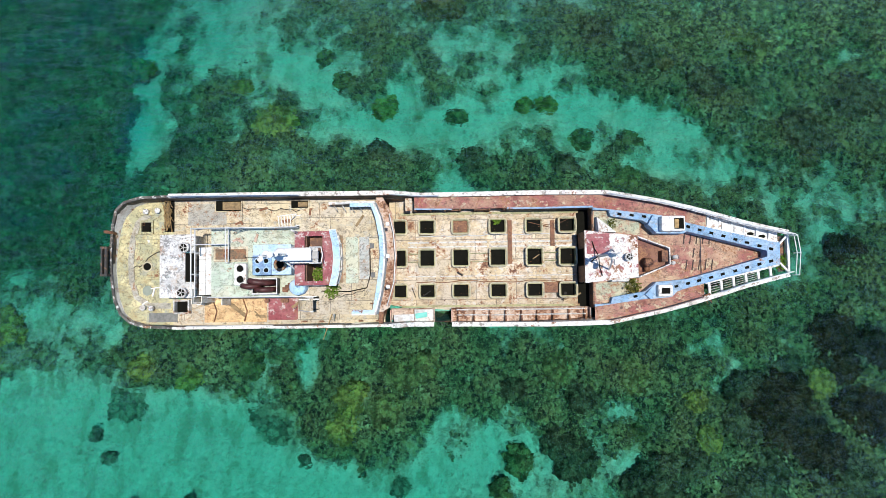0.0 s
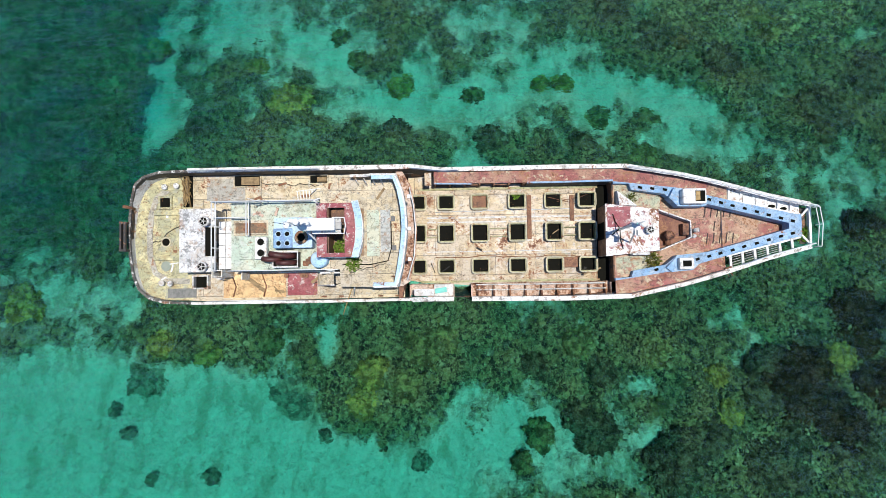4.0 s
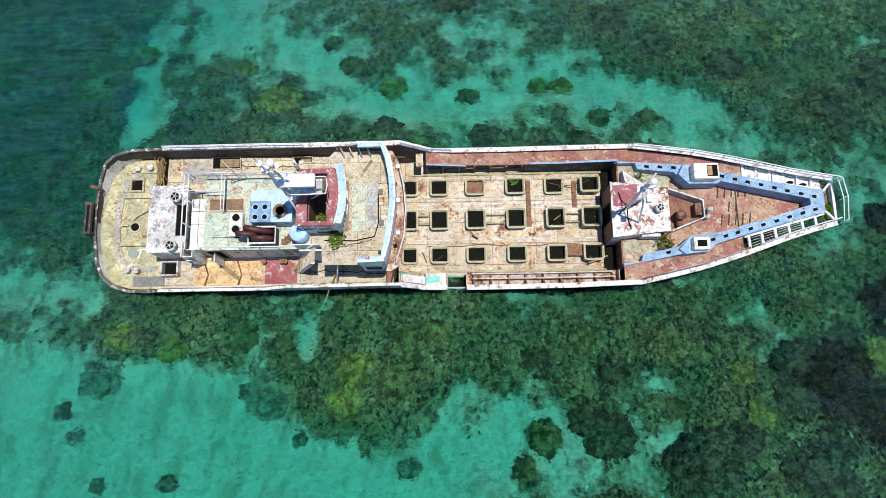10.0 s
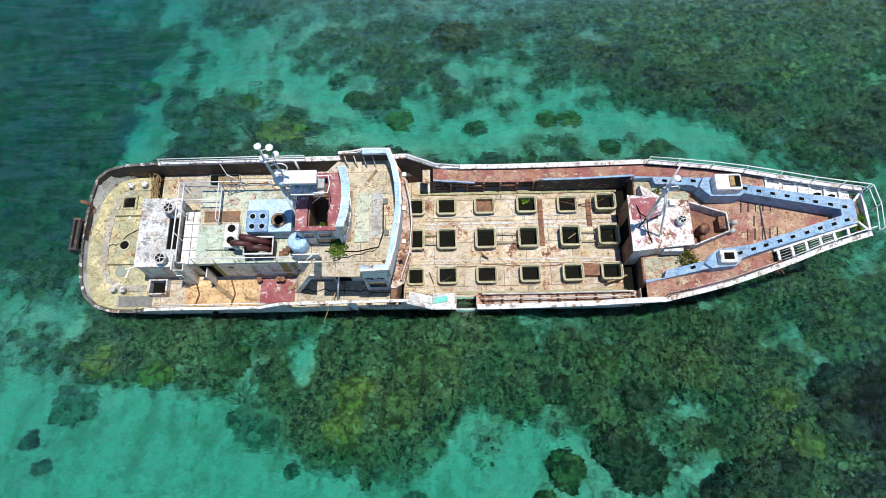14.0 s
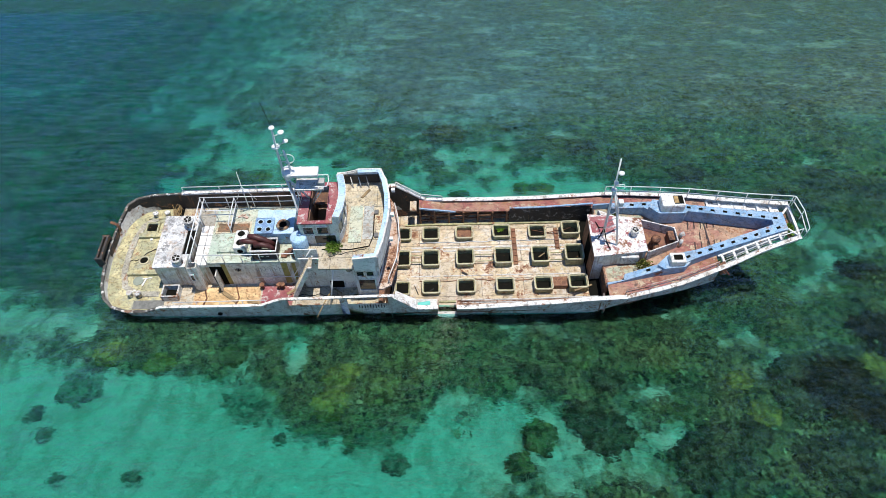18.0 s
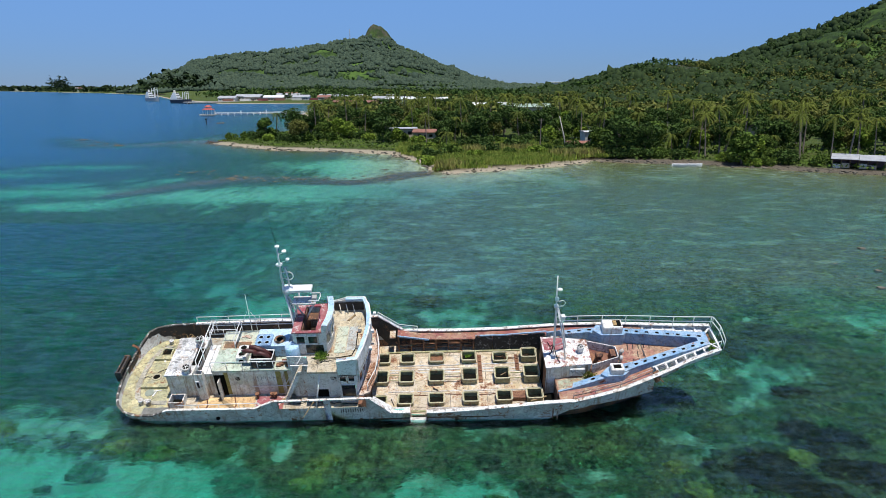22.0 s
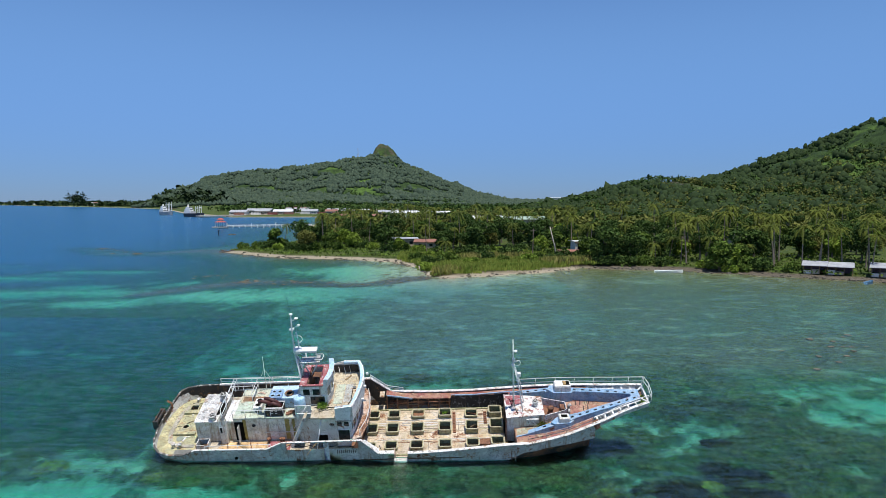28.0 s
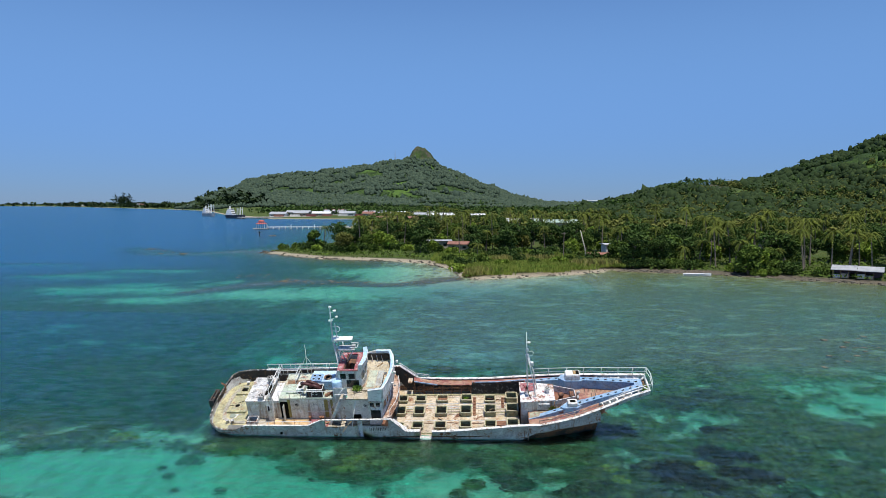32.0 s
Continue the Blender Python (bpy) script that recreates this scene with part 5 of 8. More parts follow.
def stairs():
    for side in (-1, 1):
        y0, y1 = (-2.88, -2.12) if side < 0 else (1.9, 2.45)
        x0, x1, z0, z1 = (-9.35, -7.85, 1.1, 3.85) if side < 0 else (-9.75, -8.55, 1.1, 3.85)
        st = None
        for y in (y0, y1):
            s = one("stair_stringer", white, "white stair stringer", lambda bm: hexa(bm, [(x0, y - 0.03, z0), (x0 + 0.25, y - 0.03, z0), (x0 + 0.25, y + 0.03, z0), (x0, y + 0.03, z0)], [(x1 - 0.25, y - 0.03, z1), (x1, y - 0.03, z1), (x1, y + 0.03, z1), (x1 - 0.25, y + 0.03, z1)]))
            st = st or s
        for k in range(12):
            f = (k + 0.5) / 12
            x = x0 + (x1 - x0 - 0.25) * f + 0.03
            solid("tread", deck_yellow, "", x, x + 0.22, y0 + 0.03, y1 - 0.03, z0 + (z1 - z0) * f, z0 + (z1 - z0) * f + 0.03, 0, st)
    one("stair_back", deck_yellow, "ochre sloping back plate of the stairs", lambda bm: hexa(bm, [(-9.33, -2.84, 1.1), (-9.27, -2.84, 1.1), (-9.27, -2.14, 1.1), (-9.33, -2.14, 1.1)], [(-7.98, -2.84, 3.8), (-7.92, -2.84, 3.8), (-7.92, -2.14, 3.8), (-7.98, -2.14, 3.8)]))
    solid("side_screen", white, "white side screen beside the stairs", -8.85, -7.6, -2.06, -2.0, 3.26, 4.35, 0.02)
    pipe("hand_rail", [(-9.3, -2.1, 1.9), (-7.9, -2.1, 4.4)], 0.03, clean_white, "white stair hand rail")
    pipe("prop", [(-7.2, -3.55, 1.12), (-6.75, -2.75, 3.75)], 0.045, clean_white, "white leaning prop")


BRIDGE_EDGE = [(-7.5, -2.98), (-5.6, -3.02), (-4.3, -3.04), (-4.05, -2.0), (-3.86, -0.8), (-3.78, 0.2), (-3.84, 1.2), (-4.02, 2.2), (-4.33, 3.04), (-5.65, 3.04), (-6.85, 3.04)]


def bridge():
    one("bridge_deck", deck_yellow, "cracked ochre bridge deck", lambda bm: prism(bm, [(-8.6, -2.04), (-7.55, -2.04), *BRIDGE_EDGE, (-7.5, 2.38), (-8.6, 2.38)], 3.78, 3.9))
    solid("deck_panel", deck_green, "raised pale green deck panel", -6.05, -5.35, -1.35, 1.2, 3.904, 3.96, 0.03)
    solid("deck_panel", painted("grey_peeling_deck", (0.42, 0.44, 0.42), (0.33, 0.33, 0.31), 0.3, 0.7), "grey peeling strip of deck", -5.3, -4.75, -1.1, 1.2, 3.904, 3.912)
    pipe("deck_cable", [(-7.4, -1.75, 3.93), (-5.9, -1.8, 3.93), (-4.9, -1.6, 3.93), (-4.7, -0.9, 3.93), (-4.72, 0.6, 3.93)], 0.03, shade_and_black, "black cable on the deck")
    for x, y in ((-4.6, 0.7), (-4.55, -0.9), (-4.35, -2.4)):
        solid("deck_box", plain("grey_fitting", (0.16, 0.16, 0.16), 0.7), "small grey deck fitting", x - 0.12, x + 0.12, y - 0.14, y + 0.14, 3.904, 4.02, 0.02)
    # bulwark of the bridge: front and wings
    def height(i):
        return (0.0, 0.86, 0.98, 1.02, 1.04, 1.05, 1.04, 1.03, 1.05, 1.05, 0.72)[i]
    front = [(x, y, 3.9) for x, y in BRIDGE_EDGE]
    def screen(bm):
        rows = []
        for i, (x, y, z) in enumerate(front):
            if i == 0:
                x, y = -5.62, -3.02
            h = height(i) or 0.84
            nx, ny = (0, 0.07 if y < 0 else -0.07) if abs(y) > 2.9 else (-0.07, 0)
            rows.append([bm.verts.new(v) for v in ((x, y, z - 0.25), (x, y, z + h), (x + nx, y + ny, z + h), (x + nx, y + ny, z - 0.1))])
        rows.pop(1)
        for a, b in zip(rows, rows[1:]):
            for k in range(4):
                bm.faces.new((a[k], a[(k + 1) % 4], b[(k + 1) % 4], b[k]))
        bm.faces.new(rows[0])
        bm.faces.new(rows[-1][::-1])
        bmesh.ops.recalc_face_normals(bm, faces=bm.faces[:])
    s = one("bridge_screen", white, "white curved bridge bulwark", screen)
    cap = [(-5.62, -2.95, 4.74), (-4.38, -2.95, 4.9), (-4.13, -2.0, 4.93), (-3.94, -0.8, 4.95), (-3.86, 0.2, 4.96), (-3.92, 1.2, 4.95), (-4.1, 2.2, 4.94), (-4.42, 2.93, 4.96), (-5.65, 2.95, 4.96)]
    one("cap", blue_light, "pale blue bulwark cap", lambda bm: ribbon(bm, cap, 0.26, -0.16, 0.012, 0.25), s)
    one("cap_edge", white, "", lambda bm: ribbon(bm, [(x + (0.06 if abs(y) < 2.9 else 0), y + (0.06 if y > 2.9 else -0.06 if y < -2.9 else 0), z) for x, y, z in cap], 0.09, -0.06, 0.03, 0.5), s)
    one("cap", white, "", lambda bm: ribbon(bm, [(-5.6, 3.0, 4.95), (-5.95, 3.0, 4.72), (-6.85, 3.0, 4.64)], 0.14, -0.05, 0.03), s)
    for k in range(4):
        pipe("bracket", [(-6.6 + 0.45 * k, 2.95, 4.5), (-6.45 + 0.45 * k, 2.55, 3.92)], 0.03, white, "", 5)
    solid("wing_lining", black, "black lining of the bridge wing", -6.75, -4.5, 2.9, 2.925, 3.95, 4.6, 0, s)
    one("life_ring_bracket", rusty, "rusty ring bracket", lambda bm: tube(bm, [(-4.5 + 0.16 * math.cos(a), -2.45, 4.3 + 0.16 * math.sin(a)) for a in spread(0, 2 * math.pi, 13)[:-1]], 0.03, 5, True))
    # house below the bridge
    ring = [(-7.35, -2.35), (-5.7, -2.35), (-5.7, -2.85), (-4.55, -2.85), (-4.32, -1.6), (-4.22, 0.0), (-4.32, 1.6), (-4.55, 2.85), (-6.2, 2.85), (-7.35, 2.3)]
    h = one("bridge_house", white, "white house below the bridge", lambda bm: prism(bm, ring, 1.1, 3.78))
    solid("house_wall", white, "grey-white wall beside the stairs", -8.68, -7.36, -2.24, -2.16, 1.1, 3.76, 0, h)
    # recess has no depth: its shade is a black sheet on the wall
    solid("recess", shade_and_black, "dark open recess", -7.25, -6.5, -2.362, -2.352, 1.15, 1.8, 0, h)
    for x in (-5.38, -4.86):
        window((x, -2.855, 3.2), (1, 0, 0), (0, 0, 1), 0.36, 0.42, h)
    # open hole closed by a dark pane that stands for the shade inside
    window((-5.1, -2.855, 2.15), (1, 0, 0), (0, 0, 1), 0.85, 1.0, h, "opening")
    solid("name_board", black, "dark board below the wing", -5.55, -4.5, -2.9, -2.86, 3.46, 3.74, 0, h)
    porthole(-6.1, -2.35, 2.75, 0.12, h)
    pts = [(-4.5, -2.6), (-4.36, -1.85), (-4.28, -1.0), (-4.215, -0.1), (-4.26, 0.85), (-4.35, 1.75), (-4.5, 2.55)]
    for (ax, ay), (bx, by) in zip(pts, pts[1:]):
        mx, my = (ax + bx) / 2 + 0.05, (ay + by) / 2
        window((mx, my, 2.95), (bx - ax, by - ay, 0), (0.0, 0, 1), 0.62, 0.9, h)
    # curved rail before the bridge
    rl = [(-3.95, -2.65, 1.9), (-3.55, -1.3, 1.9), (-3.45, 0.2, 1.9), (-3.55, 1.5, 1.9), (-3.78, 2.6, 1.9)]
    rail(rl, 0.55, (1.0,), 0.75, 0.03)
    for y in (-1.55, 0.1, 1.85):
        one("floodlight", clean_white, "white lamp on the bridge front", lambda bm: soft_box(bm, -3.78, -3.58, y - 0.1, y + 0.1, 4.35, 4.55, 0.04))


def wheelhouse():
    ring = [(-8.42, -1.38), (-6.42, -1.38), (-6.24, -0.7), (-6.18, 0.0), (-6.24, 0.7), (-6.42, 1.38), (-8.42, 1.38)]
    h = walls("wheelhouse", white, "white wheelhouse with its roof torn open", ring, 3.9, 5.62, 0.07)
    solid("floor", painted("dark_mouldy_floor", (0.26, 0.17, 0.11), (0.2, 0.16, 0.10), 0.4), "mouldy wheelhouse floor", -8.35, -6.2, -1.3, 1.3, 3.904, 3.93, 0, h)
    solid("roof_strip", red, "crimson aft roof strip", -8.46, -7.92, -1.42, 1.42, 5.63, 5.72, 0.02, h)
    one("roof_strip", red, "crimson front roof strip", lambda bm: prism(bm, [(-6.98, -1.42), (-6.44, -1.42), (-6.27, -0.7), (-6.22, 0), (-6.27, 0.7), (-6.44, 1.42), (-6.98, 1.42)], 5.63, 5.72), h)
    solid("roof_strip", red, "", -7.92, -6.98, 1.16, 1.42, 5.63, 5.72, 0.02, h)
    solid("roof_strip", red, "", -7.92, -6.98, -1.42, -1.2, 5.63, 5.72, 0.02, h)
    solid("panel", painted("brown_board", (0.16, 0.08, 0.05), None, 0.4), "brown cabin lining board", -7.75, -7.0, 0.3, 1.1, 5.2, 5.24, 0, h)
    solid("bulkhead", painted("brown_board_wall", (0.19, 0.1, 0.065), None, 0.3), "brown cabin bulkhead", -7.9, -7.84, -1.25, 1.25, 3.93, 5.6, 0, h)
    solid("console", shade_and_black, "dark stripped console", -6.75, -6.35, -0.7, 0.7, 3.93, 4.9, 0.04, h)
    brow = [(-6.50, -1.46), (-6.33, -0.75), (-6.27, 0.0), (-6.33, 0.75), (-6.50, 1.46)]
    def screen(bm):
        rows = []
        for x, y in brow:
            rows.append([bm.verts.new(v) for v in ((x + 0.1, y, 5.45), (x + 0.32, y, 6.25), (x - 0.06, y, 6.26), (x - 0.1, y, 5.7))])
        for a, b in zip(rows, rows[1:]):
            for k in range(4):
                bm.faces.new((a[k], a[(k + 1) % 4], b[(k + 1) % 4], b[k]))
        bm.faces.new(rows[0])
        bm.faces.new(rows[-1][::-1])
        bmesh.ops.recalc_face_normals(bm, faces=bm.faces[:])
    s = one("brow", white, "white curved wheelhouse brow", screen, h)
    one("brow_top", blue_light, "pale blue brow top", lambda bm: ribbon(bm, [(x + 0.13, y * 0.985, 6.27) for x, y in brow], 0.34, -0.01, 0.015), h)
    for x, w in ((-7.95, 0.5), (-7.2, 0.55)):
        window((x, -1.385, 5.12), (1, 0, 0), (0, 0, 1), w, 0.56, h)
    # another open hole, its inner shade given by the dark pane
    window((-7.15, -1.385, 4.36), (1, 0, 0), (0, 0, 1), 1.1, 0.72, h, "opening")
    for (ax, ay), (bx, by) in zip(ring[1:5], ring[2:6]):
        window(((ax + bx) / 2 + 0.006, (ay + by) / 2, 5.0), (bx - ax, by - ay, 0), (0, 0, 1), 0.54, 0.8, h)


def main_mast():
    m = pipe("main_mast", [(-8.55, 0.28, 3.9), (-8.62, 0.12, 5.8), (-8.8, 0.05, 7.7), (-8.82, 0.02, 9.2), (-8.72, -0.1, 11.2)], [0.11, 0.1, 0.08, 0.06, 0.045], clean_white, "white raked main mast with lamps", 10)
    for p in (((-8.35, 1.1, 3.9), (-8.5, 0.6, 5.8), (-8.75, 0.1, 7.6)), ((-8.35, -1.0, 3.9), (-8.5, -0.5, 5.8), (-8.75, 0.0, 7.6)), ((-7.95, 0.3, 5.72), (-8.3, 0.2, 6.6), (-8.75, 0.06, 7.6)), ((-8.5, 0.12, 7.7), (-8.45, 0.1, 8.6), (-8.5, 0.02, 9.6))):
        pipe("mast_leg", p, 0.05, clean_white, "", 6, m)
    for k in range(5):
        z = 4.6 + 0.62 * k
        f = (z - 3.9) / 3.8
        pipe("mast_rung", [(-8.38 - 0.3 * f, 1.05 * (1 - f) + 0.06, z), (-8.38 - 0.3 * f, -0.95 * (1 - f), z)], 0.025, clean_white, "", 5, m)
    for k in range(6):
        f, g = k / 6, (k + 1) / 6
        z0, z1, side = 3.9 + 3.7 * f, 3.9 + 3.7 * g, 1 if k % 2 else -1
        pipe("mast_brace", [(-8.36 - 0.38 * f, side * 1.02 * (1 - f) + 0.05, z0), (-8.36 - 0.38 * g, -side * 1.02 * (1 - g) + 0.05, z1)], 0.022, clean_white, "", 5, m)
    for k in range(4):
        z = 7.9 + 0.45 * k
        pipe("mast_rung", [(-8.82, 0.05, z), (-8.47, 0.08, z)], 0.02, clean_white, "", 5, m)
    one("radar", clean_white, "white radar scanner platform", lambda bm: soft_box(bm, -8.6, -7.1, -0.2, 0.42, 7.86, 8.05, 0.05), m)
    one("radar_hub", clean_white, "", lambda bm: lathe(bm, [(0.3, 7.74), (0.34, 7.8), (0.34, 8.1), (0.2, 8.16)], (-8.6, 0.12, 0), 18), m, True)
    one("lower_platform", white_grey, "grey lower mast platform", lambda bm: soft_box(bm, -8.4, -6.95, -0.3, 0.5, 6.98, 7.08, 0.02), m)
    one("platform_rail", clean_white, "", lambda bm: tube(bm, [(-7.35, -0.3, 7.3), (-6.75, -0.3, 7.3), (-6.68, 0.1, 7.3), (-6.75, 0.5, 7.3), (-7.35, 0.5, 7.3)], 0.03, 6), m)
    one("searchlight", plain("grey_lamp_housing", (0.38, 0.37, 0.35), 0.5), "grey searchlight", lambda bm: soft_box(bm, -7.25, -6.9, -0.1, 0.28, 7.08, 7.36, 0.05), m)
    for x, y in ((-8.3, -0.25), (-8.3, 0.45), (-7.05, -0.25), (-7.05, 0.45)):
        pipe("strut", [(x, y, 6.98), (x * 0.5 - 4.2, y * 0.4, 5.72)], 0.028, clean_white, "", 5, m)
    for x, y, z, r in ((-8.67, -0.2, 11.3, 0.14), (-8.37, 0.0, 10.82, 0.15), (-8.28, 0.05, 10.2, 0.13), (-8.82, 0.05, 9.84, 0.2)):
        one("mast_lamp", clean_white, "white mast lamp", lambda bm: lathe(bm, [(r * 0.45, -0.1), (r, -0.02), (r, 0.03), (r * 0.5, 0.05), (r * 0.4, -0.02)], (x, y, z), 14), m, True)
        pipe("lamp_arm", [(x, y, z - 0.05), (-8.78, 0.0, z - 0.25)], 0.025, clean_white, "", 5, m)
    one("loop_aerial", clean_white, "white loop aerial", lambda bm: tube(bm, [(-8.45 + 0.28 * math.cos(a) + 0.05, 0.1 + 0.05 * math.sin(a), 8.95 + 0.26 * math.sin(a)) for a in spread(-2.2, 2.2, 10)], 0.03, 6), m)
    pipe("whip", [(-8.7, -0.15, 11.4), (-8.85, -0.2, 12.9)], 0.012, shade_and_black, "", 4, m)
    pipe("yard_post", [(-8.3, 1.35, 5.7), (-8.32, 1.4, 7.0)], 0.05, clean_white, "", 6, m)


def fore_house():
    ring = [(7.4, -1.46), (10.3, -1.15), (10.3, 1.1), (7.4, 1.46)]
    h = one("fore_house", white_wall, "white fore deckhouse", lambda bm: prism(bm, ring, 0.0, 2.28))
    one("roof", white_patch, "flaking white and maroon roof", lambda bm: prism(bm, [(7.35, -1.5), (10.36, -1.2), (10.36, 1.14), (7.35, 1.5)], 2.284, 2.36), h)
    solid("roof_patch", red, "faded maroon roof patch", 7.45, 8.75, 0.15, 1.3, 2.364, 2.37, 0, h)
    solid("wall_fitting", white_grey, "", 8.9, 9.9, -1.45, -1.26, 1.5, 2.1, 0.05, h)
    solid("after_wall", rusty, "dark rusted after wall", 7.372, 7.396, -1.44, 1.44, 0.02, 2.27, 0, h)
    # doorway shade painted as a black sheet on the solid wall
    solid("doorway", shade_and_black, "dark doorway in the after wall", 7.362, 7.369, -0.5, 0.5, 0.15, 1.9, 0, h)
    mushroom(9.76, -0.06, 2.36, 0.24, 0.5)
    bare = painted("bare_tan_foredeck", (0.44, 0.37, 0.25), (0.38, 0.42, 0.31), 0.45, 0.8, 0.1, 1.3, (0.33, 0.16, 0.12))
    fz = lambda x: lerp([(8.0, 1.25), (12, 1.65), (18.4, 2.3)], x)
    for rows in (((8.15, 1.55, 2.68), (8.85, 1.52, 2.66), (9.1, 1.5, 2.3), (10.7, 1.2, 1.98)), ((8.15, -2.6, -1.55), (9.6, -2.4, -1.4), (10.6, -2.1, -1.2))):
        one("deck_patch", bare, "scuffed tan and green bare patch of foredeck", lambda bm: slab(bm, [((x, a), (x, b), fz(x) + 0.002, fz(x) + 0.008) for x, a, b in rows]))
    # low walls of the well before it
    pts = [(10.36, 1.12), (12.2, 0.42), (12.2, -0.5), (10.36, -1.22)]
    for a, b in zip(pts, pts[1:]):
        one("well_wall", white_grey, "low flaking well wall", lambda bm: ribbon(bm, [(*a, 1.5), (*b, 1.55)], 0.07, 0, 0.75))
    one("well_floor", painted("brown_red_well", (0.17, 0.06, 0.045), (0.22, 0.1, 0.06), 0.5), "brown-red well floor", lambda bm: prism(bm, [(10.36, -1.15), (12.15, -0.45), (12.15, 0.38), (10.36, 1.05)], 1.6, 1.66))
    w = one("windlass", rusty, "rusty anchor windlass", lambda bm: lathe(bm, [(0.3, 1.66), (0.3, 1.8), (0.2, 1.85), (0.18, 2.25), (0.26, 2.3), (0.26, 2.42), (0.1, 2.48)], (10.95, -0.38, 0), 18), None, True)
    one("drum", rusty, "", lambda bm: tube(bm, [(10.95, -0.9, 1.95), (10.95, -0.1, 1.95)], 0.16, 12), w, True)
    solid("well_box", rusty, "rusty box in the well", 11.75, 12.1, -0.35, 0.3, 1.66, 2.2, 0.03)
    one("deck_horn", white_grey, "grey deck ventilator horn", lambda bm: (tube(bm, [(12.45, -0.1, 1.7), (12.45, -0.1, 2.3), (12.62, -0.1, 2.45)], 0.13, 12), tube(bm, [(12.45, -0.42, 1.7), (12.45, -0.42, 2.2)], 0.11, 12)), None, True)
    one("gusset", white, "white triangular gusset plate", lambda bm: hexa(bm, [(8.2, 2.35, 1.3), (9.3, 1.42, 1.4), (9.3, 1.38, 1.4), (8.2, 1.42, 1.3)], [(8.2, 2.3, 1.75), (9.2, 1.42, 2.1), (9.2, 1.38, 2.1), (8.2, 1.42, 2.2)]))
    # foremast
    m = pipe("fore_mast", [(8.05, 0.0, 2.36), (8.0, -0.02, 4.5), (7.96, -0.05, 6.2), (7.9, -0.05, 8.55)], [0.08, 0.07, 0.05, 0.035], clean_white, "white tripod foremast with lamps", 10)
    pipe("mast_leg", [(8.9, 0.4, 2.36), (8.55, 0.15, 4.4), (8.1, 0.0, 6.0)], 0.05, clean_white, "", 6, m)
    pipe("mast_leg", [(8.7, -0.75, 2.36), (8.4, -0.4, 4.4), (8.05, -0.05, 6.0)], 0.05, clean_white, "", 6, m)
    for k in range(5):
        z = 2.9 + 0.6 * k
        f = (z - 2.36) / 3.64
        pipe("mast_rung", [(8.03, 0.0, z), (8.88 - 0.8 * f, 0.38 * (1 - f), z)], 0.02, clean_white, "", 5, m)
    one("mast_lamp", clean_white, "", lambda bm: lathe(bm, [(0.06, -0.06), (0.15, -0.02), (0.15, 0.03), (0.06, 0.07)], (8.1, -0.1, 7.55), 14), m, True)
    one("mast_lamp", clean_white, "", lambda bm: lathe(bm, [(0.1, -0.12), (0.13, 0.1)], (7.98, -0.05, 6.75), 12), m, True)
    one("mast_lamp", clean_white, "", lambda bm: lathe(bm, [(0.13, -0.08), (0.16, 0.08)], (7.96, -0.05, 6.2), 12), m, True)
    one("lamp_box", clean_white, "white lamp box", lambda bm: soft_box(bm, 8.25, 8.5, -0.55, -0.25, 5.45, 5.75, 0.03), m)
    one("loop_aerial", clean_white, "", lambda bm: tube(bm, [(8.0 + 0.12, -0.05, 6.6), (8.4, -0.05, 6.66), (8.52, -0.05, 6.45), (8.4, -0.05, 6.22), (8.05, -0.05, 6.2)], 0.03, 6), m)
    for x, y in ((7.75, 0.9), (7.7, -0.3), (8.3, -1.1)):
        pipe("cable", [(8.0, 0.0, 3.0), ((x + 8) / 2, y / 2, 2.42), (x, y, 2.4)], 0.03, shade_and_black, "black slack cable")


INNER = [(8.0, 2.74), (8.88, 2.70), (8.98, 2.34), (10.73, 2.02), (11.36, 1.50), (13.04, 1.36), (15.4, 0.76), (17.7, 0.16)]
BLUE_TOP = [(8.0, 1.62), (9.0, 1.82), (11.0, 2.28), (13.0, 2.62), (15.0, 2.86), (17.7, 3.16), (18.4, 3.26)]
SLOTS_PORT = [(9.47, 2.44), (10.13, 2.35), (10.8, 2.25), (13.23, 1.6), (13.89, 1.4), (14.55, 1.21), (15.24, 1.03), (15.92, 0.83), (16.58, 0.63), (17.27, 0.44), (17.92, 0.26)]
SLOTS_STAR = [(10.22, -2.3), (10.88, -2.17), (12.45, -1.75), (13.12, -1.6), (13.76, -1.45), (14.46, -1.28), (15.13, -1.1), (15.85, -0.93), (16.53, -0.75), (17.23, -0.58), (17.89, -0.42)]


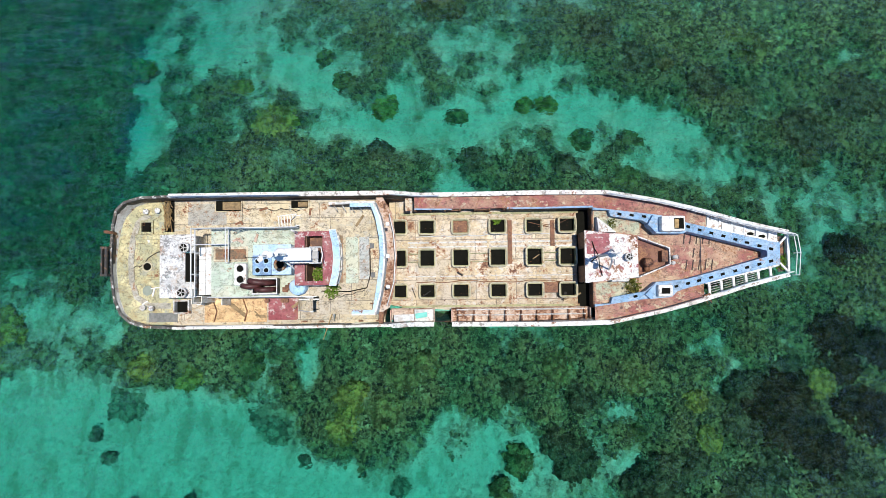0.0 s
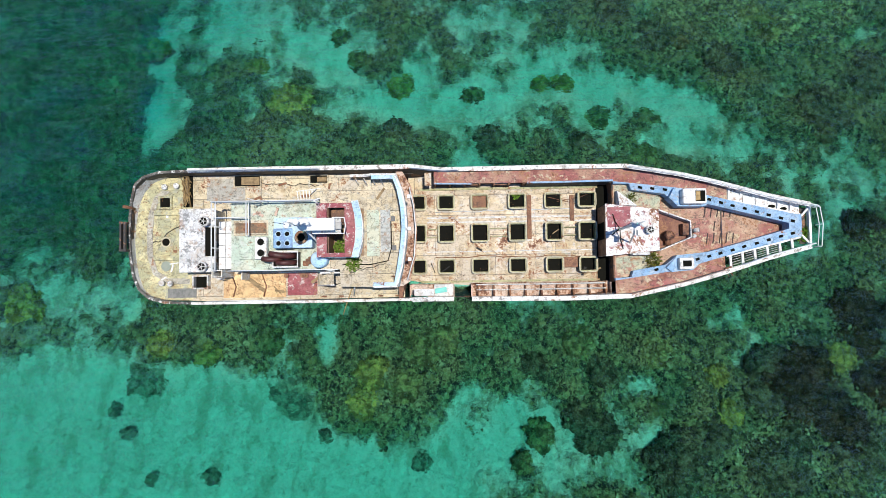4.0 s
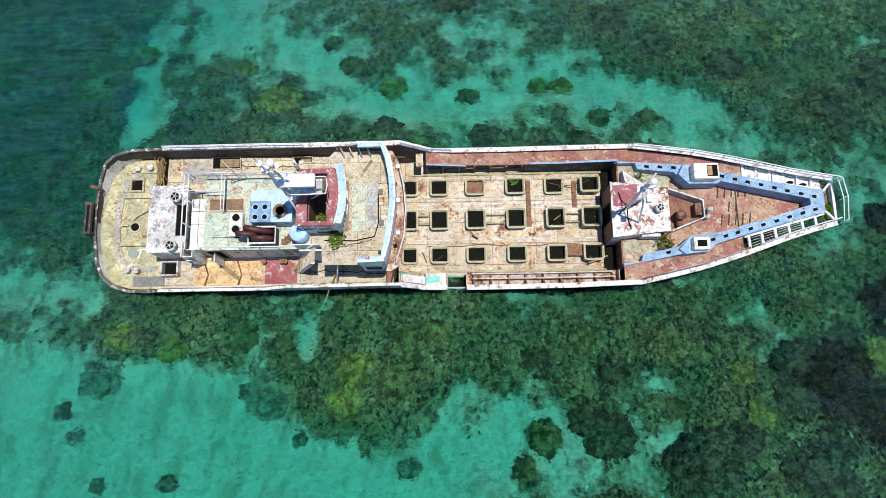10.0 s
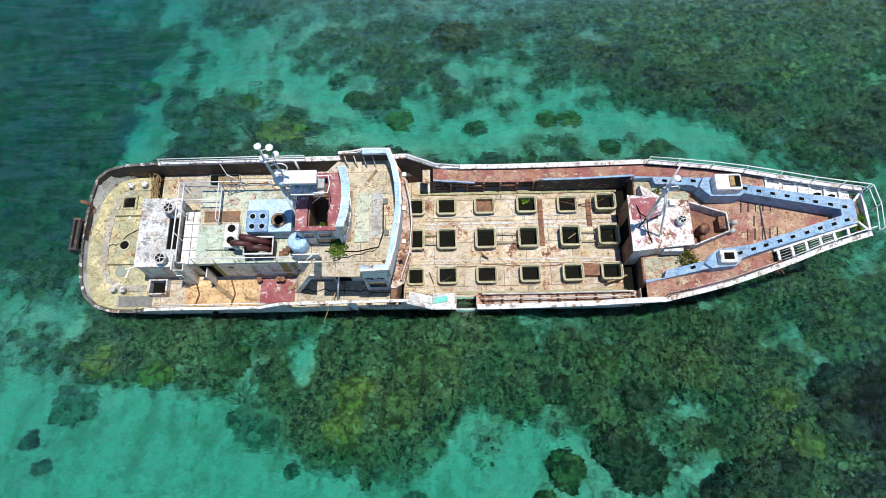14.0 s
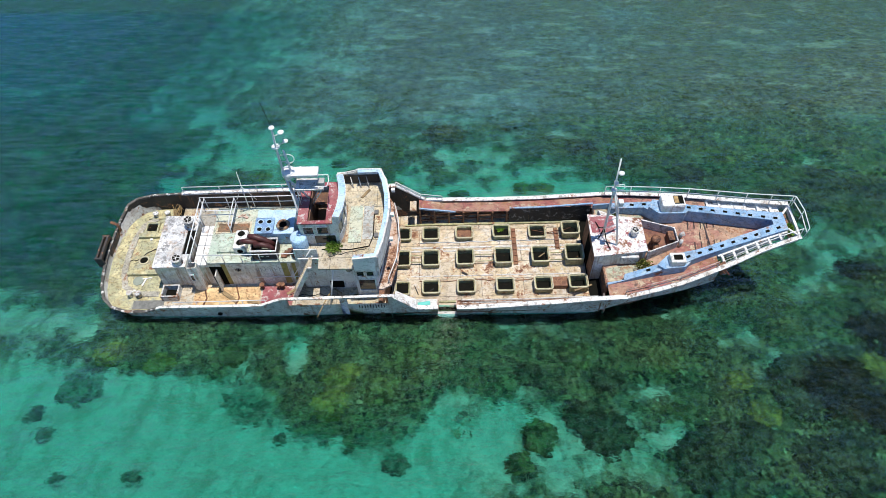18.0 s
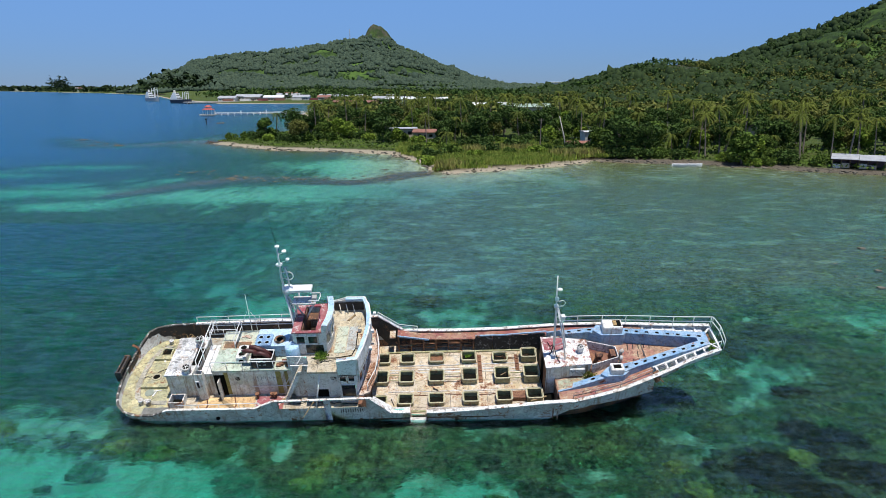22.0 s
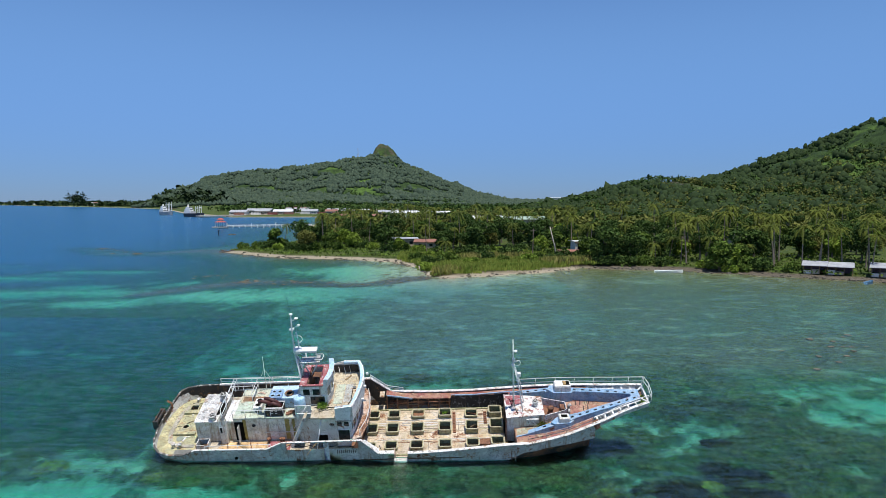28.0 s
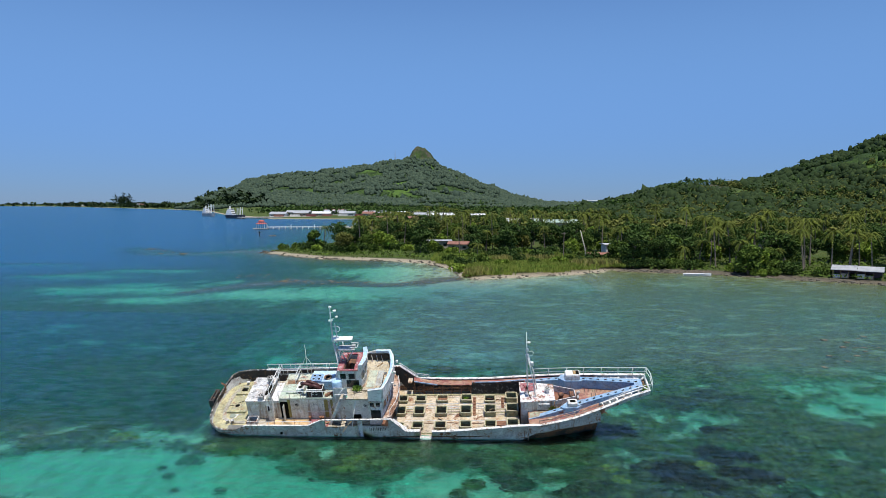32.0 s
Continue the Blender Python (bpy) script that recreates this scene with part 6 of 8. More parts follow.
def foredeck_bulwark():
    for side in (1, -1):
        def build(bm):
            xs = sorted({x for x, _ in INNER} | {x for x, _ in CAPE if x < 17.7})
            rows = [((x, side * lerp(INNER, x)), (x, side * lerp(CAPE, x)), lerp([(8, 1.2), (18.4, 2.2)], x), lerp(BLUE_TOP, x)) for x in xs]
            slab(bm, rows)
        b = one("foredeck_bulwark", blue, "faded blue hollow foredeck bulwark", build)
        # slots are black blocks set slightly proud, their hollow shade as colour
        for x, y in (SLOTS_PORT if side > 0 else SLOTS_STAR):
            z = lerp(BLUE_TOP, x)
            d = Vector((1, -side * 0.28, 0.12)).normalized()
            def slot(bm):
                t = bmesh.new()
                soft_box(t, -0.12, 0.12, -0.075, 0.075, 0.0, 0.03, 0.012)
                q = Matrix.Translation((x, y, z - 0.014)) @ d.to_track_quat("X", "Z").to_matrix().to_4x4()
                join(bm, t, q)
            one("slot", shade_and_black, "", slot, b)
    one("apex_block", blue, "faded blue bulwark apex", lambda bm: prism(bm, [(17.7, -0.7), (18.4, -0.6), (18.4, 0.6), (17.7, 0.72)], 2.3, lambda x, y: lerp(BLUE_TOP, x)))
    # hatches in the bulwark
    b = one("bait_hatch", white, "white raised hatch box with rounded corners", lambda bm: soft_box(bm, 11.5, 12.9, 1.32, 2.2, 1.7, 3.18, 0.14))
    # both hatch openings are flat black sheets standing for inner shade
    solid("opening", shade_and_black, "dark opening", 12.2, 12.78, 1.45, 2.05, 3.182, 3.194, 0, b)
    solid("straw", straw, "dry straw inside", 12.22, 12.48, 1.5, 2.0, 3.196, 3.21, 0, b)
    one("skirt", blue, "blue rounded skirt", lambda bm: prism(bm, [(10.9, 1.75), (11.4, 1.25), (12.95, 1.22), (13.2, 1.4), (12.95, 2.0), (11.2, 2.3)], 1.7, 2.6), b)
    b = one("bait_hatch", white, "small white raised hatch", lambda bm: soft_box(bm, 11.32, 12.16, -2.32, -1.66, 1.8, 2.82, 0.08))
    solid("opening", shade_and_black, "dark square opening", 11.5, 11.98, -2.16, -1.82, 2.822, 2.834, 0, b)
    one("skirt", blue, "blue skirt", lambda bm: prism(bm, [(10.7, -2.2), (11.25, -1.62), (12.4, -1.6), (12.7, -1.9), (12.2, -2.35), (11.0, -2.45)], 1.7, 2.42), b)
    # scratched strokes on the foredeck
    fz = lambda x: lerp([(8.0, 1.25), (12, 1.65), (18.4, 2.3)], x)
    rows_of = (((13.2, 0.95), 5, 0.30), ((13.75, 0.15), 2, 0.28), ((13.3, -0.55), 5, 0.30))
    for (x0, y0), n, h in rows_of:
        for k in range(n):
            x = x0 + 0.38 * k
            for x1, y1, x2, y2 in ((x, y0 - h, x + 0.1, y0 + h),):
                one("scratch", scratch, "", lambda bm: ribbon(bm, [(x1, y1, fz(x1) + 0.004), (x2, y2, fz(x2) + 0.004)], 0.075, 0, 0.006))


def bow_platform():
    for side in (1, -1):
        for k, x in enumerate(spread(14.5, 17.9, 6)):
            one("platform_beam", white, "white platform beam", lambda bm: hexa(bm, [(x - 0.07, side * (lerp(CAPE, x)), rail_z(x, side) - 0.2), (x + 0.07, side * lerp(CAPE, x), rail_z(x, side) - 0.2), (x + 0.12, side * half(x), rail_z(x, side) - 0.2), (x - 0.02, side * half(x), rail_z(x, side) - 0.2)],
                                                                                [(x - 0.07, side * lerp(CAPE, x), rail_z(x, side) - 0.1), (x + 0.07, side * lerp(CAPE, x), rail_z(x, side) - 0.1), (x + 0.12, side * half(x), rail_z(x, side) - 0.1), (x - 0.02, side * half(x), rail_z(x, side) - 0.1)]))
        one("platform_stringer", white, "", lambda bm: ribbon(bm, [(x, side * (lerp(CAPE, x) + 0.06), rail_z(x, side) - 0.1) for x in (14.3, 15.5, 17, 18.4)], 0.1, -0.1, 0.0))
        one("outer_stringer", white_hull, "rust-stained outer platform girder", lambda bm: ribbon(bm, [(x, side * (half(x) - 0.02), rail_z(x, side)) for x in (14.2, 15, 16.5, 17.8, 18.9)], 0.06, -0.42, 0.0))
        if side < 0:
            for a, b in ((14.6, 15.15), (15.3, 15.8), (16.0, 16.5), (16.65, 17.15)):
                for k in range(6):
                    f = (k + 0.5) / 6
                    ya, yb = (-(lerp(CAPE, x) + (half(x) - lerp(CAPE, x)) * f) for x in (a, b))
                    pipe("grating_bar", [(a, ya, rail_z(a, -1) - 0.12), (b, yb, rail_z(b, -1) - 0.12)], 0.018, white_hull, "", 4)
        else:
            deck = one("platform_deck", white_cap, "flaking white platform plating", lambda bm: slab(bm, [((x, lerp(CAPE, x) + 0.02), (x, half(x) - 0.05), rail_z(x, 1) - 0.26, rail_z(x, 1) - 0.22) for x in (14.3, 15, 16.5, 17.8, 18.4)]))
            for x in (14.85, 15.5, 16.2, 16.9, 17.55):
                y, z = lerp(CAPE, x) + 0.3 * (half(x) - lerp(CAPE, x)), rail_z(x, 1) - 0.216
                # black oval on the plating, painted as the shade of a cut-out
                one("slot", shade_and_black, "", lambda bm: prism(bm, [(x + 0.2 * math.cos(q), y + 0.1 * math.sin(q)) for q in spread(0, 2 * math.pi, 13)[:-1]], lambda a, b: rail_z(a, 1) - 0.224, lambda a, b: rail_z(a, 1) - 0.214), deck)
            for a, b in ((14.65, 15.05), (15.4, 15.75), (16.1, 16.4)):
                one("platform_plate", white, "white platform plate", lambda bm: slab(bm, [((x, lerp(CAPE, x) + 0.12), (x, lerp(CAPE, x) + 0.5), rail_z(x, 1) - 0.15, rail_z(x, 1) - 0.12) for x in (a - 0.1, b + 0.1)]))
    one("bow_beam", white, "white end beam of the bow platform", lambda bm: box(bm, 18.82, 18.96, -1.12, 1.12, 3.0, 3.3))
    one("bow_tray", hull_dark, "dark end tray", lambda bm: box(bm, 18.42, 18.82, -1.0, 1.0, 2.86, 2.92))
    for side in (1, -1):
        one("bow_brace", white, "", lambda bm: hexa(bm, [(18.35, side * 0.55, 3.1), (18.45, side * 0.5, 3.1), (18.9, side * 0.95, 3.1), (18.85, side * 1.05, 3.1)], [(18.35, side * 0.55, 3.24), (18.45, side * 0.5, 3.24), (18.9, side * 0.95, 3.24), (18.85, side * 1.05, 3.24)]))
    line = [(x, half(x) - 0.1, rail_z(x, 1) + 0.05) for x in (8.8, 10.2, 11.8, 13.4, 15, 16.5, 17.8, 18.9)]
    line += [(19.0, 0.95, 3.38), (19.15, 0.0, 3.38), (19.05, -1.2, 3.34)]
    rail(line, 0.78, (0.5, 1.0), 1.3, 0.03)
    rail([(x, -half(x) + 0.1, rail_z(x, -1) + 0.05) for x in (18.9, 17.8, 16.5, 15.0)], 0.5, (1.0,), 1.3, 0.03)
    rail([(x, -half(x) + 0.1, rail_z(x, -1) + 0.05) for x in (14.0, 11.8, 10.2, 8.8)], 0.5, (0.5, 1.0), 1.3, 0.028, painted("pink_rusty_rail", (0.55, 0.42, 0.38), None, 0.5), "rust-pink bent railing")
    one("torn_plate", rusty, "torn and bent rusty plating end", lambda bm: (hexa(bm, [(14.1, -2.3, 2.1), (14.5, -2.2, 2.2), (14.6, -2.5, 2.0), (14.3, -2.6, 1.9)], [(14.1, -2.28, 2.5), (14.45, -2.15, 2.62), (14.6, -2.45, 2.35), (14.3, -2.55, 2.25)]), tube(bm, [(14.4, -2.4, 2.3), (14.75, -2.7, 2.05)], 0.04, 6), tube(bm, [(14.2, -2.4, 2.3), (14.45, -2.75, 2.2)], 0.03, 6)))
    # after railings
    rail([(-16.4, 3.75, 2.35), (-12, 3.75, 2.4), (-8.9, 3.72, 2.46)], 0.6, (0.5, 1.0), 1.5, 0.028)
    rail([(-15.6, -3.7, 1.55), (-10.6, -3.7, 1.6)], 0.5, (1.0,), 1.1, 0.025)
    rail([(-3.7, 3.68, 2.66), (-2.3, 3.7, 1.5), (-1.0, 3.72, 1.25)], 0.4, (0.6, 1.0), 1.0, 0.028)
    for x in (-8.9, -7.9, -5.6, -4.6):
        one("cleat", rusty, "rusty cleat", lambda bm: (tube(bm, [(x - 0.14, -3.55, 1.3), (x + 0.14, -3.55, 1.3)], 0.05, 8), tube(bm, [(x, -3.55, 1.1), (x, -3.55, 1.3)], 0.06, 8)))
    solid("ramp", deck_cargo, "stained ramp plate", -2.95, -2.55, 2.85, 3.6, 1.3, 1.42, 0.02)
    one("ramp_end", white, "white sloped bulwark end", lambda bm: hexa(bm, [(-3.6, -3.6, 1.9), (-2.5, -3.6, 0.95), (-2.5, -3.2, 0.95), (-3.6, -3.2, 1.9)], [(-3.6, -3.6, 2.0), (-2.5, -3.6, 1.05), (-2.5, -3.2, 1.05), (-3.6, -3.2, 2.0)]))
    one("trough", white_hull, "shallow bulwark trough", lambda bm: box(bm, -2.5, -1.35, -3.66, -2.95, 0.6, 0.66))
    # strokes of a painted name on the side, kept as bars
    for k in range(5):
        x = -5.6 + 0.3 * k
        for dx, z0, z1 in ((0, 1.15, 1.5), (0.14, 1.18, 1.45)):
            yy = half(x) * 0.999
            one("name_bar", shade_and_black, "", lambda bm: box(bm, x + dx, x + dx + 0.04, -yy - 0.012, -yy + 0.01, z0, z1))
    # black disc on closed plating for the shade of the hole
    one("hawse_hole", shade_and_black, "", lambda bm: lathe(bm, [(0.13, -3.84), (0.13, -3.74)], (-13.3, 0, 0.95), 14, "Y"))


stern_fittings()
stern_house()
casing()
stairs()
bridge()
wheelhouse()
main_mast()
fore_house()
foredeck_bulwark()
bow_platform()
# the foreship beyond the deckhouse well is drawn in to its true length
for ob in ship.children_recursive:
    if ob.type == "MESH":
        for v in ob.data.vertices:
            if v.co.x > 12:
                v.co.x = 12 + (v.co.x - 12) * 0.927


# ---- loose things on the wreck ----
def weeds(name, x, y, z, r, h, n, label, material=moss_mat, seed=1):
    """A clump of weeds: many small bent leaves."""
    rnd = random.Random(seed)
    bm = bmesh.new()
    for _ in range(n):
        a, q = rnd.random() * 6.28, r * math.sqrt(rnd.random())
        p = Vector((q * math.cos(a), q * math.sin(a), rnd.random() * h * 0.7))
        d = Vector((rnd.uniform(-1, 1), rnd.uniform(-1, 1), rnd.uniform(0.2, 1.2))).normalized() * rnd.uniform(0.1, 0.24)
        s = d.cross(Vector((rnd.uniform(-1, 1), rnd.uniform(-1, 1), 0.3))).normalized() * rnd.uniform(0.03, 0.07)
        v = [bm.verts.new(p + o) for o in (-s * 0.4, d * 0.5 - s, d, d * 0.5 + s)]
        bm.faces.new(v)
    ob = part(name, bm, material)
    ob.matrix_world = SHIP @ Matrix.Translation((x, y, z))
    return tagged(ob, label, "plant", kind="")


weeds("weed_clump", -7.4, -0.85, 3.92, 0.42, 0.5, 260, "bright green weeds growing on the wheelhouse floor", moss_mat, 2)
weeds("weed_clump", -6.75, -1.72, 3.9, 0.4, 0.35, 240, "yellow-green weeds beside the wheelhouse wall", moss_mat, 3)
weeds("weed_clump", 10.2, -1.75, 1.45, 0.42, 0.5, 260, "brown-green weeds growing beside the fore deckhouse", foliage("dry_weeds", (0.16, 0.15, 0.03), (0.10, 0.13, 0.03), (0.18, 0.11, 0.04)), 4)
weeds("weed_clump", 18.1, -0.45, 2.9, 0.4, 0.3, 200, "yellow-green weeds in the bow tray", moss_mat, 5)
weeds("weed_clump", 9.1, 1.9, 1.35, 0.3, 0.15, 90, "thin green weeds on the foredeck", moss_mat, 6)
weeds("weed_clump", 2.5, 2.3, 0.02, 0.2, 0.12, 60, "small green tuft beside a hatch", moss_mat, 7)


def bamboo_pile():
    pile = tagged(new("bamboo_pile"), "heap of dry bamboo and brush on the stern deck", "debris")
    pile.matrix_world = SHIP @ Matrix.Translation((-17.0, 2.85, 1.1))
    rnd = random.Random(9)
    # deck slot below the heap: its shade as a flat black sheet
    one("pit", shade_and_black, "dark deck slot", lambda bm: box(bm, -0.28, 0.28, -1.0, 0.95, 0.004, 0.02), pile)
    for k in range(46):
        a = rnd.gauss(math.pi / 2, 0.35)
        c = Vector((rnd.uniform(-0.22, 0.22), rnd.uniform(-0.7, 0.75), 0.05 + rnd.random() * 0.35))
        d = Vector((math.cos(a), math.sin(a), rnd.uniform(-0.15, 0.25))) * rnd.uniform(0.2, 0.6)
        pipe("stick", [c - d, c + d], rnd.uniform(0.015, 0.03), straw if k % 3 else wood, "", 5, pile)


bamboo_pile()


def plank(name, x, y, z, length, width, turn, material, label):
    bm = bmesh.new()
    soft_box(bm, -length / 2, length / 2, -width / 2, width / 2, 0, 0.05, 0.012)
    ob = part(name, bm, material)
    ob.matrix_world = SHIP @ pose(x, y, z, 0, 0, turn)
    return tagged(ob, label, "debris")


plank("loose_plank", -13.0, -2.75, 1.112, 1.5, 0.22, -38, wood, "weathered grey plank lying on the ochre deck")
plank("loose_plank", -2.1, -3.3, 0.662, 0.7, 0.3, 8, teal_scrap, "teal plastic scrap lying in the trough")
plank("loose_plank", 4.8, 0.1, 0.36, 0.5, 0.06, 35, wood, "short pale wooden stick lying across a hatch")
plank("loose_plank", 6.9, -2.3, 0.45, 1.1, 0.1, 20, wood, "broken brown timber lying on a hatch rim")


# ---- loose clutter on the decks ----
def deck_rope(pts, r, material, label):
    bm = bmesh.new()
    tube(bm, pts, r, 6)
    ob = part("rope", bm, material, None, "", True)
    ob.matrix_world = SHIP
    return tagged(ob, label, "rope")


def wander(x0, x1, y0, y1, z, n, sway, seed):
    rnd = random.Random(seed)
    return [(x0 + (x1 - x0) * k / n, y0 + (y1 - y0) * k / n + rnd.uniform(-sway, sway), z) for k in range(n + 1)]


deck_rope(wander(-13.2, -9.2, 3.2, 3.05, 1.125, 14, 0.10, 1), 0.022, rubber, "black hose lying along the main deck")
deck_rope(wander(-19.2, -16.9, -0.4, 1.2, 1.125, 10, 0.12, 2), 0.025, rubber, "dark rope across the stern deck")
deck_rope(wander(-2.4, 6.4, 1.42, 1.5, 0.03, 20, 0.06, 3), 0.028, steel, "thin grey pipe along the working deck")
deck_rope(wander(-2.4, 6.6, -1.3, -1.36, 0.03, 20, 0.07, 4), 0.026, rusty, "rusty cable along the working deck")
deck_rope(wander(4.4, 6.9, 2.2, 1.5, 0.06, 6, 0.05, 5), 0.02, rusty, "rusty cable beside a hatch")
deck_rope(wander(5.0, 7.1, 1.9, 2.4, 0.06, 6, 0.05, 6), 0.02, rusty, "rusty cable beside a hatch")
deck_rope([(x, y, 3.925) for x, y, _ in wander(-7.0, -5.0, -2.2, -1.7, 0, 9, 0.08, 7)], 0.02, rubber, "dark hose on the bridge deck")
deck_rope(wander(-9.6, -4.4, -2.75, -2.95, 1.125, 18, 0.09, 8), 0.022, rubber, "black cable along the side deck")
rnd = random.Random(31)
SPOTS = ((-13.0, -4.6, 2.2, 3.2, 1.105), (-12.6, -4.8, -3.3, -2.5, 1.105), (-19.0, -17.4, -2.4, 2.4, 1.105), (-3.0, 6.6, -2.6, 2.6, 0.008), (-6.9, -5.2, -2.2, 2.2, 3.905), (-13.0, -9.0, 0.5, 1.6, 3.265))
for k in range(26):
    x0, x1, y0, y1, z = SPOTS[k % len(SPOTS)]
    plank("scrap", rnd.uniform(x0, x1), rnd.uniform(y0, y1), z + 0.003, rnd.uniform(0.15, 0.75), rnd.uniform(0.04, 0.16), rnd.uniform(0, 180), (rusty, wood, white_grey, rubber, wood, deck_pink)[k % 6],
          ("small rusted steel scrap lying on deck", "short grey-brown board lying on deck", "flaked white plate scrap lying on deck", "strip of black rubber lying on deck", "weathered batten lying on deck", "rust-pink plate scrap lying on deck")[k % 6])


def flakes():
    """Rust flakes, paint chips and dirt strewn over the decks."""
    rnd = random.Random(41)
    bm = bmesh.new()
    fz = lambda x: lerp([(8.0, 1.25), (12, 1.65), (18.4, 2.3)], x)
    fields = [((-20.0, -17.0), 1.1, 420), ((-17.0, -4.2), 1.1, 900), ((-3.2, 7.2), 0.0, 1900), ((8.2, 17.0), None, 700), ((-8.4, -4.6), 3.9, 200), ((-13.6, -8.7), 3.26, 200)]
    for (x0, x1), z, count in fields:
        for _ in range(count):
            x = rnd.uniform(x0, x1)
            w = {1.1: 3.1, 0.0: 2.75, 3.9: 2.2, 3.26: 1.7}.get(z, max(0.2, lerp(CAPE, x) - 0.25))
            edge = rnd.random() < 0.4
            y = (rnd.choice((-1, 1)) * w * rnd.uniform(0.86, 1.0)) if edge else rnd.gauss(0, 0.6) * w * 0.8 % w * rnd.choice((-1, 1))
            if x < -18.5:
                y *= 0.8
            h = (fz(x) if z is None else z) + 0.012
            r = 0.008 + 0.032 * rnd.random() ** 4
            a = rnd.random() * 6.28
            bm.faces.new([bm.verts.new((x + r * rnd.uniform(0.4, 1.4) * math.cos(a + q), y + r * rnd.uniform(0.4, 1.2) * math.sin(a + q), h + rnd.uniform(0, 0.02))) for q in (0, 1.4, 2.9, 4.6)])
    n = Nodes("rust_flakes_and_dirt")
    c = n.mix(n.island(), (0.035, 0.02, 0.014), (0.24, 0.11, 0.055))
    ob = part("rust_flakes", bm, n.done(c, 0.9, 0, 0.1))
    ob.matrix_world = SHIP
    tagged(ob, "rust flakes and dirt strewn over the decks", "debris", kind="stuff")


flakes()


def ladder():
    ob = tagged(new("ladder"), "short white slatted ladder lying on the main deck", "ladder")
    ob.matrix_world = SHIP @ pose(-9.95, 2.4, 1.115, 0, 0, 6)
    for y in (-0.34, 0.34):
        solid("rail", white, "", -0.6, 0.6, y - 0.03, y + 0.03, 0, 0.07, 0.01, ob)
    for k in range(7):
        solid("rung", white, "", -0.55 + 0.175 * k, -0.49 + 0.175 * k, -0.31, 0.31, 0.01, 0.06, 0.01, ob)


ladder()
bm = bmesh.new()
tube(bm, [(-7.15, -2.85, 1.62), (-7.4, -3.6, 1.74), (-7.75, -4.6, 1.70)], [0.035, 0.03, 0.02], 6)
bamboo = part("bamboo_pole", bm, straw, None, "", True)
bamboo.matrix_world = SHIP
tagged(bamboo, "thin bamboo pole leaning out over the side rail", "pole")

# ---- corals on the lagoon bed ----
CORAL_COLOURS = {
    "yellow": ((0.46, 0.33, 0.075), (0.25, 0.19, 0.055)), "olive": ((0.27, 0.235, 0.08), (0.14, 0.12, 0.05)), "brown": ((0.17, 0.135, 0.07), (0.07, 0.058, 0.032)),
    # dim: lightened so the veil of deeper water sits in the coral colour
    "dim": ((0.34, 0.33, 0.20), (0.24, 0.23, 0.14)), "maroon": ((0.085, 0.046, 0.022), (0.034, 0.021, 0.012)), "rust": ((0.26, 0.15, 0.06), (0.12, 0.085, 0.04))}


def coral_material(name, a, b):
    n = Nodes(name + "_coral")
    w = n.world()
    c = n.mix(n.ramp(n.noise(1.1, 6, 0.75, None, w), 0.40, 0.60), a, b)
    lump = n.cells(2.2, w, 0.45)
    twig = n.cells(6.5, w, 0.2)
    c = n.mix(n.math("MULTIPLY", n.ramp(twig, 0.42, 0.10), 0.6), c, tuple(0.8 * v + 0.10 for v in a))
    # gaps between lumps: crevice shade painted by darkening the coral
    c = n.mix(n.math("MULTIPLY", n.ramp(lump, 0.45, 0.75), 0.8), c, tuple(v * 0.45 for v in b))
    c = n.mix(n.math("MULTIPLY", n.ramp(n.noise(6, 6, 0.8, None, w), 0.53, 0.60), 0.6), c, tuple(v * 0.35 for v in b))
    n.bump(n.math("SUBTRACT", n.noise(9, 5, 0.7), n.math("ADD", lump, twig)), 1.0, 0.25)
    return n.done(c, 0.9, 0, 0.05)


CORAL_MATS = {k: coral_material(k, *v) for k, v in CORAL_COLOURS.items()}


def coral_mesh(seed, material):
    """A low, uneven mound of many small knobs."""
    bm = bmesh.new()
    bmesh.ops.create_icosphere(bm, subdivisions=5, radius=1)
    off = Vector((seed * 7.3, seed * 3.1, seed))
    for v in bm.verts:
        p = v.co.normalized()
        flat = Vector((p.x, p.y, p.z * 0.4))
        k = 0.9 + 0.38 * noise.noise(flat * 1.3 + off) + 0.22 * noise.noise(flat * 3.0 + off)
        d = noise.voronoi(p * 5.5 + off)[0][0]
        d2 = noise.voronoi(p * 12 + off)[0][0]
        v.co = p * (max(k, 0.3) + 0.34 * (0.5 - d) + 0.16 * (0.5 - d2))
        v.co.z = max(v.co.z, -0.15) * 0.62
    bmesh.ops.delete(bm, geom=[v for v in bm.verts if v.co.z < -0.09], context="VERTS")
    ob = part("coral_head", bm, material, None, "", True)
    return ob


HEADS_A = [(0.3, 11.8, 0.9, "olive"), (5, 12.8, 0.8, "yellow"), (6.7, 12.8, 0.9, "yellow"), (8.9, 9.9, 1, "olive"), (12.2, 9.8, 0.9, "olive"), (7.5, 7.8, 1, "brown"), (1.3, 8.2, 1.2, "brown"), (11.6, 6.6, 1.1, "olive"),
           (24, 8.3, 1, "rust"), (15.2, 16, 0.7, "rust"), (10.6, 18.9, 1.7, "brown"), (22.9, -4.3, 1.7, "maroon"), (22.8, -6.2, 1.5, "maroon"), (19, -9.2, 2.6, "maroon"), (14, -8.2, 0.7, "yellow"), (14.4, -10.4, 1, "yellow"),
           (10.4, -10, 0.7, "olive"), (6.7, -11.5, 1.4, "brown"), (5.8, -10.5, 1.1, "brown"), (3.5, -11.5, 1, "olive"), (11.2, -13.2, 2.3, "brown")]
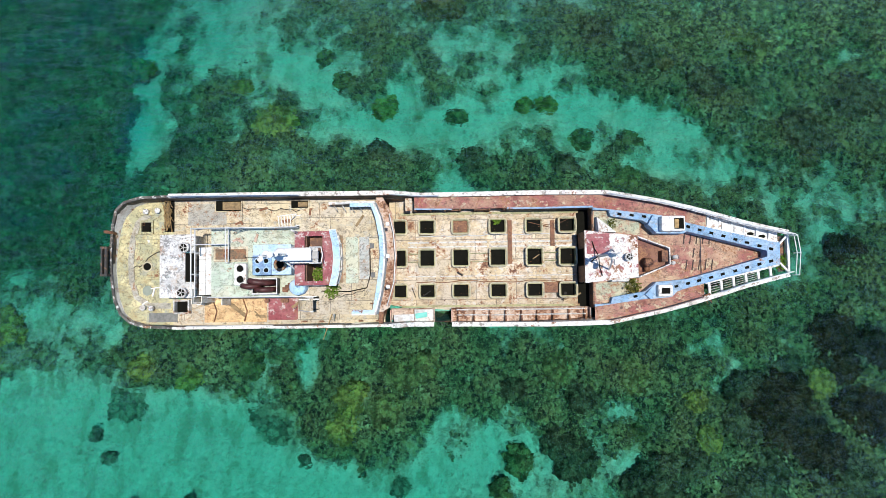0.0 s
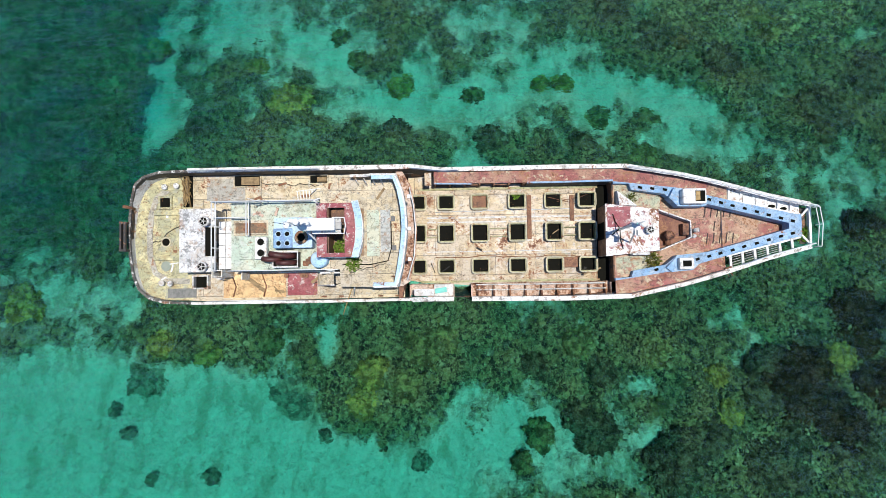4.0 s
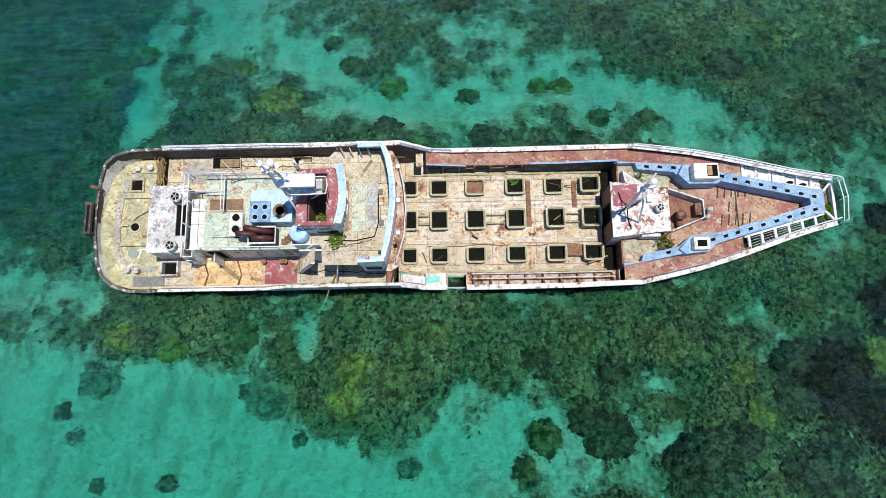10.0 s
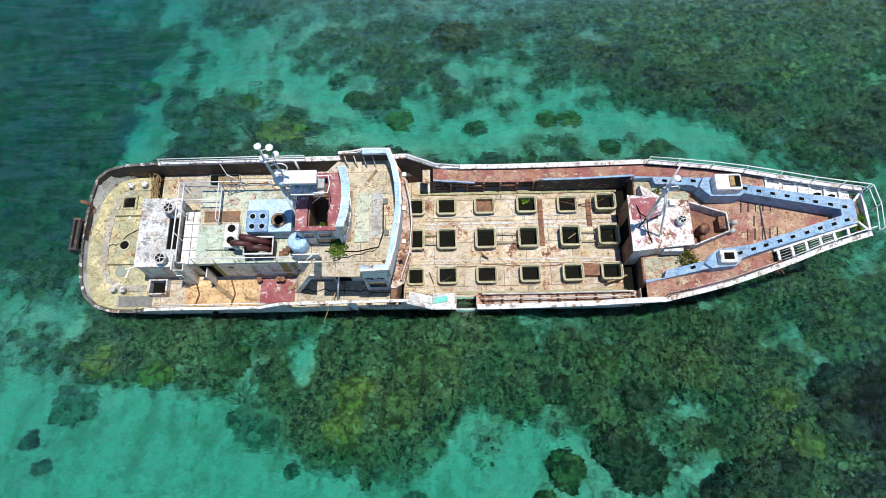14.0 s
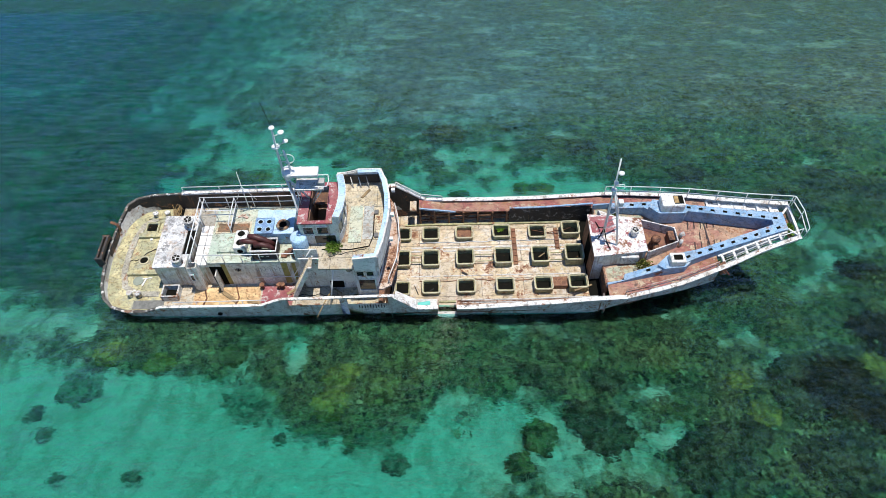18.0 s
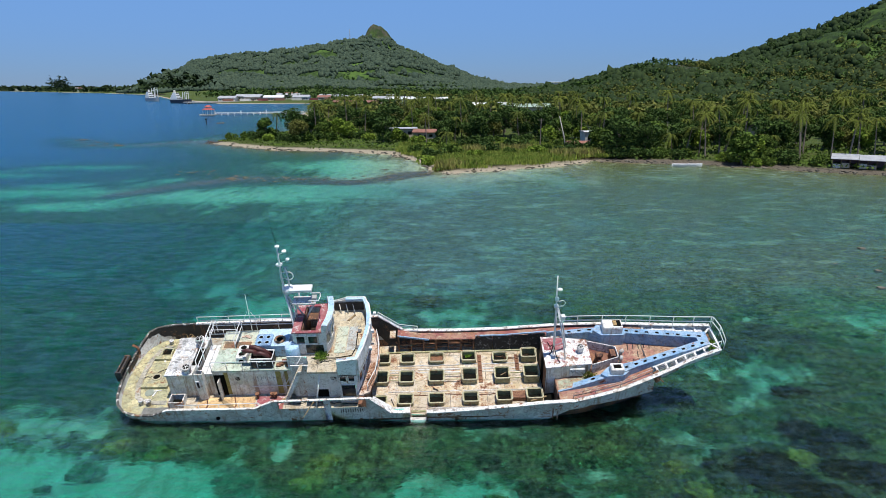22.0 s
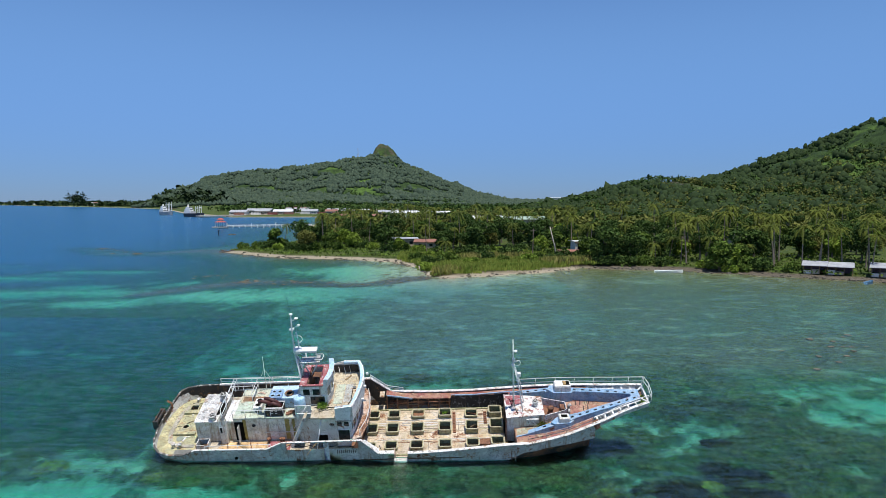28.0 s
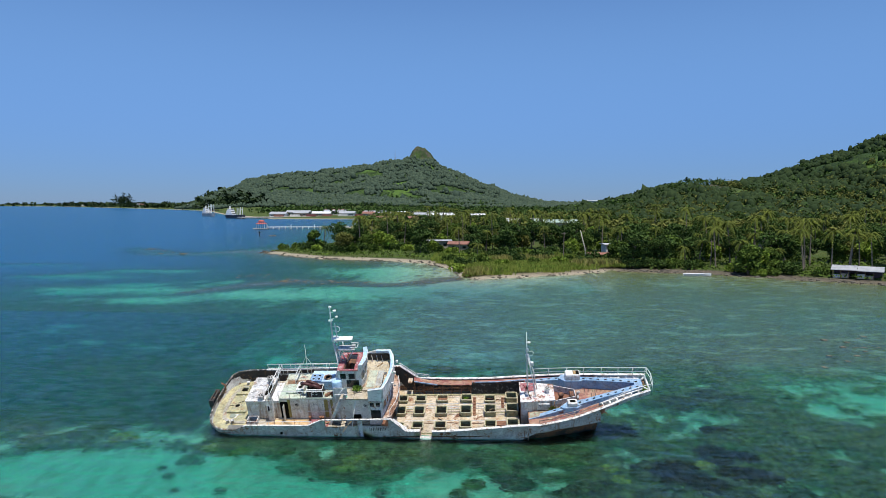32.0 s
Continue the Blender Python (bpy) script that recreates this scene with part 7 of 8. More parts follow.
HEADS_B = [(3.4, -7.6, 1, "brown"), (7.3, -8, 1.1, "brown"), (10.5, -6.8, 1.1, "olive"), (21.5, -7.2, 1, "yellow"), (2.4, -13, 0.8, "olive"), (-27.7, -3.6, 1.6, "yellow"), (-18.7, -6.1, 1, "yellow"), (-16, -6.6, 0.9, "yellow"),
           (-12.3, -6, 0.9, "olive"), (-6.1, -7.9, 1.3, "yellow"), (-6.5, -9.5, 1.2, "yellow"), (-3.1, -6.4, 1.4, "olive"), (-4.1, -8.6, 1.2, "olive"), (-19.4, -8.1, 1.2, "dim"), (-20, -11.2, 0.5, "dim"), (-21, -9.9, 0.5, "dim"),
           (-8.8, -11.4, 0.4, "dim"), (-3.2, -12.9, 0.6, "dim"), (-10.6, -9.2, 1.3, "dim"), (-14.9, -13.6, 0.5, "dim"), (-18.3, -13.7, 0.4, "dim")]
HEADS_C = [(16.3, -9.7, 1.3, "brown"), (17.8, -11.9, 1.3, "brown"), (-22.5, 15.8, 1, "yellow"), (-15, 14.3, 1, "yellow"), (-12.3, 11.2, 1.6, "yellow"), (-11.6, 8.2, 1.3, "dim"), (-4.8, 12.6, 1.1, "yellow"), (-0.6, 21.8, 2.0, "rust"), (4.6, 22.5, 0.45, "rust"),
           (-2.2, -6, 1.3, "olive"), (24.2, 10, 2.2, "brown"), (-5, 8.6, 1.2, "brown"), (13.5, 16.5, 1.6, "brown"), (18, 14.2, 1.7, "brown"), (21.3, 17.6, 1.8, "olive"), (28, 13, 2.2, "brown"), (-18.5, 9.2, 1.1, "brown"),
           (-7.8, 14.8, 0.9, "olive"), (-9.2, 16.8, 0.9, "olive"), (30.5, 11.5, 1.8, "brown"), (21.5, -12.4, 2, "brown"), (24.8, -9.4, 1.8, "maroon"), (6, -6.2, 1.1, "olive")]
HEADS_D = [(17, -7.5, 1.5, "brown"), (20.6, -11.2, 1.8, "maroon"), (23.6, -9, 1.8, "maroon"), (25.4, -5, 1.5, "maroon"), (16.4, -13.6, 1.9, "brown"), (19.8, -5.9, 1.2, "brown"), (13.2, -11.8, 1.2, "brown"), (26, -12, 2.0, "brown"), (25, 1.2, 1.3, "maroon")]
shapes = {}
for i, (x, y, r, kind) in enumerate(HEADS_A + HEADS_B + HEADS_C + HEADS_D):
    key = (i % 3, kind)
    z = max(ground_at(x, y), -1.9) - 0.1
    m = pose(x, y, z, 0, 0, 67 * i) @ Matrix.Diagonal((r, r * (0.8 + 0.07 * (i % 5)), 0.55 + 0.28 * r, 1))
    if key not in shapes:
        shapes[key] = coral_mesh(i % 3 + len(kind), CORAL_MATS[kind])
        ob = shapes[key]
        word = {"yellow": "yellow-brown lumpy", "olive": "olive-brown lumpy", "brown": "dull brown knobbly", "dim": "depth-paled olive rounded", "rust": "rusty orange-brown knobbly", "maroon": "dark maroon spreading"}[kind]
        tagged(ob, word + " coral head on the lagoon bed", "coral", "coral heads round the wreck")
    else:
        ob = shapes[key].copy()
        scene.collection.objects.link(ob)
    ob.matrix_world = m


def blades(name, centre, size, tilt, material, seed, label, category, stretch=1.0, upright=False, slim=0.6):
    """Many small leaf-like faces in one object: arrays of centres (n, 3) and sizes (n,)."""
    r = np.random.RandomState(seed)
    n = len(centre)
    nrm = r.normal(size=(n, 3)) + np.array([0, 0, tilt])
    nrm /= np.linalg.norm(nrm, axis=1)[:, None]
    a = np.cross(nrm, r.normal(size=(n, 3)))
    if upright:
        a = np.tile(np.array([0, 0, 1.0]), (n, 1)) + r.normal(size=(n, 3)) * 0.25
    a /= np.linalg.norm(a, axis=1)[:, None]
    b = np.cross(nrm, a)
    b /= np.maximum(np.linalg.norm(b, axis=1), 1e-6)[:, None]
    s = size[:, None]
    bulge = nrm * s * 0.18
    v = np.stack([centre - a * s * stretch, centre + b * s * slim + bulge, centre + a * s * stretch, centre - b * s * slim + bulge], 1).reshape(-1, 3)
    me = bpy.data.meshes.new(name)
    me.vertices.add(len(v))
    me.vertices.foreach_set("co", v.astype(np.float32).ravel())
    me.loops.add(4 * n)
    me.loops.foreach_set("vertex_index", np.arange(4 * n, dtype=np.int32))
    me.polygons.add(n)
    me.polygons.foreach_set("loop_start", np.arange(n, dtype=np.int32) * 4)
    me.update(calc_edges=True)
    me.materials.append(material)
    ob = new(name, me)
    if label:
        tagged(ob, label, category, kind="stuff")
    return ob


rs = np.random.RandomState(5)
# rubble and small corals over the reef
cx, cy = rs.uniform(-32, 35, 42000), rs.uniform(-20, 33, 42000)
ix, iy = np.clip(np.searchsorted(gx, cx), 0, len(gx) - 1), np.clip(np.searchsorted(gy, cy), 0, len(gy) - 1)
sel = reef[iy, ix] + 0.8 * (fbm(cx / 1.1, cy / 1.1, 15, 3) - 0.5) > rs.uniform(0.5, 1.1, 42000)
cx, cy, cz = cx[sel], cy[sel], ZZ[iy, ix][sel]
size = 0.05 + 0.15 * rs.rand(len(cx)) ** 2
k = 5
centre = np.repeat(np.stack([cx, cy, cz], 1), k, 0) + rs.normal(size=(len(cx) * k, 3)) * np.repeat(size, k)[:, None] * np.array([1.1, 1.1, 0.7]) + np.array([0, 0, 0.08])


def rubble_material():
    n = Nodes("reef_rubble")
    c = n.mix(n.island(), (0.028, 0.027, 0.016), (0.15, 0.132, 0.055))
    c = n.mix(n.ramp(n.noise(0.5, 3, 0.6, None, n.world()), 0.50, 0.66), c, (0.22, 0.20, 0.10))
    return n.done(c, 0.9, 0, 0.1)


blades("reef_rubble", centre, np.repeat(size, k), 1.6, rubble_material(), 7, "small brown corals and rubble on the reef", "coral")


# ---- rocks above water ----
def rock_mesh(seed):
    bm = bmesh.new()
    bmesh.ops.create_icosphere(bm, subdivisions=3, radius=1)
    off = Vector((seed * 3.7, seed, seed * 1.9))
    for v in bm.verts:
        p = v.co.normalized()
        v.co = p * (1 + 0.5 * noise.noise(p * 1.3 + off) + 0.2 * noise.noise(p * 4 + off))
        v.co.z *= 0.5
    return bm


rock_mat = plain("wet_brown_reef_rock", (0.12, 0.10, 0.06), 0.75, 0, 0.6, 2)
ROCKS = [(-59.6, 122.7, 1.5), (-53, 114, 1.2), (-47, 110.6, 2.2), (-41, 108.4, 1.2), (-138.7, 224.9, 2.2), (-123, 201, 1.8), (-113, 198.6, 2.6), (-122.7, 343, 3.0), (53.5, 34.5, 0.5), (60.6, 42.8, 0.7), (50, 30.7, 0.45),
         (57, 38, 0.6), (47, 27.5, 0.4), (5.6, 22.8, 0.4), (-14, 128, 1.4), (-10, 133, 1.2), (-6, 122, 1.0), (8, 122.5, 1.0), (22, 130, 0.9), (-35, 175, 1.2), (-52, 180, 1.3)]
rocks = []
for i, (x, y, r) in enumerate(ROCKS):
    if i < 3:
        ob = part("reef_rock", rock_mesh(i), rock_mat, None, "", True)
        tagged(ob, "wet brown reef rock breaking the surface", "rock", "reef rocks")
        rocks.append(ob)
    else:
        ob = rocks[i % 3].copy()
        scene.collection.objects.link(ob)
    ob.matrix_world = pose(x, y, max(ground_at(x, y), -0.35) + 0.05 * r, 0, 0, 50 * i) @ Matrix.Diagonal((r * 0.8, r * 0.6, r * 0.42, 1))

# stones along the shore
sx, sy, ss = [], [], []
for (ax, ay), (bx, by) in zip(SHORE[1:24], SHORE[2:25]):
    L = math.hypot(bx - ax, by - ay)
    for _ in range(int(L * (3.2 if ax > 50 else 1.6))):
        f = rs.rand()
        sx.append(ax + (bx - ax) * f + rs.normal() * 1.1)
        sy.append(ay + (by - ay) * f + rs.normal() * 1.1)
        ss.append(0.15 + 0.45 * rs.rand() ** 2)
# broken coral blocks along the reef edges
for (ax, ay), (bx, by), count in (((-62, 124), (-38, 107), 90), ((-140, 226), (-110, 197), 60), ((-36, 172), (-80, 190), 60), ((46, 27), (64, 47), 70), ((-48, 111), (-12, 109), 150), ((-14, 110), (-4, 120), 40), ((-20, 118), (10, 108), 30)):
    for _ in range(count):
        f = rs.rand()
        sx.append(ax + (bx - ax) * f + rs.normal() * 2.6)
        sy.append(ay + (by - ay) * f + rs.normal() * 2.2)
        ss.append(0.15 + 0.40 * rs.rand() ** 2)
bm = bmesh.new()
for x, y, r in zip(sx, sy, ss):
    z = max(ground_at(x, y), -0.22)
    t = [bm.verts.new((x + r * math.cos(a) * rs.uniform(0.7, 1.2), y + r * math.sin(a) * rs.uniform(0.7, 1.2), z + d)) for d, q in ((0.0, 1), (r * 0.55, 0.7)) for a in (0, 1.25, 2.5, 3.8, 5.0)]
    top = bm.verts.new((x, y, z + r * 0.75))
    for i in range(5):
        j = (i + 1) % 5
        bm.faces.new((t[i], t[j], t[5 + j], t[5 + i]))
        bm.faces.new((t[5 + i], t[5 + j], top))
tagged(part("shore_stones", bm, plain("shore_stone", (0.15, 0.13, 0.10), 0.85, 0, 0.6, 1.5)), "pale stones and coral blocks along the shore", "stones", kind="stuff")


# ---- trees ----
def crown_points(rnd, lumps, n, flat=0.75):
    out = []
    for _ in range(n):
        c, r = lumps[rnd.randrange(len(lumps))]
        d = Vector((rnd.gauss(0, 1), rnd.gauss(0, 1), rnd.gauss(0, 1))).normalized() * r * rnd.uniform(0.72, 1.05)
        d.z *= flat
        out.append(Vector(c) + d)
    return out


def broad_tree(seed, height, spread_r, material, label):
    rnd = random.Random(seed)
    tree = tagged(new("tree"), label, "tree", "trees on the shore")
    bm = bmesh.new()
    th = height * 0.42
    tube(bm, [(0, 0, -0.4), (0.1, 0.05, th * 0.5), (0.0, 0.15, th), (0.1, 0.1, height * 0.75)], [0.34, 0.26, 0.2, 0.06], 8)
    lumps = []
    for k in range(9):
        a = k * 2.4 + rnd.random()
        q = spread_r * rnd.uniform(0.25, 0.68)
        z = height * rnd.uniform(0.26, 0.84)
        c = (q * math.cos(a), q * math.sin(a), z)
        lumps.append((c, spread_r * rnd.uniform(0.34, 0.52)))
        tube(bm, [(0, 0.05, th * rnd.uniform(0.5, 1)), (c[0] * 0.5, c[1] * 0.5, z * 0.8), (c[0] * 0.9, c[1] * 0.9, z)], [0.13, 0.08, 0.03], 5)
    lumps.append(((0, 0, height * 0.82), spread_r * 0.45))
    part("trunk", bm, bark, tree)
    pts = crown_points(rnd, lumps, 1900)
    crown = blades("crown", np.array([tuple(p) for p in pts]), np.array([rnd.uniform(0.24, 0.55) for _ in pts]), 0.9, material, seed, "", "")
    crown.parent = tree
    return tree


def bush(seed, r, h, material, label):
    rnd = random.Random(seed)
    tree = tagged(new("bush"), label, "bush", "bushes on the shore")
    lumps = [((rnd.uniform(-0.6, 0.6) * r, rnd.uniform(-0.6, 0.6) * r, h * rnd.uniform(0.2, 0.6)), r * rnd.uniform(0.35, 0.6)) for _ in range(7)]
    bm = bmesh.new()
    for c, q in lumps:
        tube(bm, [(0, 0, -0.2), (c[0] * 0.5, c[1] * 0.5, c[2] * 0.6), c], [0.08, 0.05, 0.02], 5)
    part("stem", bm, bark, tree)
    pts = [p for p in crown_points(rnd, lumps, 950, 0.9) if p.z > 0.05]
    crown = blades("crown", np.array([tuple(p) for p in pts]), np.array([rnd.uniform(0.2, 0.42) for _ in pts]), 0.8, material, seed, "", "")
    crown.parent = tree
    return tree


def palm(seed, height, lean, label):
    rnd = random.Random(seed)
    tree = tagged(new("palm_tree"), label, "palm", "coconut palms on the shore")
    bm = bmesh.new()
    pts = [(lean * (f ** 1.6), 0.2 * lean * f, -0.4 + (height + 0.4) * f) for f in (0, 0.15, 0.35, 0.55, 0.75, 0.9, 1)]
    tube(bm, pts, [0.3, 0.22, 0.18, 0.16, 0.14, 0.13, 0.16], 8)
    part("trunk", bm, bark, tree)
    top = Vector(pts[-1])
    bm = bmesh.new()
    for k in range(27):
        a = k * 2.399 + rnd.uniform(-0.2, 0.2)
        up = rnd.uniform(-0.25, 1.1)
        length = rnd.uniform(3.6, 5.0)
        d = Vector((math.cos(a), math.sin(a), 0))
        spine = []
        for s in range(9):
            f = s / 8
            spine.append(top + d * length * f * (0.95 - 0.18 * f) + Vector((0, 0, length * (up * 0.55 * f - (0.62 + 0.25 * (up < 0.2)) * f * f))))
        side = Vector((-d.y, d.x, 0))
        for s in range(8):
            p, q = spine[s], spine[s + 1]
            w = 0.85 * math.sin(math.pi * min((s + 0.8) / 8.6, 1)) ** 0.7 + 0.08
            for sg in (1, -1):
                for h in (0.0, 0.5):
                    o = p.lerp(q, h)
                    tip = o + (q - p) * 0.8 + side * sg * w + Vector((0, 0, -0.38 * w))
                    bm.faces.new([bm.verts.new(v) for v in (o, o.lerp(tip, 0.5) + (q - p) * 0.22, tip, o + (q - p) * 0.42)])
    part("crown", bm, leaf_palm, tree)
    bm = bmesh.new()
    for k in range(7):
        a = k * 0.9
        lathe(bm, [(0.05, -0.14), (0.14, 0), (0.05, 0.14)], top + Vector((0.3 * math.cos(a), 0.3 * math.sin(a), -0.25)), 6)
    part("coconuts", bm, leaf_light, tree)
    return tree


palms = [palm(1, 11, 1.0, "tall coconut palm with drooping fronds on the shore"), palm(2, 8.5, 2.2, "leaning coconut palm with drooping fronds on the shore"), palm(3, 13, -0.8, "very tall coconut palm with grey trunk"), palm(4, 6, 0.6, "short coconut palm with broad fronds")]
trees = [broad_tree(11, 9, 4.6, leaf_dark, "dark green breadfruit tree behind the shore"), broad_tree(12, 8, 4.2, leaf_mid, "rounded green broadleaf tree behind the shore"), broad_tree(13, 11, 5.2, leaf_dark, "large dark broadleaf tree with dense crown"), broad_tree(14, 6.5, 3.6, leaf_light, "bright yellow-green broadleaf tree"), broad_tree(15, 7.5, 4.0, leaf_olive, "dull olive broadleaf tree behind the shore")]
bushes = [bush(21, 2.6, 2.6, leaf_mid, "rounded green shore bush"), bush(22, 2.2, 2.0, leaf_light, "bright green shore bush"), bush(23, 3.2, 3.2, leaf_dark, "dark dense shore bush")]
used = set()


def plant(kind, i, x, y, s, turn):
    src = kind[i % len(kind)]
    m = pose(x, y, max(ground_at(x, y), 0.1), 0, 0, turn) @ Matrix.Scale(s, 4)
    if src.name in used:
        ob = copy_thing(src, m)
        ob.scale = (s, s, s)
    else:
        used.add(src.name)
        src.matrix_world = m


PALMS = [(71.9, 145, 0), (77.6, 146, 1), (109, 170, 0), (101, 150, 2), (96.4, 127.5, 2), (100, 126, 0), (105, 124, 2), (109, 118, 0), (87, 142, 3), (66, 155, 3), (69, 152, 1), (63, 230, 2), (53, 230, 0), (47.7, 180, 1), (44, 176, 2), (-10.8, 215, 2), (-4.8, 215, 2), (7, 200, 2),
         (13.8, 205, 2), (1.5, 166, 3), (-48, 250, 0), (-53, 252, 2), (-19.6, 205, 3), (17, 210, 0), (103, 131, 0), (112, 124, 2), (117, 119, 0), (121, 114, 2), (92, 134, 0), (95, 140, 2), (108, 136, 2), (116, 132, 0), (84, 150, 0), (88, 158, 2), (98, 160, 0), (78, 165, 2),
         (-30, 228, 0), (-38, 236, 2), (24, 222, 2), (30, 232, 0), (36, 214, 0), (-2, 240, 2), (126, 122, 2), (121, 130, 0), (131, 112, 0)]
TREES = [(48.7, 149, 2), (53, 152, 0), (57.7, 153, 2), (61, 158, 0), (71, 162, 2), (75, 168, 0), (33.9, 190, 0), (29, 196, 2), (10.9, 182, 0), (14, 190, 2), (-32.9, 236, 2), (-26, 230, 0), (-60, 246, 1), (-56, 236, 0), (77, 133.5, 1), (80.5, 136, 3), (84, 136.5, 1), (46, 158, 1), (40, 186, 1), (22, 204, 2), (64, 166, 1),
         (80, 152, 2), (90, 148, 0), (-44, 214, 1), (-20, 226, 2), (-40, 224, 3), (4, 222, 0), (38, 200, 2), (46, 196, 0), (54, 182, 2), (60, 190, 1), (70, 182, 2), (86, 176, 0), (98, 172, 2), (110, 156, 0), (122, 144, 2), (130, 132, 1), (-12, 236, 1), (16, 232, 0)]
BUSHES = [(-51, 195, 2), (-56, 198, 2), (-46, 197, 0), (-72, 212, 0), (-67, 208, 2), (-62, 203, 1), (-44, 203, 2), (-38, 200, 0), (-26, 200, 1), (-30, 206, 2), (-34, 212, 0), (-20, 196, 2), (-13, 194, 0), (-8, 190, 1), (-64, 214, 2), (-54, 208, 0), (-78, 214, 0), (7, 172, 2), (12, 172, 2), (16, 176, 0), (-3, 170, 1), (-8, 160, 0), (19, 178, 1), (26, 180, 2), (32, 176, 2),
          (36, 170, 0), (46, 149, 2), (51, 147.5, 2), (56, 147, 2), (62, 149, 0), (65, 145, 2), (75, 138, 1), (79, 131, 1), (83, 131, 0), (88, 131.5, 2), (93, 127, 0), (68, 148, 0), (60, 147, 0), (43, 152, 1), (28, 186, 0), (0, 178, 2), (-16, 202, 1), (120, 108, 2), (124, 106, 0)]
BUSHES += [(-2, 146, 2), (4, 152, 0), (9, 143, 1), (14, 156, 2), (19, 150, 0), (22, 162, 2), (27, 153, 1), (31, 161, 0), (35, 154, 2), (1, 158, 0), (40, 158, 2), (12, 165, 2), (-4, 136, 1), (24, 171, 0)]
rnd = random.Random(77)
for i, (x, y, k) in enumerate(PALMS):
    plant(palms, k, x, y, rnd.uniform(0.85, 1.1), rnd.uniform(0, 360))
for i, (x, y, k) in enumerate(TREES):
    plant(trees, k, x, y, rnd.uniform(0.8, 1.1), rnd.uniform(0, 360))
for i, (x, y, k) in enumerate(BUSHES):
    plant(bushes, k, x, y, rnd.uniform(0.8, 1.2), rnd.uniform(0, 360))
CLEAR = [(-14, 204, 8), (-5, 203, 8), (46, 172, 4), (40, 166, 4), (101, 121.5, 6), (112, 114, 6), (27, 395, 22), (38, 275, 16), (-68, 505, 26), (-50, 565, 24), (-26, 545, 34)]


def clear(x, y):
    return all(math.hypot(x - a, y - b) > r for a, b, r in CLEAR)


n = 0
while n < 430:
    y = 150 + 330 * rnd.random() ** 1.35
    x = rnd.uniform(-75, 60 + 0.75 * (y - 60))
    d = float(shore_distance(np.array([x]), np.array([y]))[0])
    if d < 14 or (x < 42 and y < 180) or not clear(x, y):
        continue
    n += 1
    if rnd.random() < 0.24:
        plant(palms, rnd.choice((0, 2, 0, 3)), x, y, rnd.uniform(0.65, 1.25), rnd.uniform(0, 360))
    else:
        plant(trees, rnd.choice((0, 4, 2, 4, 1, 3)), x, y, rnd.uniform(0.7, 1.05), rnd.uniform(0, 360))

# woods further off, as one mass each
def grove(name, count, box_of, leaves, size, height, spread_r, material, seed, label, test, tilt=0.9):
    r = np.random.RandomState(seed)
    x, y = r.uniform(box_of[0], box_of[1], count), box_of[2] + (box_of[3] - box_of[2]) * r.rand(count) ** 1.25
    d = shore_distance(x, y)
    keep = (d > 8) & test(x, y)
    x, y = x[keep], y[keep]
    z = np.array([ground_at(a, b) for a, b in zip(x, y)])
    h = height * r.uniform(0.45, 1.35, len(x))
    q = r.normal(size=(len(x) * leaves, 3))
    q /= np.linalg.norm(q, axis=1)[:, None]
    q[:, 2] = q[:, 2] * 0.75
    base = np.repeat(np.stack([x, y, z + h * 0.55], 1), leaves, 0)
    hh = np.repeat(h, leaves)[:, None]
    c = base + q * np.concatenate([np.full_like(hh, 1), np.full_like(hh, 1), hh / spread_r * 0.55], 1) * spread_r * r.uniform(0.5, 1.0, (len(q), 1))
    return blades(name, c, np.repeat(h / height, leaves) * size * r.uniform(0.7, 1.3, len(c)), tilt, material, seed, label, "forest")


def canopy_wood(name, count, box_of, height, spread_r, material, seed, label, test):
    """Distant closed woods: uneven low-poly crowns with jagged outlines, one mass of many."""
    r = np.random.RandomState(seed)
    x, y = r.uniform(box_of[0], box_of[1], count), box_of[2] + (box_of[3] - box_of[2]) * r.rand(count) ** 1.1
    keep = (shore_distance(x, y) > 8) & test(x, y)
    x, y = x[keep], y[keep]
    z = np.array([ground_at(a, b) for a, b in zip(x, y)])
    bm = bmesh.new()
    bmesh.ops.create_icosphere(bm, subdivisions=1, radius=1)
    bm.verts.ensure_lookup_table()
    base, tri = np.array([v.co[:] for v in bm.verts]), np.array([[v.index for v in f.verts] for f in bm.faces])
    bm.free()
    k, m = len(base), len(x)
    grow = r.lognormal(0.0, 0.32, m)[:, None, None]
    shape = np.stack([r.uniform(0.75, 1.25, m) * spread_r, r.uniform(0.75, 1.25, m) * spread_r, r.uniform(0.7, 1.5, m) * height * 0.5], 1)[:, None, :]
    turned = np.stack([base @ np.linalg.qr(r.normal(size=(3, 3)))[0] for _ in range(24)])
    v = turned[r.randint(0, 24, m)] * r.uniform(0.72, 1.2, (m, k, 1)) * shape * grow + r.normal(size=(m, k, 3)) * spread_r * 0.08
    v = (v + np.stack([x, y, z + height * 0.35], 1)[:, None, :]).reshape(-1, 3)
    f = (tri[None] + (np.arange(m) * k)[:, None, None]).reshape(-1, 3)
    me = bpy.data.meshes.new(name)
    me.vertices.add(len(v))
    me.vertices.foreach_set("co", v.astype(np.float32).ravel())
    me.loops.add(f.size)
    me.loops.foreach_set("vertex_index", f.ravel().astype(np.int32))
    me.polygons.add(len(f))
    me.polygons.foreach_set("loop_start", (np.arange(len(f)) * 3).astype(np.int32))
    me.update(calc_edges=True)
    me.materials.append(material)
    return tagged(new(name, me), label, "forest", kind="stuff")


open_ground = lambda x, y: np.array([clear(a, b) for a, b in zip(x, y)])
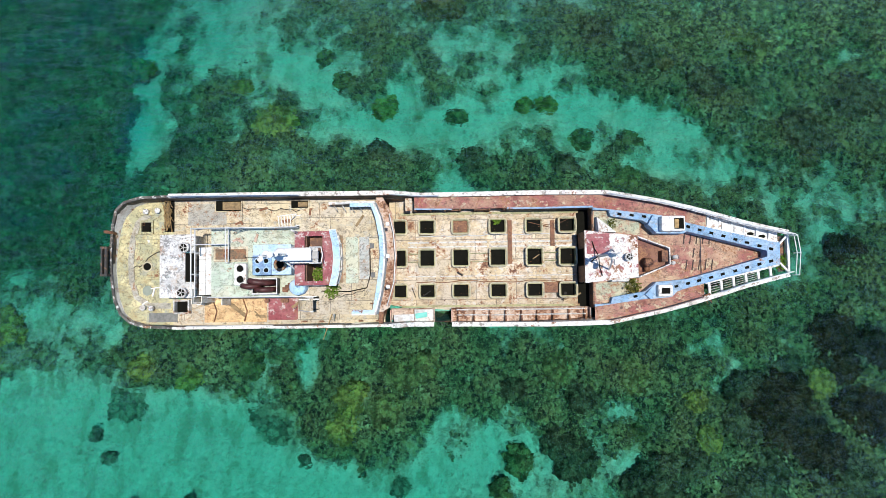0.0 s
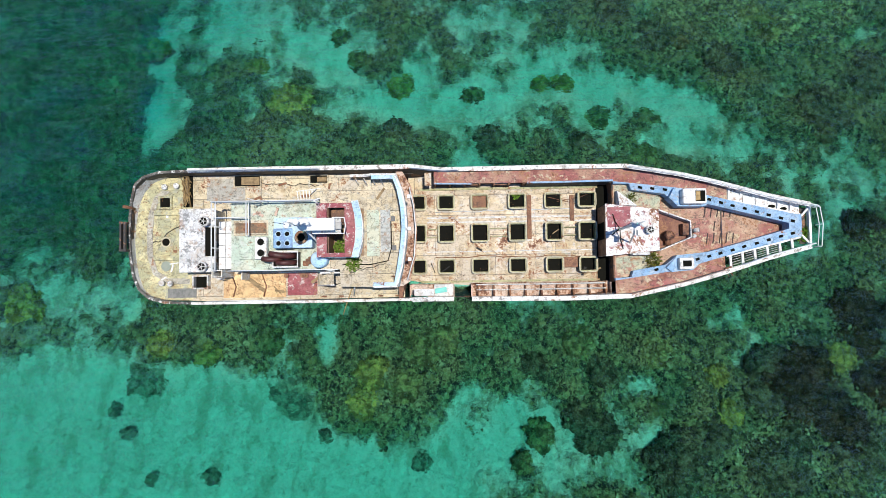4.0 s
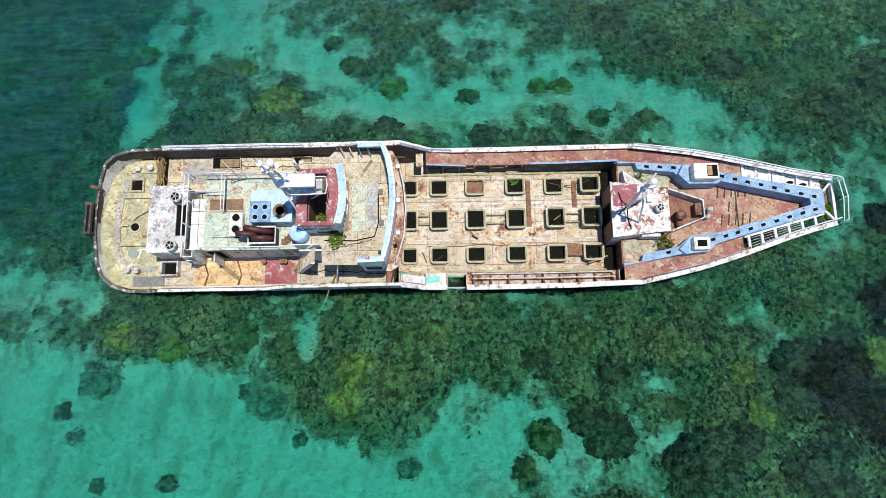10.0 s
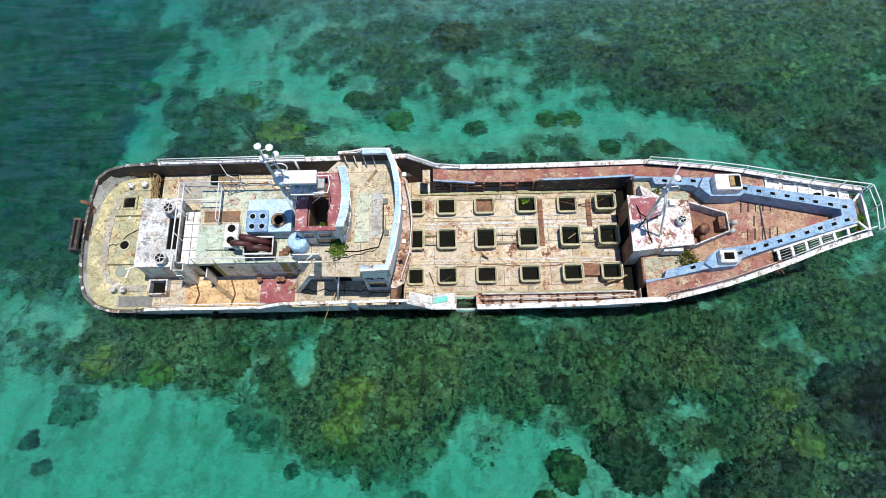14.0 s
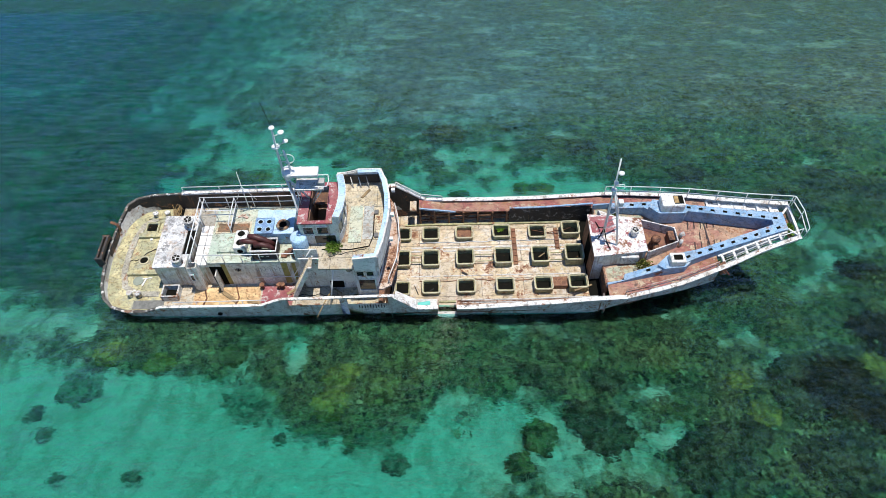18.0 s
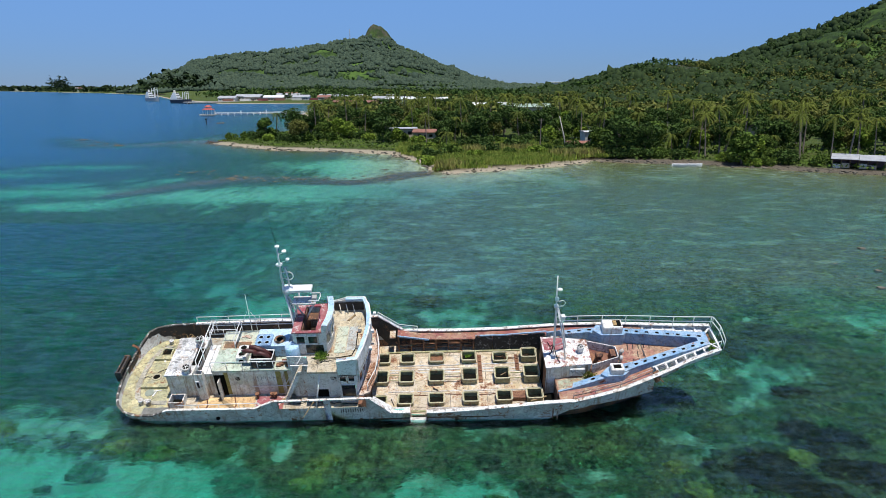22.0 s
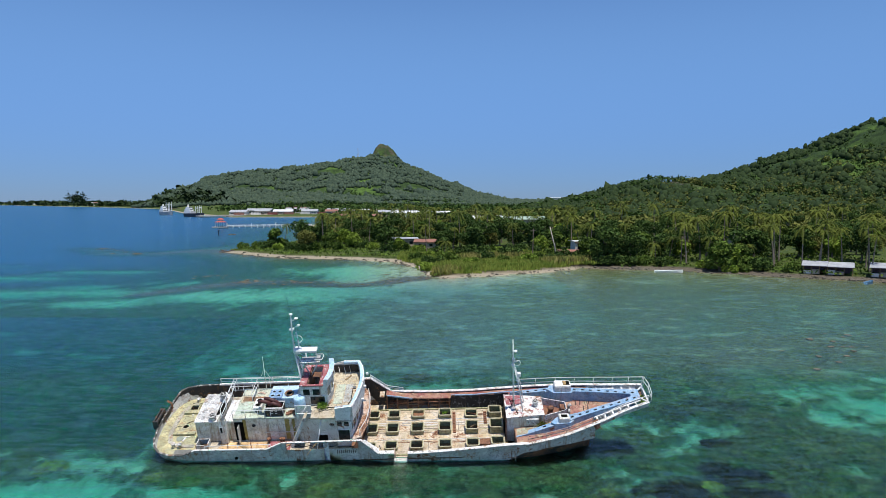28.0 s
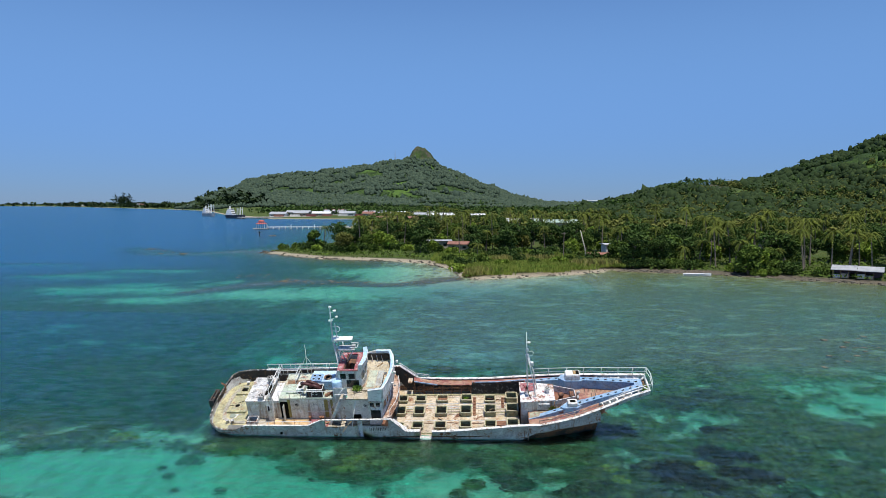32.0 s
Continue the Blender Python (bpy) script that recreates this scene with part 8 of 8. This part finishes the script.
grove("coastal_wood", 4200, (-110, 620, 260, 800), 28, 1.0, 7.5, 4.0, leaf_olive, 31, "olive green scrub woods on the flat land behind the shore", lambda x, y: (x > -90 + (y - 260) * -0.06) & open_ground(x, y) & (x < 60 + 0.8 * y))
grove("coastal_wood", 2600, (-150, 900, 380, 1100), 24, 1.2, 8, 4.4, leaf_dark, 32, "dark green woods on the flat land behind the shore", lambda x, y: open_ground(x, y) & (x > -130))
canopy_wood("hillside_wood", 30000, (120, 1150, 420, 1150), 7.0, 2.9, far_leaf, 33, "dense trees covering the near hillside, cloud shadow in their colour", lambda x, y: (fbm(x / 60, y / 60, 91, 3) + 0.12 * rs.rand(len(x)) > 0.50) & ((np.abs(x - 288) > 13) | (np.abs(y - 800) > 75)))
canopy_wood("hillside_wood", 46000, (-850, 700, 1480, 2280), 8.0, 3.7, hazed_leaf, 34, "dense dark trees covering the peaked hill", lambda x, y: (fbm(x / 110, y / 70, 95, 3) + 0.1 * rs.rand(len(x)) > 0.49) & ((x + 203) ** 2 / 44 ** 2 + (y - 2200) ** 2 / 60 ** 2 > 1.4))
grove("town_wood", 2000, (-420, 300, 860, 1700), 14, 2.0, 8, 4.6, leaf_dark, 35, "trees behind the harbour sheds", lambda x, y: shore_distance(x, y) > 45)
grove("far_shore_wood", 9000, (-3600, -300, 1500, 3700), 9, 6.0, 14, 9.0, far_leaf, 36, "distant line of trees along the low coast", lambda x, y: shore_distance(x, y) < 160)
blades("far_tall_tree", np.stack([rs.normal(-1048, 13, 500), rs.normal(1880, 8, 500), 20 + 10 * rs.rand(500) + 6 * rs.normal(size=500)], 1), rs.uniform(2, 4, 500), 0.9, far_leaf, 37, "tall spreading tree on the distant coast", "tree")

# tall grass by the beach
gxs, gys = rs.uniform(-14, 46, 60000), rs.uniform(122, 182, 60000)
dd = shore_distance(gxs, gys)
keep = (dd > 2.2) & (dd < 46)
gxs, gys = gxs[keep], gys[keep]
gz = ZZ[np.clip(np.searchsorted(gy, gys), 0, len(gy) - 1), np.clip(np.searchsorted(gx, gxs), 0, len(gx) - 1)]
blades("tall_grass", np.stack([gxs, gys, gz + 0.25 + 0.45 * rs.rand(len(gz))], 1), rs.uniform(0.25, 0.6, len(gxs)), 0.0, grass_mat, 41, "tall yellow-green grass behind the beach", "grass", 1.3, True, 0.22)
dry_grass = foliage("dry_grass", (0.20, 0.205, 0.05), (0.30, 0.26, 0.09), (0.16, 0.20, 0.04))
tx, ty = np.concatenate([rs.normal(a, 2.6, 900) for a in (0, 12, 22, 36, 41)]), np.concatenate([rs.normal(b, 1.6, 900) for b in (124, 158, 160, 148, 150)])
ok = shore_distance(tx, ty) > 2.5
tx, ty = tx[ok], ty[ok]
tz = ZZ[np.clip(np.searchsorted(gy, ty), 0, len(gy) - 1), np.clip(np.searchsorted(gx, tx), 0, len(gx) - 1)]
blades("dry_grass", np.stack([tx, ty, tz + 0.5 + 0.9 * rs.rand(len(tz))], 1), rs.uniform(0.5, 1.0, len(tx)), 0.0, dry_grass, 43, "dry tan grass tufts behind the beach", "grass", 1.3, True, 0.2)
gxs, gys = rs.uniform(-86, 130, 34000), rs.uniform(105, 270, 34000)
dd = shore_distance(gxs, gys)
keep = (dd > 3.0) & (dd < 50)
gxs, gys = gxs[keep], gys[keep]
gz = ZZ[np.clip(np.searchsorted(gy, gys), 0, len(gy) - 1), np.clip(np.searchsorted(gx, gxs), 0, len(gx) - 1)]
blades("undergrowth", np.stack([gxs, gys, gz + 0.3], 1), rs.uniform(0.25, 0.6, len(gxs)), 0.6, leaf_mid, 42, "low bright undergrowth along the shore", "undergrowth")

# ---- houses, harbour and boats ----
wall_white = plain("whitewashed_wall", (0.66, 0.64, 0.58), 0.8, 0, 0.3, 0.6)
wall_tan = plain("tan_plaster_wall", (0.45, 0.38, 0.28), 0.8, 0, 0.3, 0.6)
wall_maroon = plain("maroon_wall", (0.20, 0.06, 0.055), 0.8, 0, 0.3, 0.6)
roof_white = plain("white_sheet_roof", (0.72, 0.72, 0.70), 0.5, 0, 0.2, 0.4)
roof_grey = plain("grey_sheet_roof", (0.40, 0.41, 0.42), 0.5, 0, 0.3, 0.4)
roof_rust = plain("rusted_sheet_roof", (0.28, 0.13, 0.09), 0.7, 0, 0.4, 0.5)
roof_green = plain("pale_green_sheet_roof", (0.33, 0.42, 0.33), 0.6, 0, 0.2, 0.4)
roof_purple = plain("dull_purple_roof", (0.13, 0.08, 0.10), 0.7, 0, 0.3, 0.5)
concrete = plain("weathered_concrete", (0.42, 0.39, 0.34), 0.85, 0, 0.35, 0.3)
dark_gap = plain("dark_doorway", (0.02, 0.02, 0.02), 0.8)


def house(name, x, y, w, d, h, turn, wall, roof, label, category="house", pitch=0.22, windows=3, base=None, group=""):
    """A building with walls, eaves, a pitched roof, door and windows on its sea side."""
    ob = tagged(new(name), label, category, group)
    ob.matrix_world = pose(x, y, base if base is not None else max(ground_at(x, y), 0.3) - 0.2, 0, 0, turn)
    bm = bmesh.new()
    box(bm, -w / 2, w / 2, -d / 2, d / 2, 0, h)
    part("wall", bm, wall, ob)
    bm = bmesh.new()
    e, top = 0.5 + 0.01 * w, h + pitch * d
    for s in (-1, 1):
        hexa(bm, [(-w / 2 - e, s * (d / 2 + e), h - 0.05), (w / 2 + e, s * (d / 2 + e), h - 0.05), (w / 2 + e, 0, top - 0.05), (-w / 2 - e, 0, top - 0.05)],
             [(-w / 2 - e, s * (d / 2 + e), h + 0.1), (w / 2 + e, s * (d / 2 + e), h + 0.1), (w / 2 + e, 0, top + 0.1), (-w / 2 - e, 0, top + 0.1)])
    part("roof", bm, roof, ob)
    for s in (-1, 1):
        bm = bmesh.new()
        hexa(bm, [(s * w / 2, -d / 2, h), (s * w / 2, d / 2, h), (s * w / 2, 0, top - 0.06)], [(s * (w / 2 - 0.2), -d / 2, h), (s * (w / 2 - 0.2), d / 2, h), (s * (w / 2 - 0.2), 0, top - 0.06)])
        part("gable", bm, wall, ob)
    for k in range(windows):
        xx = -w / 2 + w * (k + 1) / (windows + 1)
        ww, hh = min(w * 0.09, 1.6) + 0.3, h * 0.32
        bm = bmesh.new()
        if k == windows // 2:
            box(bm, xx - ww * 0.5, xx + ww * 0.5, -d / 2 - 0.03, -d / 2 - 0.004, 0.1, h * 0.68)
            part("door", bm, dark_gap, ob)
        else:
            box(bm, xx - ww * 0.6, xx + ww * 0.6, -d / 2 - 0.03, -d / 2 - 0.004, h * 0.42, h * 0.42 + hh)
            part("window", bm, window_glass, ob)
    return ob


house("house", -14, 206, 9, 6, 3.6, 8, wall_tan, roof_grey, "small tan house with a flat grey roof among trees", "house", 0.05)
house("house", -5.5, 202.5, 8, 6, 2.6, -6, wall_tan, roof_rust, "small house with a rusted red sheet roof", "house", 0.16)
house("house", 46.5, 174, 5, 4.5, 4.6, 10, wall_white, roof_white, "small pale two-storey hut with white roof", "house", 0.04)
house("shack", 41, 165.5, 6, 4, 2.2, 5, wall_tan, roof_rust, "brown shack with a rusted roof by the palms", "shack", 0.14)
house("shack", 96, 166, 5, 5, 6.0, 20, wall_tan, roof_purple, "tall shack with a dull purple roof", "shack", 0.2)


def open_shed(x, y, w, d, h, turn, label):
    """A boat shed: sheet roof on posts, back wall, half-height screens and benches."""
    ob = tagged(new("shed"), label, "shed", "sheds on the seawall")
    ob.matrix_world = pose(x, y, max(ground_at(x, y), 0.5) - 0.1, 0, 0, turn)
    for k in range(2):
        bm = bmesh.new()
        a, b = -w / 2 - 0.4 + k * (w / 2 + 0.4) + 0.03 * k, -0.03 + k * (w / 2 + 0.43)
        hexa(bm, [(a, -d / 2 - 0.8, h - 0.1 * k), (b, -d / 2 - 0.8, h - 0.1 * k), (b, d / 2, h + 0.9 - 0.1 * k), (a, d / 2, h + 0.9 - 0.1 * k)],
             [(a, -d / 2 - 0.8, h + 0.08 - 0.1 * k), (b, -d / 2 - 0.8, h + 0.08 - 0.1 * k), (b, d / 2, h + 0.98 - 0.1 * k), (a, d / 2, h + 0.98 - 0.1 * k)])
        part("roof", bm, roof_grey, ob)
    bm = bmesh.new()
    box(bm, -w / 2, w / 2, d / 2 - 0.25, d / 2 - 0.1, 0, h + 0.6)
    part("wall", bm, roof_purple, ob)
    for k in range(7):
        bm = bmesh.new()
        xx = -w / 2 + w * k / 6
        box(bm, xx - 0.07, xx + 0.07, -d / 2 - 0.07, -d / 2 + 0.07, 0, h - 0.02)
        part("post", bm, wood, ob)
        if k % 3 != 2 and k < 6:
            bm = bmesh.new()
            box(bm, xx + 0.12, xx + w / 6 - 0.12, -d / 2 - 0.03, -d / 2 + 0.03, 0.1, 1.0 + 0.3 * (k % 2))
            part("screen", bm, (wall_white, wall_tan, wall_white)[k % 3], ob)
    bm = bmesh.new()
    soft_box(bm, -w / 2 + 1, w / 2 - 2, -0.5, 0.3, 0.4, 0.55, 0.03)
    part("bench", bm, wood, ob)


open_shed(100.5, 122.5, 11, 4.2, 2.2, -30, "open boat shed with pale sheet roof on the seawall")
open_shed(113, 114, 11, 4.5, 2.4, -34, "dark open shed with grey sheet roof on the seawall")
house("hall", 27, 395, 30, 14, 5.5, 4, wall_white, roof_white, "large white-roofed hall among trees", "hall", 0.14, 5)
house("hall", 38, 275, 20, 11, 8.2, -4, wall_tan, roof_green, "hall with a pale green roof among trees", "hall", 0.12, 4)
house("hall", -68, 505, 34, 12, 5.6, 4, wall_maroon, roof_rust, "maroon hall near the harbour", "hall", 0.12, 7)
house("hall", -44, 575, 34, 13, 6.5, 3, wall_tan, roof_grey, "tan hall near the harbour", "hall", 0.14, 6)
house("hall", -22, 545, 50, 13, 6.8, 2, wall_white, roof_white, "long white-roofed hall near the harbour", "hall", 0.1, 9)
house("warehouse", 250, 1445, 64, 16, 17, 0, wall_white, roof_white, "very long white building on the far shore", "warehouse", 0.05, 9, 8)
house("house", -579, 1945, 16, 10, 5, 0, wall_white, roof_white, "white house high on the hillside", "house", 0.15, 2, 60)
for i, (x, y, w, r) in enumerate(((-1250, 2330, 60, roof_white), (-1160, 2230, 40, roof_rust), (-840, 1900, 46, roof_white), (-780, 1820, 60, roof_white), (-1700, 2800, 60, roof_grey))):
    house("warehouse", x, y, w, 22, 10 + 6 * (i == 3), 40, wall_white, r, "pale building on the distant low coast", "warehouse", 0.1, 4, 2, "buildings on the distant coast")
SHEDS = [(-258, 800, 26, 7, 0, 0), (-232, 812, 24, 8.5, 1, 8), (-208, 822, 30, 7.5, 2, 4), (-176, 830, 26, 8, 0, 2), (-150, 842, 20, 7, 3, 6), (-128, 850, 26, 6, 1, 4), (-246, 850, 40, 9, 1, 3), (-200, 880, 46, 10, 0, 5), (-150, 900, 40, 8, 1, 2), (-104, 890, 44, 7, 2, 3), (-60, 880, 40, 7, 0, 0), (-215, 930, 34, 11, 3, 0)]
for x, y, w, h, k, t in SHEDS:
    w, h = w * 0.78, h * 0.62
    house("warehouse", x, y, w, 16, h, t, (wall_white, wall_tan, wall_tan, wall_white)[k], (roof_grey, roof_grey, roof_white, roof_rust)[k],
          ("white harbour warehouse with grey roof", "tan harbour warehouse with grey roof", "tan harbour warehouse with white roof", "white harbour warehouse with rusted roof")[k], "warehouse", 0.16, 6, 1.2, "harbour warehouses")


def quay():
    q = tagged(new("quay"), "long concrete quay on dark piles", "quay", kind="")
    line = [(-290, 752), (-268, 772), (-183, 828), (-120, 838)]
    bm = bmesh.new()
    ribbon(bm, [(x, y, 0) for x, y in line], 14, 0.9, 2.2, 0.1)
    part("deck", bm, concrete, q)
    for (ax, ay), (bx, by) in zip(line, line[1:]):
        n = max(int(math.hypot(bx - ax, by - ay) / 3.4), 1)
        for k in range(n):
            f = k / n
            bm = bmesh.new()
            tube(bm, [(ax + (bx - ax) * f, ay + (by - ay) * f - 0.6, -2), (ax + (bx - ax) * f, ay + (by - ay) * f - 0.6, 0.95)], 0.45, 6)
            part("pile", bm, concrete, q)
    for k in range(7):
        bm = bmesh.new()
        box(bm, -262 + 19 * k, -250 + 19 * k, 790 + 7 * k, 793 + 7 * k, 2.2, 4.8)
        part("container", bm, (roof_rust, wall_white, wall_maroon)[k % 3], q, "freight container")


quay()


def footbridge():
    b = tagged(new("footbridge"), "thin white footbridge on posts leading to a pavilion", "bridge")
    a, c = Vector((-157, 438.5, 0)), Vector((-100, 458, 0))
    bm = bmesh.new()
    ribbon(bm, [(a.x, a.y, 0), (c.x, c.y, 0)], 1.8, 0.9, 1.15)
    part("deck", bm, concrete, b)
    for z in (1.7, 2.1):
        for off in (-0.8, 0.8):
            bm = bmesh.new()
            tube(bm, [a + Vector((0, off, z)), c + Vector((0, off, z))], 0.09, 5)
            part("hand_rail", bm, clean_white, b)
    for k in range(15):
        p = a.lerp(c, k / 14)
        for off in (-0.8, 0.8):
            bm = bmesh.new()
            tube(bm, [p + Vector((0, off, -2)), p + Vector((0, off, 2.2 + 1.4 * (k % 4 == 0)))], 0.13, 6)
            part("post", bm, clean_white, b)
    g = tagged(new("pavilion"), "small open pavilion with a double red roof over the water", "pavilion")
    g.matrix_world = Matrix.Translation((-161, 437.4, 0))
    bm = bmesh.new()
    soft_box(bm, -5.5, 5, -3.5, 3.5, 0.4, 1.1, 0.1)
    part("platform", bm, concrete, g)
    for x in (-3, 0, 3):
        for y in (-2.4, 2.4):
            bm = bmesh.new()
            tube(bm, [(x, y, 1.1), (x, y, 4.2)], 0.17, 8)
            part("post", bm, clean_white, g)
    for z, r, h in ((4.2, 4.6, 1.1), (5.6, 2.4, 0.5), (6.0, 2.7, 1.2)):
        bm = bmesh.new()
        lathe(bm, [(r, z), (r, z + 0.15), (r * 0.45, z + h)], (0, 0, 0), 8)
        part("roof", bm, plain("red_pavilion_roof", (0.45, 0.10, 0.08), 0.6) if z != 5.6 else wall_white, g)
    m = tagged(part("marker_post", *(lambda b2: (tube(b2, [(0, 0, -1.5), (0, 0, 2.2)], 0.25, 8), lathe(b2, [(0.5, 2.2), (0.6, 2.6), (0.2, 3.0)], (0, 0, 0), 8), (b2, dark_gap))[2])(bmesh.new())), "dark marker post standing in shallow water", "marker")
    m.location = (-128.8, 336.8, 0)


footbridge()


def merchant(x, y, turn, length, hull_mat, label, masts):
    s = tagged(new("cargo_ship"), label, "ship", "ships at the quay")
    s.matrix_world = pose(x, y, 0, 0, 0, turn)
    w = length * 0.17
    bm = bmesh.new()
    ring = [(-0.5, 0.35), (-0.46, 0.48), (0.2, 0.5), (0.4, 0.3), (0.5, 0.0), (0.4, -0.3), (0.2, -0.5), (-0.46, -0.48), (-0.5, -0.35)]
    hexa(bm, [(px * length * 0.96, py * w * 0.8, -1.5) for px, py in ring], [(px * length, py * w, 4.0 + 2.2 * max(px, 0) ** 1.0) for px, py in ring])
    part("hull", bm, hull_mat, s)
    for x0, x1, z0, z1, k in ((-0.45, -0.1, 4.0, 7.0, 0.42), (-0.42, -0.16, 7.0, 9.6, 0.36), (-0.38, -0.2, 9.6, 12.0, 0.3)):
        bm = bmesh.new()
        soft_box(bm, x0 * length, x1 * length, -k * w, k * w, z0, z1, 0.15)
        d = part("deckhouse", bm, clean_white, s)
        bm = bmesh.new()
        box(bm, x1 * length + 0.01, x1 * length + 0.06, -k * w * 0.85, k * w * 0.85, z0 + (z1 - z0) * 0.5, z0 + (z1 - z0) * 0.8)
        part("window_band", bm, window_glass, d)
    for px, h in masts:
        bm = bmesh.new()
        for q in (-0.2, 0.2):
            tube(bm, [(px * length, q * w, 4), (px * length, q * w * 0.8, h)], [0.5, 0.3], 8)
        box(bm, px * length - 0.25, px * length + 0.25, -0.24 * w, 0.24 * w, h * 0.8, h * 0.84)
        part("derrick", bm, clean_white, s)
    bm = bmesh.new()
    lathe(bm, [(1.3, 12), (1.2, 14.5), (1.0, 14.8)], (-0.33 * length, 0, 0), 12)
    part("funnel", bm, wall_white, s)
    return s


merchant(-392, 905, -52, 52, plain("grey_ship_hull", (0.34, 0.36, 0.36), 0.6, 0, 0.3, 0.2), "grey and white cargo ship moored at the quay", ((0.05, 17), (0.34, 18)))
merchant(-306, 778, -40, 44, plain("dark_blue_ship_hull", (0.02, 0.025, 0.04), 0.5, 0, 0.3, 0.2), "dark-hulled white cargo ship moored at the quay", ((0.12, 13), (0.3, 14)))
bm = bmesh.new()
hexa(bm, [(-30, -6, -0.5), (30, -6, -0.5), (30, 6, -0.5), (-30, 6, -0.5)], [(-34, -7, 3.4), (34, -7, 2.6), (34, 7, 2.6), (-34, 7, 3.4)])
tagged(part("barge", bm, hull_dark), "low dark barge lying off the distant coast", "barge").location = (-560, 1400, 0)


def skiff(x, y, turn, length, inside, outside, label):
    b = tagged(new("skiff"), label, "boat", "small boats by the shore")
    b.matrix_world = pose(x, y, 0.02, 0, 0, turn)
    w = length * 0.26
    sec = [(-0.5, 0.42, 0.0), (-0.2, 0.5, 0.0), (0.2, 0.45, 0.05), (0.42, 0.2, 0.16), (0.5, 0.02, 0.26)]
    bm = bmesh.new()
    rows = [[bm.verts.new(v) for v in ((px * length, -py * w, 0.55 + pz), (px * length, -py * w * 0.7, -0.1), (px * length, py * w * 0.7, -0.1), (px * length, py * w, 0.55 + pz), (px * length * 0.97, py * w * 0.88, 0.5 + pz), (px * length * 0.97, py * w * 0.6, 0.08), (px * length * 0.97, -py * w * 0.6, 0.08), (px * length * 0.97, -py * w * 0.88, 0.5 + pz))] for px, py, pz in sec]
    for a, c in zip(rows, rows[1:]):
        for k in range(8):
            bm.faces.new((a[k], a[(k + 1) % 8], c[(k + 1) % 8], c[k]))
    bm.faces.new(rows[0])
    bm.faces.new(rows[-1][::-1])
    bmesh.ops.recalc_face_normals(bm, faces=bm.faces[:])
    part("hull", bm, outside, b)
    for f in (-0.28, 0.02, 0.25):
        bm = bmesh.new()
        box(bm, f * length - 0.15, f * length + 0.15, -w * 0.4, w * 0.4, 0.34, 0.4)
        part("thwart", bm, inside, b)


skiff(63, 133, -8, 7.4, plain("grey_boat_thwart", (0.30, 0.30, 0.29), 0.6), clean_white, "white open skiff moored by the shore")
skiff(102, 107.4, 40, 4.5, plain("pale_blue_boat_paint", (0.15, 0.30, 0.42), 0.5), plain("blue_boat_paint", (0.10, 0.22, 0.34), 0.5), "small blue dinghy afloat by the seawall")


def radio_tower():
    t = tagged(new("radio_tower"), "slender lattice radio tower on the hill", "tower")
    z0 = ground_at(-293, 2195) - 1
    for sx, sy in ((-1, -1), (1, -1), (1, 1), (-1, 1)):
        bm = bmesh.new()
        tube(bm, [(-293 + 2.2 * sx, 2195 + 2.2 * sy, z0), (-293 + 0.4 * sx, 2195 + 0.4 * sy, z0 + 46)], 0.22, 5)
        part("leg", bm, steel, t)
    for k in range(9):
        f = k / 9
        r = 2.2 - 1.8 * f
        bm = bmesh.new()
        tube(bm, [(-293 + r * a, 2195 + r * b, z0 + 46 * f) for a, b in ((-1, -1), (1, -1), (1, 1), (-1, 1))], 0.13, 4, True)
        part("brace", bm, steel, t)


radio_tower()


def driftwood():
    d = tagged(new("driftwood"), "tangled dark driftwood stranded on the point", "driftwood")
    r = random.Random(3)
    d.matrix_world = Matrix.Translation((-81, 208, 0.1))
    for k in range(14):
        c = Vector((r.uniform(-4, 3), r.uniform(-1.5, 1.5), r.uniform(0.1, 0.6)))
        v = Vector((r.uniform(-1, 1), r.uniform(-0.5, 0.5), r.uniform(-0.1, 0.6))) * r.uniform(0.8, 2.2)
        bm = bmesh.new()
        tube(bm, [c - v, c + v * 0.3, c + v], [0.16, 0.12, 0.04], 6)
        part("branch", bm, plain("dark_driftwood", (0.10, 0.07, 0.05), 0.85), d)


driftwood()
for x, y, h in ((30, 168, 9), (72, 150, 8), (-60, 470, 11), (14, 230, 9)):
    bm = bmesh.new()
    tube(bm, [(x, y, ground_at(x, y) - 0.3), (x + 0.2, y, ground_at(x, y) + h)], [0.16, 0.11], 8)
    box(bm, x - 0.7, x + 0.9, y - 0.06, y + 0.06, ground_at(x, y) + h - 0.7, ground_at(x, y) + h - 0.55)
    tagged(part("utility_pole", bm, bark), "grey wooden utility pole among the trees", "pole", "utility poles")

bm = bmesh.new()
tube(bm, [(36.5, 160, ground_at(36.5, 160) - 0.3), (35.9, 160, 5.5), (34.4, 160.2, 11.5)], [0.22, 0.18, 0.13], 8)
tagged(part("bare_trunk", bm, plain("bleached_palm_trunk", (0.42, 0.38, 0.32), 0.85, 0, 0.3, 3), None, "", True), "pale leaning bare palm trunk by the grass", "trunk")
